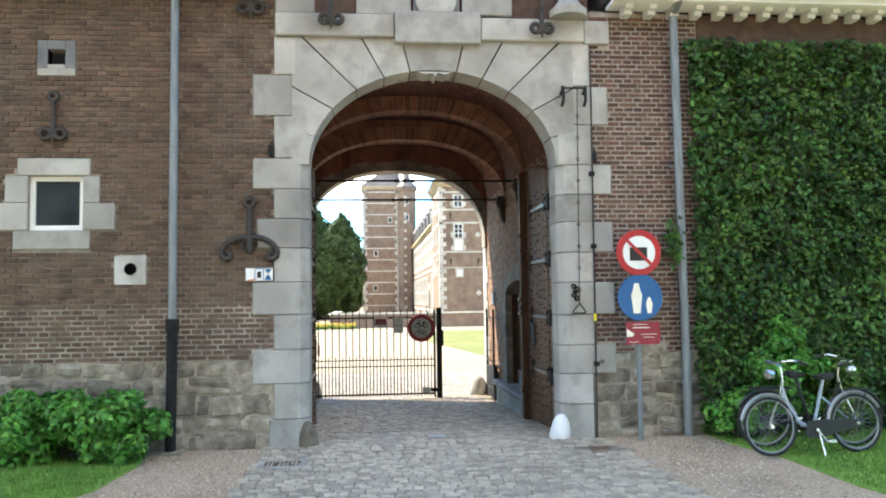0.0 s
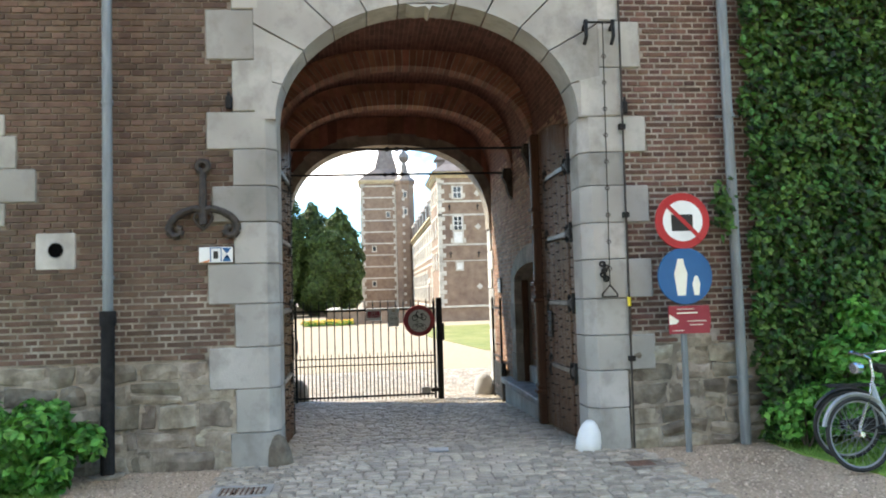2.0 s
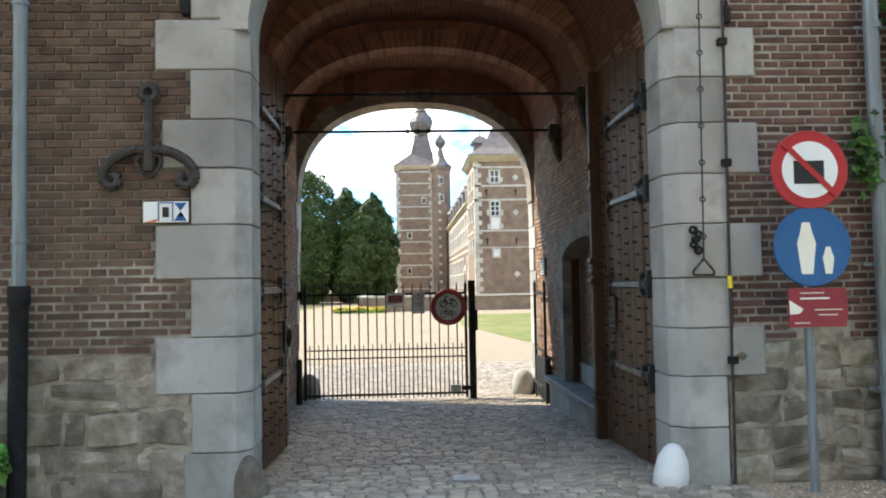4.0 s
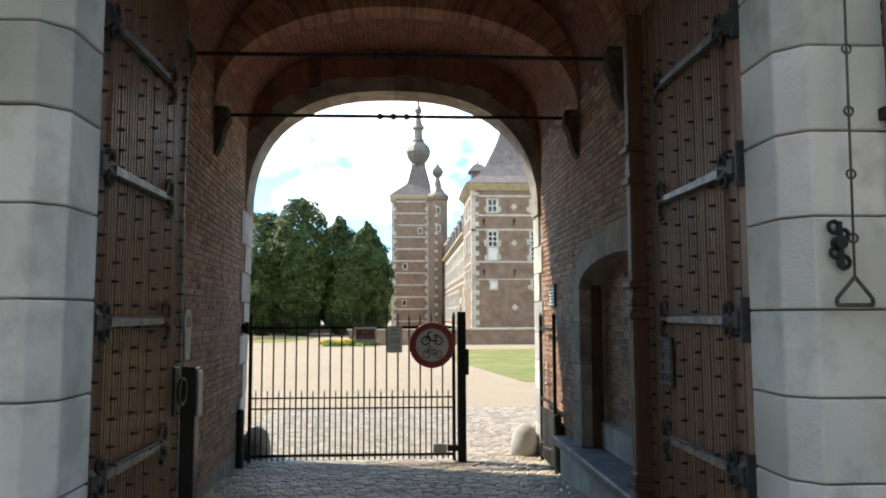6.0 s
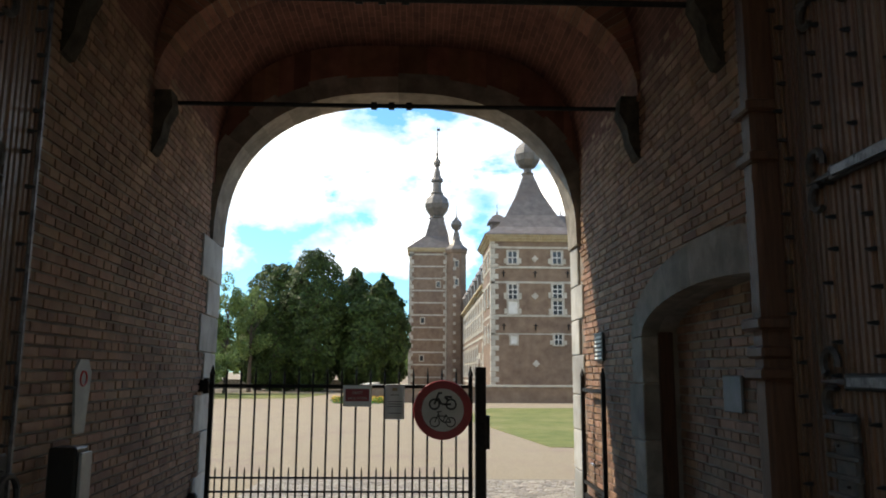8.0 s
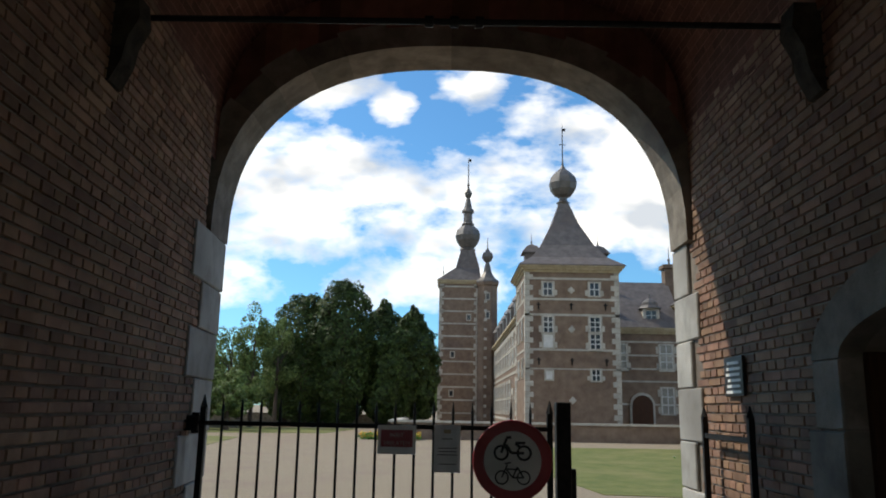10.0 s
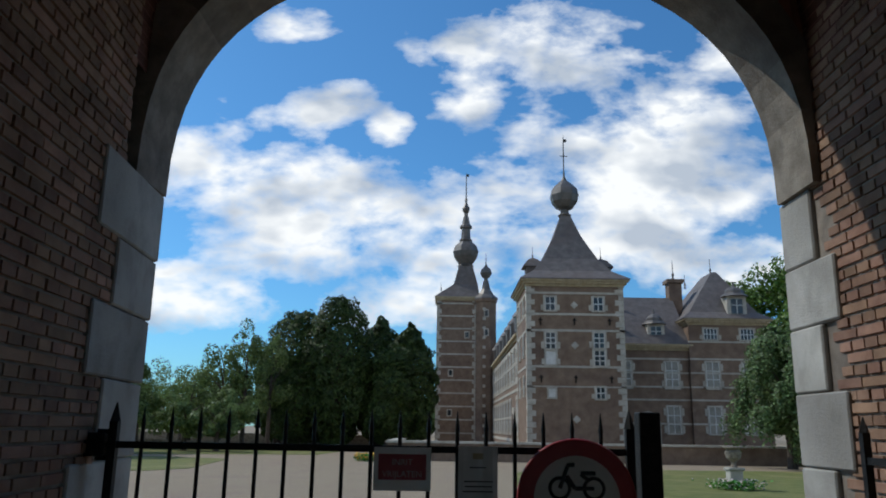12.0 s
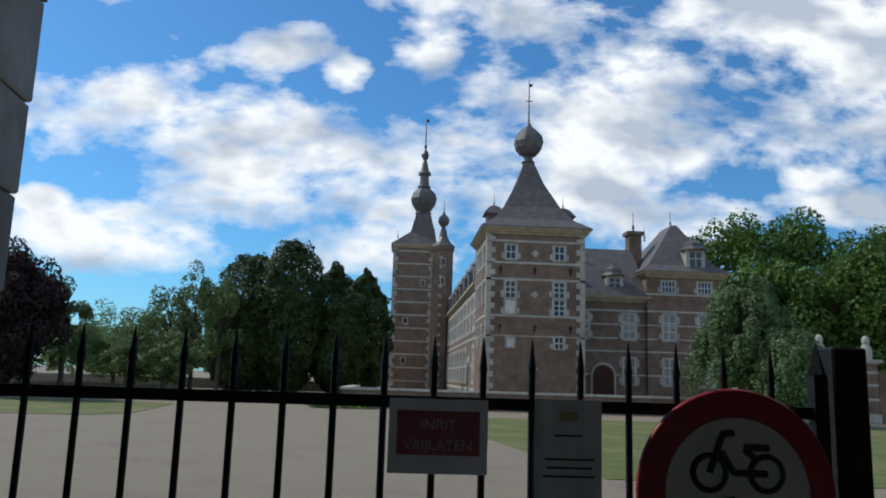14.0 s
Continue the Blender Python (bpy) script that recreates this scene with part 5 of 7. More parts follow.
for i, (x, y, h, r) in enumerate(((-15.4, 86, 14.0, 4.4), (-10.9, 84, 15.3, 4.0), (-7.0, 89, 13.6, 3.3), (-3.4, 86, 13.0, 3.2), (-18.0, 89, 9.6, 2.6), (-12.6, 90, 12.5, 3.6), (-5.4, 83.5, 10.4, 3.0))):
    tree("dense dark green clipped lime tree", x, y, h, (r, r, (h + .5) / 2), .27, LIME, 24000, 40 + i, .4, clear=0.1, dome=True)
for i, (x, y, h, r) in enumerate(((-24.0, 62, 8.7, 2.4), (-20.6, 76, 10.0, 3.0), (-18.2, 75, 11.2, 2.4), (-17.0, 80, 12.0, 2.6), (-23.5, 85, 8.0, 4), (-29, 90, 10.0, 5), (-17.5, 96, 6, 4), (-26, 78, 6, 4), (-20.5, 66, 3.9, 2.4), (-17.6, 65, 3.6, 2.2), (-26, 70, 5.2, 3.2), (-22.5, 73, 5.8, 3.2), (-31, 67, 6.0, 3.6), (-18.6, 72, 5.0, 2.8))):
    tree("light green airy park tree", x, y, h, (r, r, h * .45), .2, BIRCH, 5200, 60 + i, .2, 30, -.8, sub=(.16, .32), spread=(.45, .9))
for i, (x, y, h, r) in enumerate(((-25.0, 55, 9.6, 3.5), (-27, 60, 10.4, 4))):
    tree("dark purple copper beech", x, y, h, (r, r, h * .52), .26, PURPLE, 15000, 80 + i, .4, 46, -1, sub=(.2, .36), spread=(.5, .85))
for i, (x, y, h, r) in enumerate(((35.0, 97, 22, 5.5), (40.5, 93, 23.8, 6.5), (47.5, 92, 24.2, 7), (55, 92, 22.0, 7), (37, 78, 15.5, 5.5), (45, 76, 17.0, 6), (33.0, 90, 17, 4.2), (52, 74, 16, 6), (63, 92, 18.5, 7))):
    tree("large bright green chestnut tree", x, y, h, (r, r, h * .5), .4, FRESH, 19000, 90 + i, .5, 60, -1, sub=(.2, .36), spread=(.5, .82))
for i, (x, y, h, r) in enumerate(((21.3, 50.6, 8.2, 3.2), (22.6, 47.8, 4.9, 2.0))):
    tree("grey-green weeping tree with hanging branches", x, y, h, (r, r, h * .48), .17, WILLOW, 42000, 120 + i, .25, 22, -.4, True)


def far_wood():
    rng = random.Random(77)
    V, F = [], []
    for k in range(90):
        x = -260 + k * 5.8
        y = 190 + rng.uniform(-20, 30)
        h = rng.uniform(9, 14) if x < 20 else rng.uniform(15, 24)
        P, N = blob_points(rng, (x, y, h * .45), (5.5, 5, h * .55), 240, 8)
        v, f = leaves(P, N, 1.7, rng)
        n = len(V)
        V += v
        F += [tuple(n + i for i in q) for q in f]
    o = data_part("distant_wood", V, F, BIRCH)
    tagged(o, "distant green belt of trees", "trees", kind="stuff")


far_wood()


# ---- doors of the passage ----
def stud_mesh():
    bm = B()
    lathe(bm, [(.013, 0), (.012, .018), (.005, .042)], 4, pose(0, 0, 0, 0, 90), math.pi / 4)
    return mesh_of("stud", bm, IRON)


def door_leaf(side):
    """side 1: the west leaf, whose face looks east; -1: the east leaf."""
    face = -0.93 if side > 0 else 2.575
    th = thing("gate_door", "open oak gate leaf with upright boards, iron studs and strap hinges", "door", "gate leaves")
    rng = random.Random(30 + side)
    X = lambda d: face + side * d
    y0, y1 = 0.47, 2.2
    n = 12
    for k in range(n):
        a, b = y0 + (y1 - y0) * k / n, y0 + (y1 - y0) * (k + 1) / n
        top = 3.72 + 0.30 * math.sin((k + .5) / n * math.pi / 2)
        bm = B()
        o = rng.uniform(0, .006)
        box(bm, min(X(-.05), X(o)), max(X(-.05), X(o)), a + .004, b - .004, ground_z(a) + .04, top, .006)
        # reeded face, plain on the hinge stile
        for q in (.2, .5, .8) if k > 1 else ():
            yy = a + (b - a) * q
            box(bm, min(X(o), X(o + .013)), max(X(o), X(o + .013)), yy - .011, yy + .011, ground_z(a) + .05, top - .01)
        part("board", bm, DOORWOOD, th)
    bm = B()
    box(bm, min(X(-.1), X(-.05)), max(X(-.1), X(-.05)), y0, y1, 0.0, 3.7)
    part("backing", bm, DARKWOOD, th)
    st = stud_mesh()
    for k in range(1, n, 2):
        y = y0 + (y1 - y0) * (k + .1 * (k % 3)) / n
        z = 0.1 + .07 * (k % 4)
        while z < 3.55:
            o = new("stud", st)
            o.parent = th
            o.matrix_basis = pose(X(.016), y + rng.uniform(-.045, .045), z, 0, 0, 0 if side > 0 else 180)
            z += rng.uniform(.1, .15)
    for z in (0.80, 1.62, 2.46, 3.28):
        bm = B()
        box(bm, min(X(.02), X(.042)), max(X(.02), X(.042)), y0 + .02, y0 + 1.25, z - .034, z + .034, .008)
        strap = part("strap_hinge", bm, IRON, th)
        bm = B()
        tape = [(y0 + .3, .026), (y0 + 1.2, .017)]
        v = [bm.verts.new((X(d), yy, z + q * hh)) for yy, hh in tape for q in (-1, 1) for d in (.04, .056)]
        for f in ((0, 1, 3, 2), (4, 6, 7, 5), (0, 4, 5, 1), (2, 3, 7, 6), (1, 5, 7, 3), (0, 2, 6, 4)):
            bm.faces.new([v[i] for i in f])
        part("worn_bar", bm, WORN, strap, "bright worn steel bar")
        bm = B()
        box(bm, min(X(.015), X(.075)), max(X(.015), X(.075)), y0 + .02, y0 + .15, z - .07, z + .07, .03)
        tube(bm, (X(.05), y0 - .01, z - .12), (X(.05), y0 - .01, z + .12), .032, seg=10)
        for q in (-1, 1):
            ring(bm, (0, 0, q * .06), Matrix.Translation((X(.045), y0 + .23, z)) @ pose(0, 0, 0, 0, 0, 90), .036, .015, 12, 5)
            tube(bm, (X(.045), y0 + .14, z), (X(.045), y0 + .3, z + q * .035), .02, .014, 6)
        part("knuckle", bm, IRON, strap)
        bm = B()
        e = y0 + 1.25
        m = Matrix.Translation((X(.032), e + .1, z)) @ pose(0, 0, 0, 0, 0, 90)
        for q in (-1, 1):
            ring(bm, (0, 0, q * .075), m, .055, .016, 12, 5, -.9 * q if q > 0 else -2.2, 3.4 * q if q > 0 else 2.2)
        tube(bm, (X(.03), e - .02, z), (X(.03), e + .19, z), .018, .005, 6)
        part("scroll_end", bm, RUST, strap)
    if side < 0:
        bm = B()
        box(bm, min(X(.015), X(.045)), max(X(.015), X(.045)), 1.66, 1.82, 1.15, 1.5, .012)
        for q in range(5):
            tube(bm, (X(.05), 1.62, 1.18 + q * .075), (X(.05), 1.86, 1.18 + q * .075), .012, seg=6)
        part("lock", bm, RUST, th)
        # turned stile on the free edge
        bm = B()
        box(bm, 2.45, 2.655, y1 + .01, y1 + .14, ground_z(y1) + .03, 4.0, .02)
        for z, g in ((.35, .03), (.42, .015), (1.62, .035), (1.72, .02), (1.85, .035), (2.65, .02), (2.9, .03)):
            box(bm, 2.45 - g, 2.66, y1 + .01 - g, y1 + .15 + g, z, z + .06, .012)
        part("moulded_stile", bm, DARKWOOD, th)
    else:
        bm = B()
        box(bm, X(.0), X(.028), y1 - .012, y1 + .004, -.05, 3.95)
        part("edge_strip", bm, WORN, th)
        bm = B()
        box(bm, X(.02), X(.04), 2.02, 2.14, .95, 1.3, .01)
        ring(bm, (0, 0, 0), Matrix.Translation((X(.075), 2.08, 1.12)) @ pose(0, 0, 0, 0, 0, 90), .09, .014, 16, 6)
        part("ring_handle", bm, IRON, th)


door_leaf(1)
door_leaf(-1)


# ---- niche and bench ----
def niche():
    th = thing("niche_frame", "grey limestone surround of the bricked-up niche", "niche frame", kind="structure")
    yc, w, zs, h = 3.485, 1.435, 1.95, 0.29
    for s in (-1, 1):
        z = 0.2
        for hh in (.5, .42, .45, .38):
            bm = B()
            a, b = sorted((yc + s * (w - .01), yc + s * (w + .3 + (.1 if hh > .44 else 0))))
            box(bm, 2.66, 2.8, a, b, z + .003, z + hh - .003, .01)
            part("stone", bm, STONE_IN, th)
            z += hh
    for k in range(9):
        a0, a1 = math.pi * k / 9, math.pi * (k + 1) / 9
        arc = [(yc + (w - .01) * math.cos(a0 + (a1 - a0) * i / 4), zs + (h - .01) * math.sin(a0 + (a1 - a0) * i / 4)) for i in range(5)]
        out = [(yc + (w + .3) * math.cos(a0 + (a1 - a0) * i / 4), zs + (h + .28) * math.sin(a0 + (a1 - a0) * i / 4)) for i in range(5)][::-1]
        bm = B()
        poly = arc + out
        p = [bm.verts.new((2.66, y, z)) for y, z in poly]
        q = [bm.verts.new((2.8, y, z)) for y, z in poly]
        bm.faces.new(p)
        bm.faces.new(q[::-1])
        for i in range(len(poly)):
            bm.faces.new((p[i], q[i], q[(i + 1) % len(poly)], p[(i + 1) % len(poly)]))
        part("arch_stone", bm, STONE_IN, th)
    b = thing("stone_bench", "blue stone bench slab along the passage wall", "bench")
    bm = B()
    box(bm, 2.5, 3.1, 2.45, 5.75, 0.12, 0.22, .015)
    part("slab", bm, BLUESTONE, b)
    bm = B()
    box(bm, 2.58, 2.7, 2.5, 5.7, -.3, .12, .01)
    part("front", bm, STONE, b)
    bm = B()
    box(bm, 2.87, 2.98, 2.1, 4.88, .22, .5, .01)
    part("back_ledge", bm, STONE, b)
    # the niche's black frame and the shadow beside it, put into one dark strip
    bm = B()
    box(bm, 2.79, 2.9, 4.86, 4.915, .22, 1.98, .005)
    tagged(part("door_jamb", bm, DARKWOOD), "dark jamb inside the niche with its shadow painted in", "jamb", kind="structure")
    s = thing("notice_plate", "plain grey notice plate inside the niche", "sign")
    bm = B()
    box(bm, 2.915, 2.935, 3.62, 3.92, 1.4, 1.64, .006)
    part("plate", bm, BLUESTONE, s)
    s = thing("wall_plaque", "small black wall plaque with white lines", "sign")
    bm = B()
    box(bm, 2.645, 2.668, 6.22, 6.58, 1.77, 2.05, .004)
    part("plate", bm, BLACK, s)
    for k in range(6):
        bm = B()
        box(bm, 2.641, 2.645, 6.26 + .02 * (k % 2), 6.54 - .02 * (k % 3), 1.79 + k * .041, 1.81 + k * .041)
        part("text_line", bm, WHITE, s)
    s = thing("prohibition_plate", "grey tapering plate with a red ring mark", "sign")
    x = left_x(3.7) + .022
    bm = B()
    V = [(3.58, 1.64), (3.64, 1.72), (3.76, 1.72), (3.82, 1.64), (3.77, 1.26), (3.63, 1.26)]
    p = [bm.verts.new((x, y, z)) for y, z in V]
    q = [bm.verts.new((x + .015, y, z)) for y, z in V]
    bm.faces.new(p)
    bm.faces.new(q[::-1])
    for i in range(6):
        bm.faces.new((p[i], q[i], q[(i + 1) % 6], p[(i + 1) % 6]))
    part("plate", bm, GREY, s)
    bm = B()
    ring(bm, (0, 0, 0), Matrix.Translation((x + .016, 3.7, 1.6)) @ pose(0, 0, 0, 0, 0, 90), .045, .007, 20, 5)
    part("red_ring", bm, RED, s)
    s = thing("entry_post", "black metal entry post with a grey side plate", "post")
    bm = B()
    box(bm, -1.22, -1.06, 3.2, 3.36, ground_z(3.3), 1.22, .01)
    part("body", bm, BLACK, s)
    bm = B()
    box(bm, -1.055, -1.035, 3.22, 3.36, .8, 1.19, .004)
    part("side_plate", bm, GREY, s)
    for x, y, z1 in ((2.6, 5.92, .42), (-1.40, 6.72, .42)):
        bm = B()
        lathe(bm, [(.05, ground_z(y) - .05), (.05, z1), (.03, z1 + .03)], 10, pose(x, y, 0))
        tagged(part("bollard", bm, BLACK), "short black iron bollard at the passage wall", "bollard", "bollards")


niche()


# ---- iron gate ----
def disc(bm, m, r, y0, y1, seg=40):
    lathe(bm, [(r, 0), (r, y1 - y0)], seg, m @ pose(0, y1, 0, 90))
    return bm


def bike_mark(bm, x, z, s, y, moped):
    t = .012 * s
    for q in (-1, 1):
        ring(bm, (x + q * .42 * s, y, z - .1 * s), Matrix(), .24 * s, .045 * s if moped else .03 * s, 20, 5)
    P = lambda u, v: (x + u * s, y, z + v * s)
    r = .05 * s if moped else .028 * s
    lines = [((-.42, -.1), (-.2, .38)), ((-.3, .42), (-.06, .46)), ((-.24, .2), (.0, -.1)), ((.0, -.1), (.42, -.1)), ((.42, -.1), (.2, .26)), ((-.24, .22), (.2, .2)), ((.0, -.1), (.18, .3))]
    if moped:
        lines = [((-.42, -.1), (-.22, .42)), ((-.24, .44), (-.05, .46)), ((-.24, .2), (-.05, -.1)), ((-.05, -.1), (.42, -.1)), ((.1, .26), (.46, .26)), ((.1, .24), (.3, .08))]
    for a, b in lines:
        tube(bm, P(*a), P(*b), r, seg=6)


def round_sign(th, x, y, z, r, rim, field):
    bm = B()
    disc(bm, Matrix.Translation((x, 0, z)), r, y, y + .02)
    plate = part("plate", bm, rim, th)
    bm = B()
    ring(bm, (x, y + .01, z), Matrix(), r - .003, .012, 48, 6)
    part("rim", bm, rim, plate, smooth=True)
    if field:
        bm = B()
        disc(bm, Matrix.Translation((x, 0, z)), r * .74, y - .004, y)
        part("field", bm, field, plate)
    return plate


def gate():
    th = thing("iron_gate", "black iron bar gate with pointed spikes, closed", "gate")
    y, x0, x1 = 7.0, -1.335, 1.401
    n = 17
    step = (x1 - x0) / 18
    bm = B()
    tube(bm, (0, 0, -.26), (0, 0, 1.60), .011)
    tube(bm, (0, 0, 1.60), (0, 0, 1.70), .014, .002)
    me = mesh_of("bar", bm, IRON)
    bm = B()
    tube(bm, (0, 0, -.26), (0, 0, .62), .009)
    tube(bm, (0, 0, .62), (0, 0, .67), .010, .002, 6)
    me2 = mesh_of("short_bar", bm, IRON)
    for k in range(1, n + 1):
        o = new("bar", me)
        o.parent = th
        o.location = (x0 + step * k, y, 0)
    for k in range(18):
        o = new("short_bar", me2)
        o.parent = th
        o.location = (x0 + step * (k + .5), y, 0)
    for z, h in ((-.2, .018), (.42, .01), (.56, .01), (1.50, .018)):
        bm = B()
        box(bm, x0, x1, y - .012, y + .012, z - h, z + h)
        part("rail", bm, IRON, th)
    for x in (x0, x1):
        bm = B()
        box(bm, x - .022, x + .022, y - .022, y + .022, -.28, 1.62)
        tube(bm, (x, y, 1.62), (x, y, 1.72), .03, .003, 4)
        part("stile", bm, IRON, th)
    bm = B()
    box(bm, 1.12, 1.3, y - .05, y + .02, -.18, -.06, .008)
    part("drop_bolt_box", bm, GREY, th)
    bm = B()
    tube(bm, (x0 - .17, y, 1.5), (x0 + .02, y, 1.5), .02)
    tube(bm, (x0 - .06, y, 1.42), (x0 - .06, y, 1.58), .03)
    box(bm, x0 - .16, x0 - .03, y - .05, y + .05, 1.44, 1.56, .01)
    part("hinge", bm, IRON, th)
    bm = B()
    box(bm, 1.31, 1.5, y - .03, y + .03, -.16, -.08, .01)
    part("latch", bm, IRON, th)
    post = thing("gate_post", "black square steel gate post", "post")
    bm = B()
    box(bm, 1.455, 1.57, y, y + .12, -.36, 1.71, .006)
    part("shaft", bm, IRON, post)
    bm = B()
    box(bm, 1.565, 1.61, y + .02, y + .1, .85, 1.2, .008)
    part("strike", bm, IRON, post)
    bm = B()
    box(bm, 1.41, 1.61, y - .04, y + .16, -.36, -.31, .01)
    part("foot_plate", bm, IRON, post)
    s = thing("prohibition_sign", "round red and white no-mopeds no-cycles sign on the gate", "road sign")
    # both sign colours carry the backlit shade: darkened red, dulled white
    p = round_sign(s, 1.105, y - .06, 1.26, .3, GATE_RED, GREYWHITE)
    bm = B()
    bike_mark(bm, 1.105, 1.34, .21, y - .066, True)
    part("moped_symbol", bm, BLACK, p)
    bm = B()
    bike_mark(bm, 1.105, 1.155, .2, y - .066, False)
    part("cycle_symbol", bm, BLACK, p)
    s = thing("gate_notice", "laminated notice with white words on maroon", "sign")
    bm = B()
    box(bm, .052, .352, y - .022, y - .018, 1.29, 1.51, 0)
    part("sheet", bm, PAPER, s)
    bm = B()
    box(bm, .077, .327, y - .026, y - .0225, 1.345, 1.475)
    part("panel", bm, MAROON, s)
    for word, z, size in (("INRIT", 1.42, .044), ("VRIJLATEN", 1.36, .044)):
        cu = bpy.data.curves.new("word", "FONT")
        cu.body, cu.size, cu.align_x, cu.extrude = word, size, "CENTER", .0008
        tmp = new("word", cu)
        me = bpy.data.meshes.new_from_object(tmp)
        bpy.data.objects.remove(tmp)
        me.materials.append(LETTER_GREY)
        o = new("lettering", me)
        o.parent = s
        o.matrix_basis = pose(.202, y - .0275, z, 90)
    s = thing("gate_notice", "white laminated paper notice tied to the gate", "sign")
    bm = B()
    V = [[(.495 + .205 * i / 8, y - .02 - .008 * math.sin(i * 1.1), 1.52 - .36 * j / 6) for i in range(9)] for j in range(7)]
    vv = [[bm.verts.new(p) for p in r] for r in V]
    for j in range(6):
        for i in range(8):
            bm.faces.new((vv[j][i], vv[j][i + 1], vv[j + 1][i + 1], vv[j + 1][i]))
    sheet = part("sheet", bm, PAPER, s)
    m = sheet.modifiers.new("thick", "SOLIDIFY")
    m.thickness = .002
    for k, (a, b) in enumerate(((.555, .64), (.525, .675), (.53, .67), (.52, .675), (.535, .665))):
        bm = B()
        z = (1.41, 1.34, 1.315, 1.29, 1.22)[k]
        box(bm, a, b, y - .034, y - .031, z, z + .006)
        part("text_bar", bm, BLACK, s)
    bm = B()
    box(bm, .57, .625, y - .034, y - .031, 1.455, 1.485)
    part("emblem", bm, CREAM, s)
    # small leaf standing open at the east wall
    lf = thing("side_gate", "narrow black iron gate leaf with closed lower panel, folded open", "gate")
    x, a, b = 2.58, 5.96, 6.88
    for yy in (a, b):
        bm = B()
        box(bm, x - .02, x + .02, yy - .02, yy + .02, -.27, 1.62)
        tube(bm, (x, yy, 1.62), (x, yy, 1.70), .028, .003, 4)
        part("stile", bm, IRON, lf)
    for z in (-.2, .42, .55, 1.48):
        bm = B()
        box(bm, x - .012, x + .012, a, b, z - .018, z + .018)
        part("rail", bm, IRON, lf)
    for k in range(1, 7):
        o = new("bar", me)
        o.parent = lf
        o.location = (x, a + (b - a) * k / 7, 0)
    bm = B()
    box(bm, x - .006, x + .006, a, b, -.2, .42)
    part("panel", bm, IRON, lf)
    bm = B()
    path_tube(bm, [(x - .02, a + .1, .8), (x - .08, a + .1, .8), (x - .08, a + .2, .8)], .012)
    part("handle", bm, CHROME, lf)
    for gx, gy, mt, w in ((2.46, 7.62, STONE, "pale"), (-1.36, 7.66, STONE_OLD, "dark")):
        bm = B()
        g = ground_z(gy)
        lathe(bm, [(.2, g - .05), (.2, g + .18), (.17, g + .34), (.1, g + .42), (.02, g + .45)], 14, pose(gx, gy, 0))
        tagged(part("guard_stone", bm, mt, smooth=True), w + " rounded guard stone at the courtyard arch", "guard stone")


gate()


# ---- facade things ----
def pipes():
    th = thing("drainpipe", "zinc downpipe running into a black cast-iron foot", "drainpipe")
    bm = B()
    tube(bm, (-2.57, -.12, 1.66), (-2.57, -.12, 6.3), .052, seg=14)
    part("upper_pipe", bm, ZINC, th, smooth=False)
    bm = B()
    tube(bm, (-2.58, -.12, .0), (-2.57, -.12, 1.6), .068, seg=14)
    tube(bm, (-2.57, -.12, 1.55), (-2.57, -.12, 1.7), .082, seg=14)
    part("cast_iron_foot", bm, TAR, th)
    for z in (2.05, 3.9, 5.4):
        bm = B()
        tube(bm, (-2.57, -.12, z - .018), (-2.57, -.12, z + .018), .062, seg=14)
        box(bm, -2.6, -2.54, -.08, .02, z - .01, z + .01)
        part("clip", bm, ZINC, th)
    bm = B()
    box(bm, -2.72, -2.42, -.28, -.02, 0, .03, .01)
    part("foot_stone", bm, STONE_OLD, th)
    th = thing("drainpipe", "zinc downpipe at the corner of the ivy wall", "drainpipe")
    bm = B()
    tube(bm, (4.25, -.13, .02), (4.22, -.13, 5.85), .058, seg=14)
    tube(bm, (4.22, -.13, 5.85), (4.22, -.42, 6.0), .058, seg=14)
    part("pipe", bm, ZINC, th)
    for z in (.75, 1.75, 3.7):
        bm = B()
        tube(bm, (4.24, -.13, z - .02), (4.24, -.13, z + .02), .068, seg=14)
        box(bm, 4.1, 4.38, -.1, -.08, z - .012, z + .012)
        part("clip", bm, ZINC, th)


pipes()


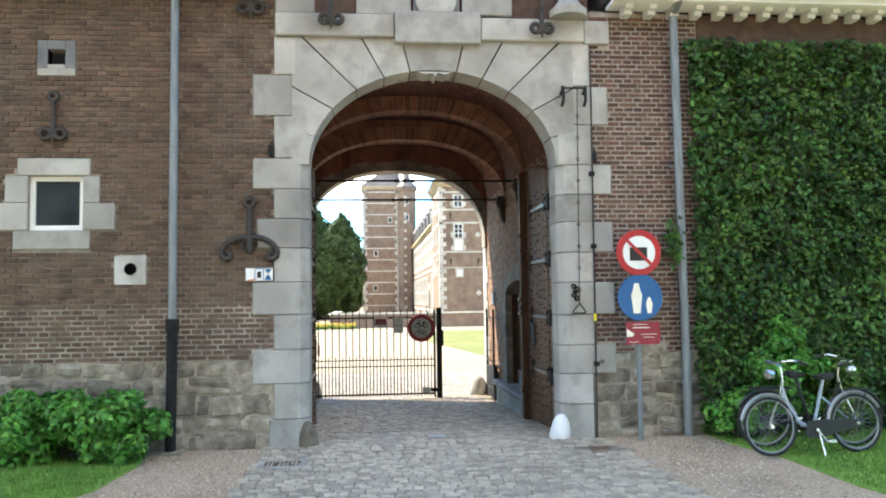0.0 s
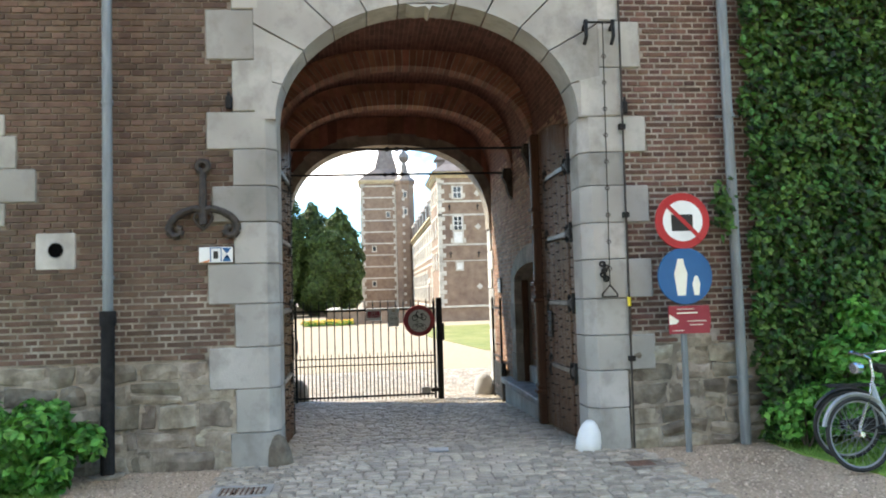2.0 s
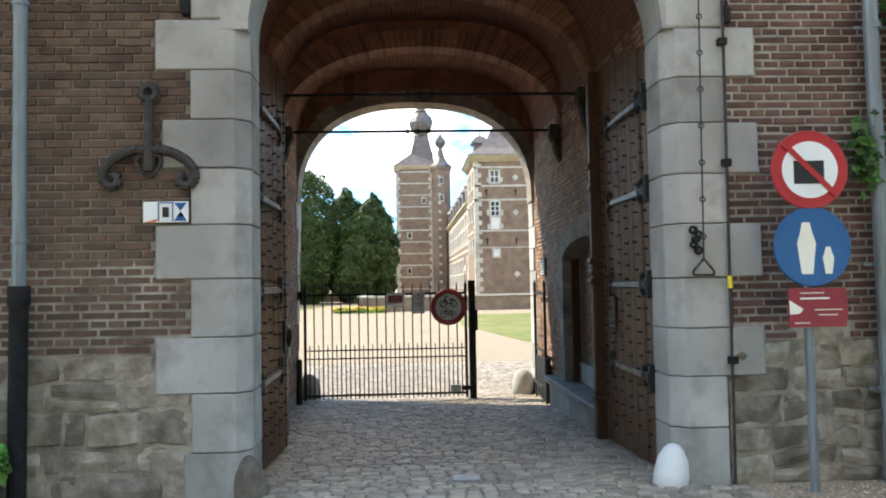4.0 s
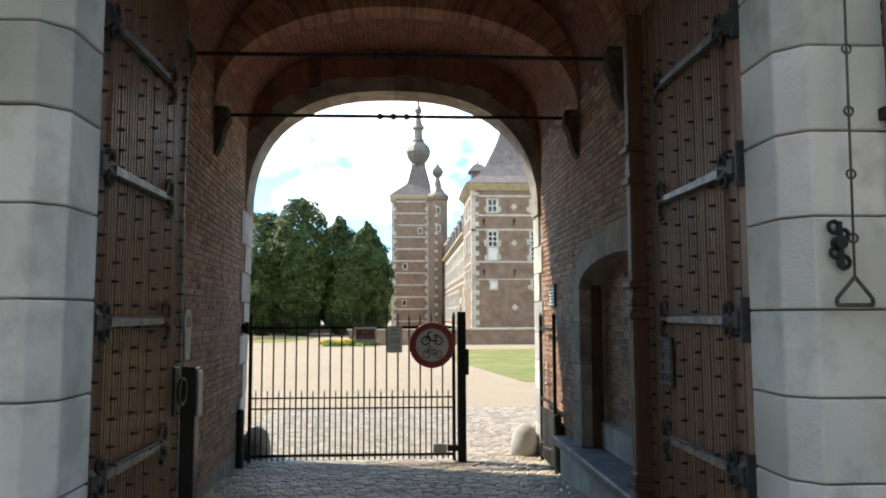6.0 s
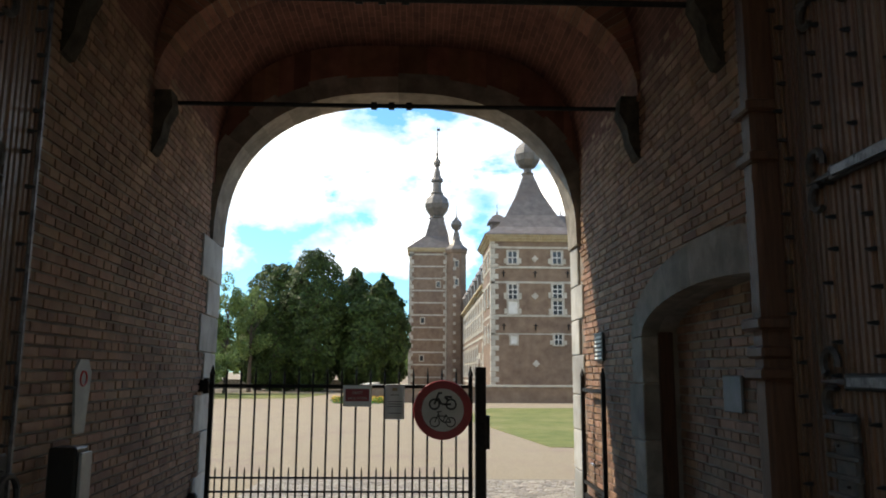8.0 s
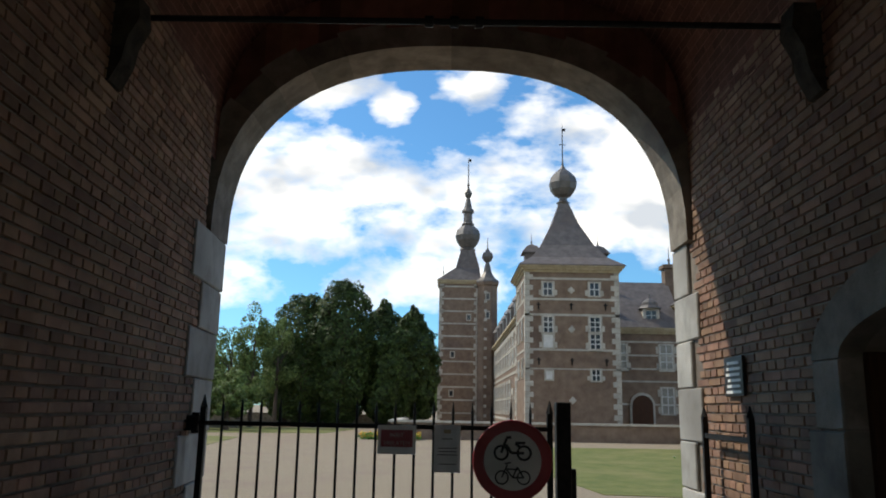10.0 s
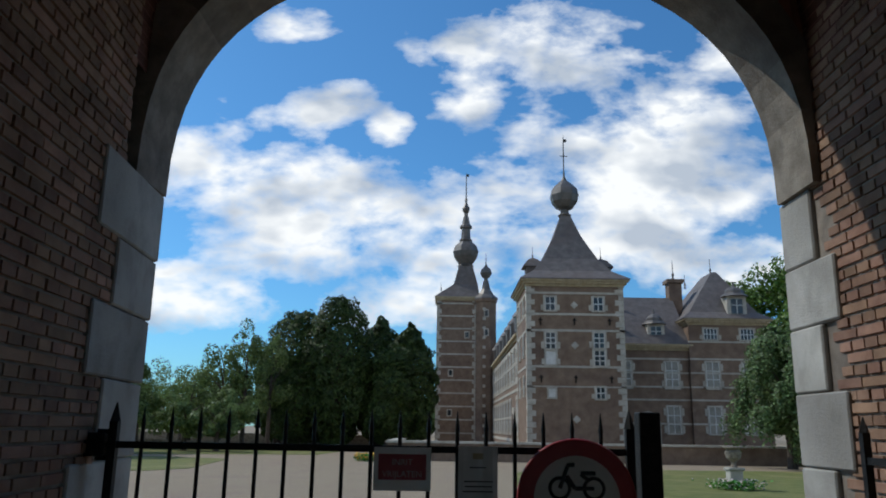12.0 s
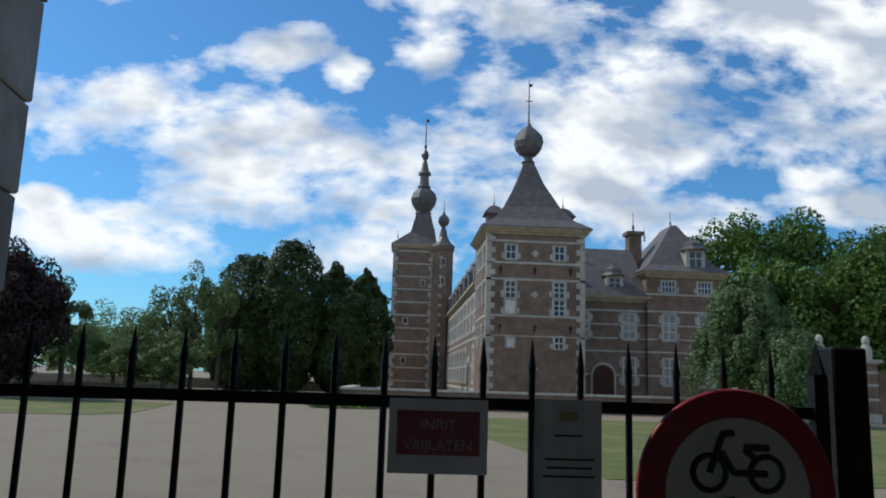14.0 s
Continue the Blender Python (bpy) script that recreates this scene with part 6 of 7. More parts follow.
def west_window():
    th = thing("window_1", "small white casement window in a toothed stone surround", "window", kind="structure")
    for x0, x1, z0, z1 in ((-4.56, -3.65, 3.57, 3.80), (-4.71, -4.42, 3.22, 3.57), (-3.74, -3.53, 3.22, 3.57), (-4.9, -4.42, 2.86, 3.22), (-3.74, -3.33, 2.86, 3.22), (-4.6, -3.64, 2.61, 2.86)):
        bm = B()
        box(bm, x0 + .003, x1 - .003, -.015, .15, z0 + .003, z1 - .003, .01)
        part("stone", bm, STONE, th)
    bm = B()
    for a, b, c, d in ((-4.42, -4.36, 2.86, 3.57), (-3.80, -3.74, 2.86, 3.57), (-4.36, -3.80, 3.51, 3.57), (-4.36, -3.80, 2.86, 2.93)):
        box(bm, a, b, .06, .13, c, d)
    part("window_frame", bm, WHITE, th)
    bm = B()
    box(bm, -4.36, -3.80, .1, .11, 2.93, 3.51)
    part("pane", bm, GLASS, th)
    th = thing("window_2", "tiny square window in a dark stone surround", "window", kind="structure")
    for a, b, c, d, mt in ((-4.34, -4.21, 4.99, 5.36, BLUESTONE), (-3.99, -3.86, 4.99, 5.36, BLUESTONE), (-4.21, -3.99, 5.24, 5.36, BLUESTONE), (-4.34, -3.86, 4.89, 4.99, STONE), (-4.21, -3.99, 4.99, 5.04, STONE)):
        bm = B()
        box(bm, a, b, -.012, .15, c, d, .006)
        part("stone", bm, mt, th)
    bm = B()
    box(bm, -4.21, -3.99, .16, .18, 5.04, 5.24)
    part("pane", bm, GLASS, th)
    th = thing("loophole_stone", "square pale stone with a round black hole", "loophole", kind="structure")
    bm = B()
    box(bm, -3.335, -2.935, -.012, .15, 2.145, 2.535, .008)
    blk = part("stone", bm, STONE, th)
    # black disc on the stone's face, painted as the shaded depth of a hole
    bm = B()
    lathe(bm, [(.082, 0), (.075, .004)], 20, pose(-3.13, -.012, 2.35, 90))
    part("hole", bm, HOLE, blk)
    bm = B()
    ring(bm, (-3.13, -.014, 2.35), Matrix(), .082, .007, 24, 5)
    part("hole_edge", bm, STONE, blk)


west_window()


def anchor(x, z, s, kind, label):
    th = thing("wall_anchor", label, "wall anchor", "wall anchors")
    y = -.055
    M = Matrix.Translation((x, y, z))
    bm = B()
    if kind == "scroll":
        tube(bm, M @ Vector((0, 0, -.05 * s)), M @ Vector((0, 0, .6 * s)), .05 * s, .036 * s, 8)
        ring(bm, (0, 0, .63 * s), M, .06 * s, .036 * s, 14, 6)
        part("stem", bm, RUST, th)
        for q in (-1, 1):
            bm = B()
            pts = [(0, .12), (.1, .14), (.22, .1), (.32, .04), (.38, -.04), (.39, -.12), (.34, -.18), (.27, -.17), (.25, -.11), (.3, -.08)]
            path_tube(bm, [M @ Vector((q * a * s, 0, b * s)) for a, b in pts], .042 * s, 8)
            part("arm", bm, RUST, th)
        bm = B()
        for q in (-1, 1):
            path_tube(bm, [M @ Vector((q * a * s, 0, b * s)) for a, b in ((0, -.1), (.07, -.04), (.11, .03), (.08, .09), (.02, .07))], .016 * s, 6)
        part("heart", bm, RUST, th)
    else:
        tube(bm, M @ Vector((0, 0, 0)), M @ Vector((0, 0, .6 * s)), .045 * s, .036 * s, 8)
        tube(bm, M @ Vector((0, 0, -.12 * s)), M @ Vector((0, 0, 0)), .004 * s, .04 * s, 6)
        ring(bm, (0, 0, .64 * s), M, .06 * s, .04 * s, 12, 6)
        part("stem", bm, RUST, th)
        for q in (-1, 1):
            bm = B()
            ring(bm, (q * .11 * s, 0, .06 * s), M, .075 * s, .04 * s, 14, 6)
            part("curl", bm, RUST, th)
    return th


anchor(-1.61, 2.63, .92, "scroll", "large black wrought-iron wall anchor with two scrolled arms")
anchor(-4.11, 4.06, .85, "fleur", "black wrought-iron fleur wall anchor on brick")
anchor(-1.6, 5.78, .9, "fleur", "black wrought-iron fleur wall anchor on brick")
for x, z in ((-.53, 5.62), (2.34, 5.55)):
    a = anchor(x, z, .8, "fleur", "black wrought-iron fleur wall anchor on the portal")
    a.location.y = -.11


def bell_pull():
    th = thing("bell_pull", "iron bell-pull chain with bracket and ring handle", "bell pull")
    bm = B()
    tube(bm, (2.6, -.12, 4.78), (2.95, -.12, 4.78), .014)
    for x in (2.62, 2.93):
        tube(bm, (x, -.03, 4.72), (x, -.16, 4.78), .022)
        path_tube(bm, [(x, -.14, 4.8), (x, -.15, 4.6), (x - .02, -.12, 4.52)], .022)
    part("bracket", bm, IRON, th)
    bm = B()
    tube(bm, (2.83, -.09, 4.78), (2.79, -.09, 1.82), .007, seg=6)
    for k in range(9):
        ring(bm, (2.826 - .0042 * k, -.09, 4.4 - k * .3), Matrix(), .022, .006, 10, 5)
    part("chain", bm, RUST, th)
    bm = B()
    path_tube(bm, [(2.79, -.09, 1.82), (2.70, -.09, 1.72), (2.70, -.09, 1.69), (2.87, -.09, 1.69), (2.87, -.09, 1.72), (2.79, -.09, 1.82)], .01)
    part("handle", bm, RUST, th)
    bm = B()
    for dx, dz, r in ((-.02, .075, .026), (.025, .04, .022), (-.02, -.045, .022), (.02, -.09, .028)):
        ring(bm, (2.74 + dx, -.06, 1.98 + dz), Matrix(), r, .011, 14, 6)
    tube(bm, (2.74, -.03, 1.98), (2.74, -.09, 1.98), .03)
    tube(bm, (2.745, -.06, 2.08), (2.745, -.07, 1.86), .014)
    part("scroll_ornament", bm, IRON, th)
    th = thing("lightning_rod", "thin dark conductor rod clipped to the portal", "conductor")
    bm = B()
    tube(bm, (3.03, -.075, 5.3), (3.0, -.06, .02), .012, seg=6)
    part("rod", bm, RUST, th)
    for z in (3.6, 2.6, 1.0):
        bm = B()
        box(bm, 2.98, 3.05, -.09, -.02, z - .03, z + .03, .005)
        part("clip", bm, IRON, th)
    bm = B()
    tube(bm, (3.01, -.062, 1.58), (3.01, -.062, 1.68), .021, seg=8)
    part("yellow_mark", bm, YELLOW, th)
    for x, z in ((-1.33, 3.9), (3.06, 3.82)):
        bm = B()
        box(bm, x - .03, x + .03, -.08, .0, z - .07, z + .07, .01)
        tube(bm, (x, -.06, z), (x, -.06, z + .12), .015)
        tagged(part("iron_pintle", bm, IRON), "small black iron pintle in the wall", "pintle", "pintles")


bell_pull()


def tricolour_plate():
    th = thing("monument_shield", "small enamel wall plate in white, blue and orange", "plate")
    bm = B()
    box(bm, -1.66, -1.31, -.045, -.03, 2.18, 2.345, .002)
    part("plate", bm, WHITE, th)
    bm = B()
    prism(bm, [(-1.655, 2.182), (-1.56, 2.182), (-1.545, 2.21)], -.048, -.0455)
    part("orange_corner", bm, surface("orange", (.6, .16, .03), (.66, .2, .04), 4, .4, 0), th)
    bm = B()
    box(bm, -1.545, -1.535, -.048, -.0455, 2.19, 2.34)
    box(bm, -1.535, -1.435, -.048, -.0455, 2.33, 2.34)
    box(bm, -1.435, -1.425, -.048, -.0455, 2.19, 2.34)
    part("frame_line", bm, BLUE, th)
    bm = B()
    box(bm, -1.51, -1.46, -.048, -.0455, 2.22, 2.3)
    part("emblem", bm, BLACK, th)
    bm = B()
    for tri in ([(-1.42, 2.335), (-1.32, 2.335), (-1.37, 2.27)], [(-1.42, 2.19), (-1.37, 2.26), (-1.32, 2.19)], [(-1.37, 2.265), (-1.40, 2.225), (-1.34, 2.225)]):
        prism(bm, tri, -.048, -.0455)
    part("blue_shapes", bm, BLUE, th)


tricolour_plate()


def sign_post():
    th = thing("sign_post", "grey steel post carrying two round signs and a maroon board", "sign post")
    x, y = 3.52, -.30
    bm = B()
    tube(bm, (x, y, -.1), (x, y, 2.78), .034, seg=12)
    part("pole", bm, ZINC, th)
    p = round_sign(th, x + .02, y - .07, 2.49, .3, RED, WHITE)
    bm = B()
    yy = y - .076
    prism(bm, [(x - .11, 2.38), (x + .13, 2.38), (x + .13, 2.56), (x - .11, 2.56)], yy - .002, yy + .001)
    part("dark_mark", bm, BLACK, p)
    bm = B()
    box(bm, -.29, .29, -.002, .001, -.022, .022, m=Matrix.Translation((x + .02, yy - .003, 2.49)) @ pose(0, 0, 0, 0, 45, 0))
    part("red_bar", bm, RED, p)
    p = round_sign(th, x + .02, y - .07, 1.89, .3, BLUE, None)

    for name, cx, z, h, w in (("tall_mark", x - .03, 1.68, .40, .10), ("short_mark", x + .14, 1.68, .21, .06)):
        bm = B()
        prism(bm, [(cx - w * .45, z), (cx + w * .45, z), (cx + w * .75, z + h * .6), (cx + w * .5, z + h * .78), (cx + w * .3, z + h), (cx - w * .3, z + h), (cx - w * .5, z + h * .78), (cx - w * .75, z + h * .6)], yy + .004, yy + .006)
        part(name, bm, CREAMSIGN, p)
    bm = B()
    V = [(x - .18, 1.27), (x + .27, 1.27), (x + .29, 1.42), (x + .27, 1.57), (x - .18, 1.57)]
    prism(bm, V, y - .06, y - .04)
    b = part("info_board", bm, MAROON, th, "maroon information board")
    bm = B()
    prism(bm, [(x - .178, 1.48), (x - .13, 1.45), (x - .07, 1.41), (x - .1, 1.375), (x - .178, 1.37)], y - .063, y - .0605)
    part("cream_patch", bm, CREAMSIGN, b)
    for k, (a, c) in enumerate(((-.09, .1), (-.09, .14), (.02, .24), (.05, .2), (-.14, -.02))):
        bm = B()
        z = (1.53, 1.485, 1.40, 1.36, 1.30)[k]
        box(bm, x + a, x + c, y - .063, y - .0605, z, z + (.014 if k == 1 else .007))
        part("text_bar", bm, CREAMSIGN, b)


sign_post()


def drains():
    th = thing("drain_grate", "rusty iron drain grate in a concrete rim", "drain")
    bm = B()
    for a, b, c, d in ((-1.34, -.80, -1.30, -1.24), (-1.34, -.80, -.94, -.88), (-1.34, -1.28, -1.24, -.94), (-.86, -.80, -1.24, -.94)):
        box(bm, a, b, c, d, -.02, .028, .004)
    part("rim", bm, STONE, th)
    # black slab painted as the darkness below the slats
    bm = B()
    box(bm, -1.28, -.86, -1.24, -.94, -.02, .008)
    part("pit", bm, HOLE, th)
    for k in range(9):
        bm = B()
        box(bm, -1.266 + k * .046, -1.252 + k * .046, -1.23, -.95, .008, .026, .003)
        part("slat", bm, surface("rusty iron", (.10, .05, .03), (.18, .09, .055), 20, .8, .5) if k == 0 else bpy.data.materials["rusty iron"], th)
    th = thing("drain_cover", "dark drain cover in a triangular concrete rim", "drain")
    bm = B()
    p = [(2.5, -.70), (2.95, -.66), (3.08, -.95), (2.66, -1.02)]
    lo = [bm.verts.new((x, y, -.02)) for x, y in p]
    hi = [bm.verts.new((x, y, .026)) for x, y in p]
    bm.faces.new(hi)
    for i in range(4):
        bm.faces.new((lo[i], lo[(i + 1) % 4], hi[(i + 1) % 4], hi[i]))
    part("rim", bm, STONE_OLD, th)
    bm = B()
    box(bm, 2.66, 2.92, -.92, -.72, .02, .032, .004)
    part("cover", bm, bpy.data.materials["rusty iron"], th)
    bm = B()
    box(bm, .76, .98, .3, .48, .005, .024, .004)
    tagged(part("floor_plate", bm, GREY), "small pale metal plate set in the cobbles", "cover plate")


drains()


# ---- planting ----
def ivy():
    rng = random.Random(55)
    P, N = [], []
    while len(P) < 44000:
        x, z = rng.uniform(4.3, 9.5), rng.uniform(.05, 5.62)
        n = noise.noise(Vector((x * 1.3, z * 1.3, 0)))
        edge = 4.42 + .12 * noise.noise(Vector((0, z * 2.5, 3)))
        topz = 5.47 + .1 * noise.noise(Vector((x * 2, 0, 7)))
        if x < edge or z > topz:
            continue
        m2 = noise.noise(Vector((x * 5.5, z * 5.5, 4)))
        P.append((x, -.03 - max(0, n) * .12 - max(0, m2 + .2) * .1 - rng.random() * .17, z))
        N.append((rng.gauss(0, .25), -1, .5 + .6 * n + .6 * m2))
    for _ in range(160):
        a = rng.gauss(0, 1)
        P.append((4.12 + rng.gauss(0, .06), -.12 - rng.random() * .1, 2.62 + rng.gauss(0, .13)))
        N.append((0, -1, .3))
    V, F = leaves(P, N, .078, rng)
    th = thing("ivy", "dense dark green ivy covering the wall", "ivy", kind="stuff")
    data_part("ivy_leaves", V, F, IVY, th)


ivy()


def bush(name, label, centre, radii, n, size, seed, mat, flowers=0):
    rng = random.Random(seed)
    th = thing(name, label, "shrub")
    bm = B()
    for _ in range(8):
        a = rng.uniform(0, 6.3)
        tube(bm, (centre[0], centre[1], -.03), (centre[0] + math.cos(a) * radii[0] * .6, centre[1] + math.sin(a) * radii[1] * .6, centre[2] + radii[2] * .4), .014, .005, 5)
    part("stems", bm, BARK, th)
    P, N = blob_points(rng, centre, radii, n, 34, -.8, .45, (.2, .42), (.4, .85))
    Q = [(p, q) for p, q in zip(P, N) if p.z > .02 and p.y < -.03]
    V, F = leaves([p for p, _ in Q], [Vector(q) + Vector((0, 0, .5)) for _, q in Q], size, rng)
    data_part("foliage", V, F, mat, th)
    if flowers:
        V, F = [], []
        for p, q in rng.sample(Q, flowers):
            v, f = leaves([p + q * .03] * 5, [q] * 5, .03, rng)
            k = len(V)
            V += v
            F += [tuple(k + i for i in t) for t in f]
        data_part("flowers", V, F, surface("violet flower", (.12, .1, .4), (.18, .14, .5), 5, .6, 0), th)


for k in range(6):
    bush("hedge_plant", "bushy bright green perennial against the gatehouse wall", (-3.3 - k * .85, -.55 + .05 * (k % 2), .40 - .02 * k), (.8, .55, .52), 8500, .085, 200 + k, SHRUB, 4 if k == 0 else 0)
bush("garden_shrub", "light green leafy shrub at the ivy wall", (4.8, -.42, .34), (.42, .32, .4), 2600, .075, 301, SHRUB)
bush("garden_shrub", "light green leafy shrub at the ivy wall", (5.5, -.45, .78), (.62, .38, .82), 6500, .085, 302, SHRUB)
bush("garden_shrub", "light green leafy shrub at the ivy wall", (6.2, -.4, .55), (.55, .34, .58), 3200, .085, 303, FRESH)


# ---- bicycles ----
def bicycle(label, m, frame_mat, seed):
    th = thing("bicycle", label, "bicycle", "parked bicycles")
    R, wb = .345, 1.12

    def wheel(x):
        bm = B()
        ring(bm, (x, 0, R), Matrix(), R - .02, .02, 40, 7)
        w = part("wheel", bm, RUBBER, th, smooth=True)
        bm = B()
        ring(bm, (x, 0, R), Matrix(), R - .046, .011, 40, 5)
        part("rim", bm, GREY, w)
        bm = B()
        for k in range(20):
            a = k * math.pi / 10
            tube(bm, (x, .02 * (-1) ** k, R), (x + (R - .05) * math.cos(a), 0, R + (R - .05) * math.sin(a)), .0017, seg=4, caps=False)
        part("spokes", bm, GREY, w)
        bm = B()
        tube(bm, (x, -.05, R), (x, .05, R), .024, seg=10)
        part("hub", bm, CHROME, w)
        bm = B()
        ring(bm, (x, 0, R), Matrix(), R + .018, .022, 24, 5, .5 if x > .5 else .35, 3.2 if x > .5 else 2.9)
        part("mudguard", bm, frame_mat if seed else GREY, th)
    wheel(0.0)
    wheel(wb)
    bm = B()
    path_tube(bm, [(0, 0, R), (.02, 0, .42), (.17, 0, .72), (.21, 0, .86)], .016, 8)
    part("fork", bm, CHROME, th)
    bm = B()
    path_tube(bm, [(.19, 0, .8), (.26, 0, .56), (.38, 0, .38), (.55, 0, .29)], .021, 9)
    path_tube(bm, [(.18, 0, .72), (.28, 0, .47), (.42, 0, .33)], .016, 8)
    path_tube(bm, [(.55, 0, .29), (.74, 0, .86)], .019, 9)
    path_tube(bm, [(.55, 0, .29), (wb, .05, R)], .012, 7)
    path_tube(bm, [(.68, 0, .68), (wb, .05, R)], .010, 7)
    part("frame", bm, frame_mat, th)
    bm = B()
    path_tube(bm, [(.21, 0, .86), (.20, 0, 1.03), (.12, 0, 1.07)], .012, 8)
    path_tube(bm, [(.34, -.28, 1.06), (.2, -.27, 1.10), (.12, -.17, 1.09), (.12, 0, 1.07), (.12, .17, 1.09), (.2, .27, 1.10), (.34, .28, 1.06)], .012, 8)
    hb = part("handlebar", bm, CHROME, th)
    for s in (-1, 1):
        bm = B()
        tube(bm, (.24, .277 * s, 1.09), (.37, .282 * s, 1.05), .018, seg=8)
        part("grip", bm, RUBBER, hb)
    bm = B()
    lathe(bm, [(.01, -.05), (.05, -.03), (.06, .03), (.05, .05)], 12, pose(.06, 0, .95, 0, -90))
    part("headlight", bm, CHROME, th)
    bm = B()
    prism(bm, [(.60, .90), (.66, .925), (.86, .95), (.88, .92), (.84, .86), (.72, .86)], -.07, .07)
    bmesh.ops.bevel(bm, geom=list(bm.edges), offset=.025, segments=2, affect="EDGES")
    part("saddle", bm, RUBBER, th)
    bm = B()
    path_tube(bm, [(.8, 0, .74), (1.32, 0, .74)], .008)
    for s in (-.06, .06):
        path_tube(bm, [(.8, s, .74), (1.34, s, .74)], .007)
        path_tube(bm, [(1.26, s, .74), (wb, s * .8, R)], .006)
    part("luggage_rack", bm, BLACK, th)
    bm = B()
    V = [(.42, .24), (.46, .19), (.62, .19), (1.0, .28), (1.16, .30), (1.18, .38), (1.02, .40), (.62, .40), (.46, .39)]
    prism(bm, V, -.05, -.03)
    bmesh.ops.bevel(bm, geom=list(bm.edges), offset=.006, segments=1, affect="EDGES")
    part("chain_case", bm, BLACK, th)
    bm = B()
    tube(bm, (.55, -.09, .29), (.55, .09, .29), .022)
    path_tube(bm, [(.55, -.08, .29), (.66, -.08, .17)], .01)
    path_tube(bm, [(.55, .08, .29), (.44, .08, .41)], .01)
    box(bm, .62, .72, -.17, -.08, .15, .18)
    box(bm, .38, .48, .08, .17, .4, .43)
    part("cranks", bm, CHROME, th)
    bm = B()
    path_tube(bm, [(.6, -.04, .27), (.57, -.16, .0)], .009)
    part("kickstand", bm, CHROME, th)
    th.matrix_basis = m
    return th


bicycle("silver step-through city bicycle parked on the grass", pose(4.62, -1.62, .02, -5, 0, 4), SILVER, 0)
bicycle("black city bicycle parked head to tail beside another", pose(5.92, -1.18, .02, -5, 0, 176), BLACK, 1)


# ---- courtyard things ----
def urn(x, y, s, label):
    g = ground_z(y)
    th = thing("garden_urn", label, "urn", at=(x, y, g))
    bm = B()
    box(bm, -.32 * s, .32 * s, -.32 * s, .32 * s, 0, .14 * s, .02)
    box(bm, -.24 * s, .24 * s, -.24 * s, .24 * s, .14 * s, .7 * s, .02)
    box(bm, -.3 * s, .3 * s, -.3 * s, .3 * s, .7 * s, .8 * s, .02)
    part("pedestal", bm, STONE_FAR, th)
    bm = B()
    lathe(bm, [(.14 * s, .8 * s), (.08 * s, .9 * s), (.1 * s, 1.0 * s), (.26 * s, 1.15 * s), (.3 * s, 1.35 * s), (.24 * s, 1.45 * s), (.38 * s, 1.52 * s), (.36 * s, 1.56 * s)], 16)
    part("vase", bm, STONE_OLD, th)
    return th


urn(11.2, 32.5, 1.0, "weathered stone garden urn on a pedestal")
urn(24.7, 50.4, .75, "small stone garden urn by the gate pillars")


def flower_bed(x, y, r, seed):
    rng = random.Random(seed)
    g = ground_z(y)
    th = thing("flower_bed", "round bed of pale flowers round the urn", "flower bed")
    P = [Vector((x + rng.gauss(0, r * .5), y + rng.gauss(0, r * .5), g + .05 + rng.random() * .3)) for _ in range(900)]
    V, F = leaves(P, [(0, 0, 1)] * len(P), .12, rng)
    data_part("foliage", V, F, SHRUB, th)
    V, F = leaves([p + Vector((0, 0, .05)) for p in P[:350]], [(0, -.5, 1)] * 350, .08, rng)
    tagged(data_part("flowers", V, F, surface("pale pink flower", (.6, .45, .42), (.75, .65, .6), 5, .7, 0), th), kind="stuff")


flower_bed(11.2, 32.4, .8, 5)
rngb = random.Random(8)
bed = thing("flower_bed", "low bed of orange and yellow flowers by the moat wall", "flower bed")
Pb = [Vector((rngb.uniform(-5.2, -1.2), rngb.uniform(51.5, 53.6), -.4 + rngb.random() * .35)) for _ in range(1500)]
Vb, Fb = leaves(Pb, [(0, 0, 1)] * 1500, .16, rngb)
data_part("foliage", Vb, Fb, SHRUB, bed)
Vb, Fb = leaves([p + Vector((0, 0, .08)) for p in Pb[:600]], [(0, -.6, 1)] * 600, .13, rngb)
tagged(data_part("flowers", Vb, Fb, surface("orange flower", (.6, .25, .03), (.7, .45, .05), 5, .7, 0), bed), kind="stuff")


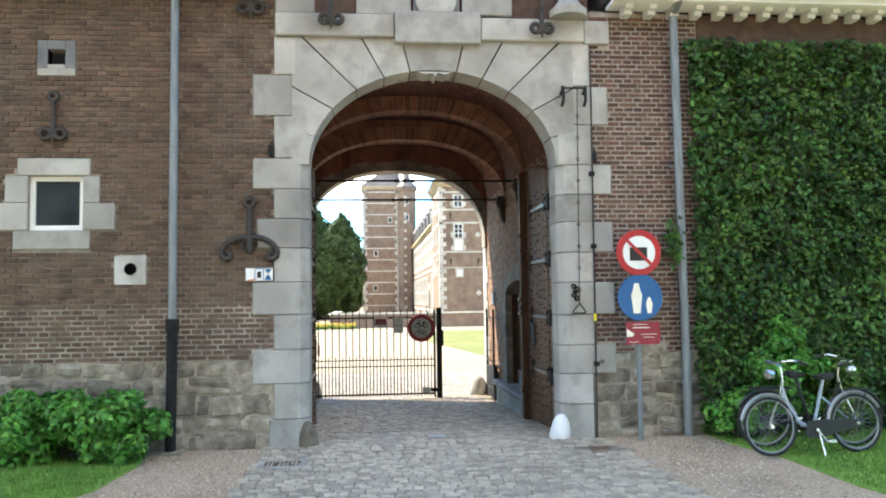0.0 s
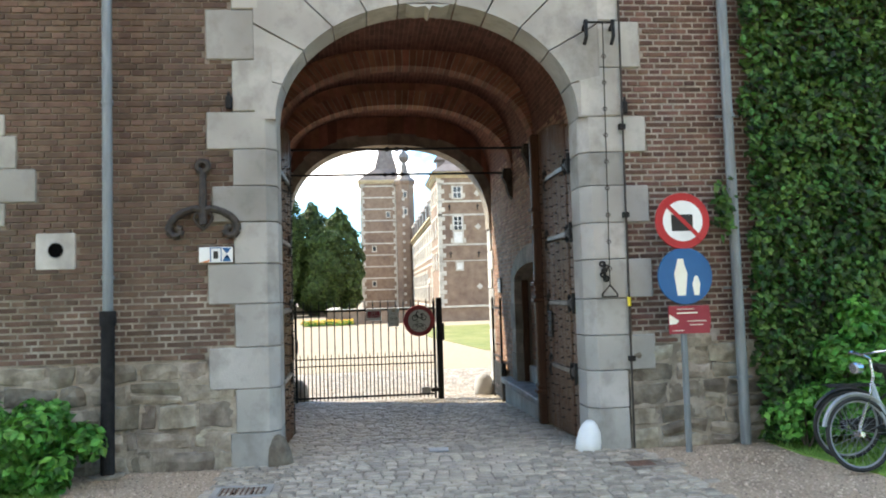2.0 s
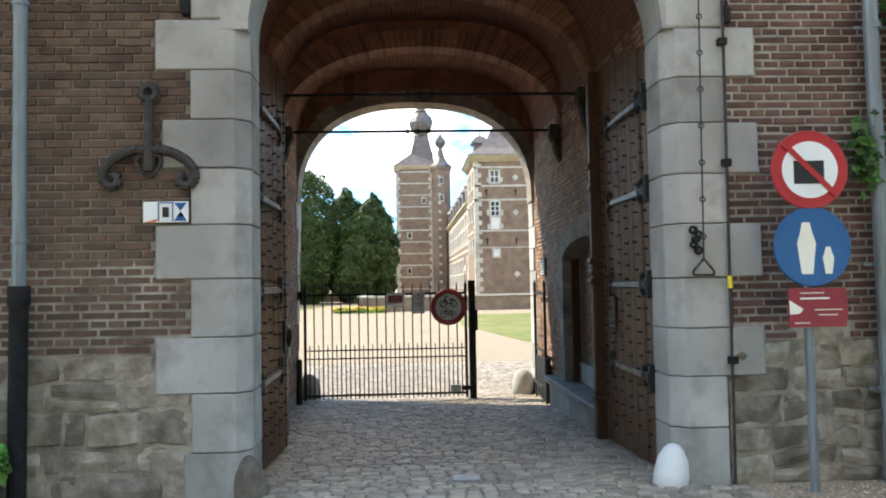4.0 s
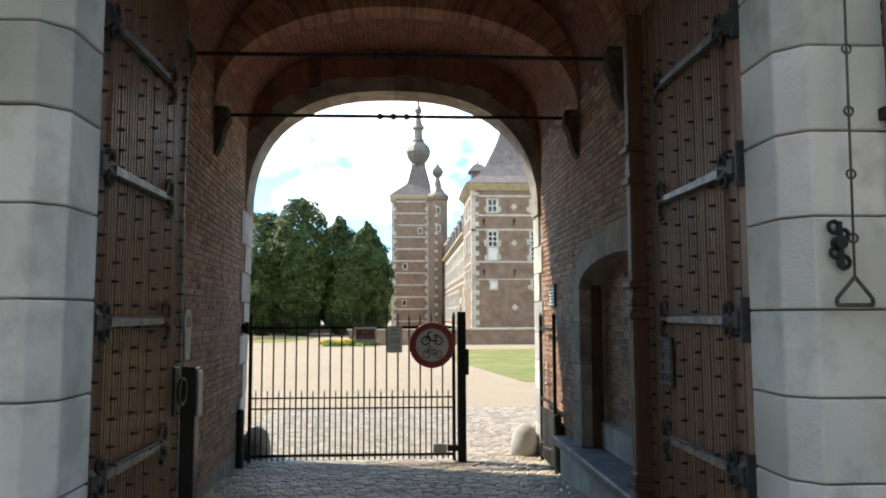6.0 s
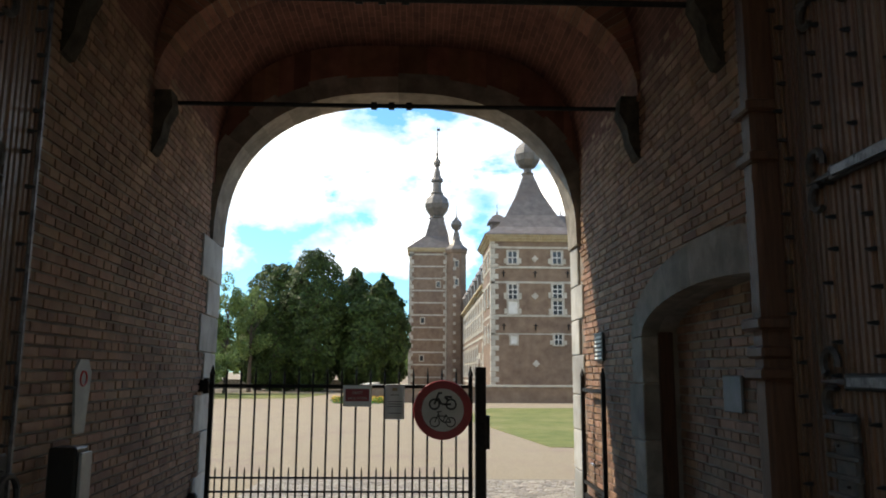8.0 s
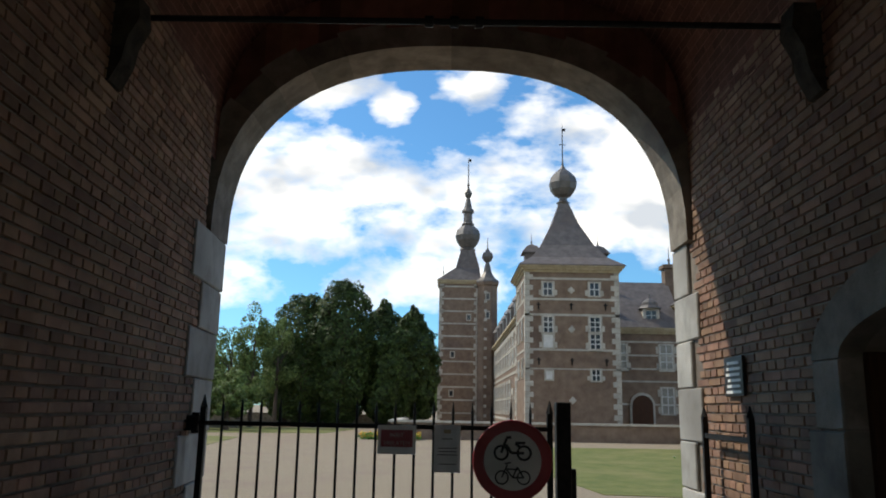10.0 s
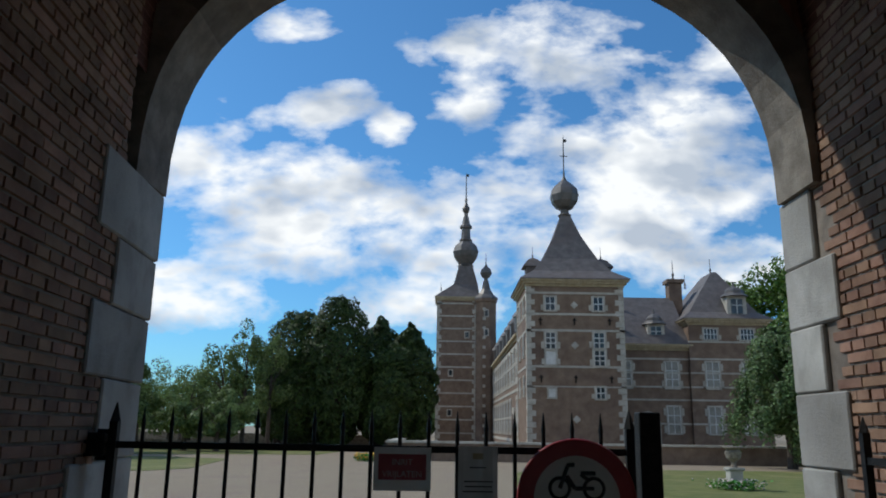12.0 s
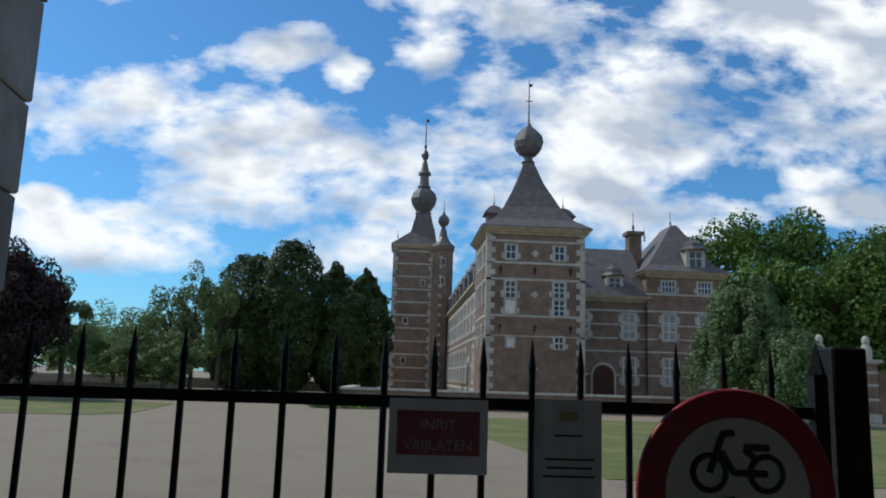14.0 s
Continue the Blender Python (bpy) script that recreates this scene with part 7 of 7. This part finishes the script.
def pillar(x, y, label):
    g = ground_z(y)
    th = thing("gate_pillar", label, "pillar", "garden gate pillars", at=(x, y, g))
    bm = B()
    box(bm, -.5, .5, -.5, .5, 0, .6, .03)
    part("plinth", bm, STONE_FAR, th)
    bm = B()
    box(bm, -.42, .42, -.42, .42, .6, 3.7)
    part("shaft", bm, BRICK_FAR, th)
    for z in (1.4, 2.3, 3.1):
        bm = B()
        box(bm, -.44, .44, -.44, .44, z, z + .16)
        part("stone_band", bm, STONE_FAR, th)
    bm = B()
    box(bm, -.5, .5, -.5, .5, 3.7, 3.8)
    box(bm, -.65, .65, -.65, .65, 3.8, 4.0)
    part("capital", bm, STONE_FAR, th)
    bm = B()
    lathe(bm, [(.3, 4.0), (.36, 4.3), (.34, 4.6), (.28, 4.8), (.2, 4.95), (.24, 5.15), (.22, 5.35), (.1, 5.5)], 10)
    part("finial", bm, STONE_FAR, th, "weathered stone heraldic finial")
    return th


pillar(27.1, 52.6, "brick gate pillar with stone bands, overgrown with vine")
pillar(30.2, 52.6, "brick gate pillar with stone bands and finial")
bm = B()
box(bm, 30.8, 50, 52.4, 52.9, -.5, 2.6)
box(bm, 30.7, 50, 52.3, 53.0, 2.6, 2.8)
tagged(part("garden_wall", bm, BRICK_FAR), "brick garden wall beside the pillars", "wall", kind="structure")
rngv = random.Random(4)
Pv = [Vector((26.65 + rngv.gauss(0, .25), 52.0 + rngv.random() * .2, -.3 + rngv.random() ** 1.2 * 3.0)) for _ in range(1400)]
Vv, Fv = leaves(Pv, [(-.3, -1, .3)] * 1400, .16, rngv)
vine = thing("vine", "yellow-green vine climbing the gate pillar", "vine", kind="stuff")
data_part("vine_leaves", Vv, Fv, FRESH, vine)

# trees that face the gatehouse across the road
for i, (x, y) in enumerate(((-26, -25), (-16, -27), (-6, -26), (4, -27), (14, -26), (24, -25))):
    tree("tall green roadside tree facing the gatehouse", x, y, 21, (7, 5.5, 10.2), 1.0, LIME, 3200, 400 + i, .5, 22, -1)


def pebbles():
    rng = random.Random(91)
    V, F = [], []
    for _ in range(9000):
        if rng.random() < .55:
            x, y = rng.uniform(-2.9, -1.42), rng.uniform(-4.5, -.02)
        else:
            x, y = rng.uniform(3.08, 4.7), rng.uniform(-4.5, -.02)
        s, i = rng.uniform(.006, .02), len(V)
        a = rng.uniform(0, 6.3)
        V += [(x + s * math.cos(a + k * 2.09), y + s * math.sin(a + k * 2.09), .0) for k in range(3)] + [(x, y, s * .7)]
        F += [(i, i + 1, i + 3), (i + 1, i + 2, i + 3), (i + 2, i, i + 3)]
    o = data_part("pebbles", V, F, surface("pebble", (.27, .195, .14), (.5, .39, .29), 40, .9, 0, vary=.5))
    tagged(o, "loose tan pebbles and litter on the gravel", "gravel", kind="stuff")


pebbles()
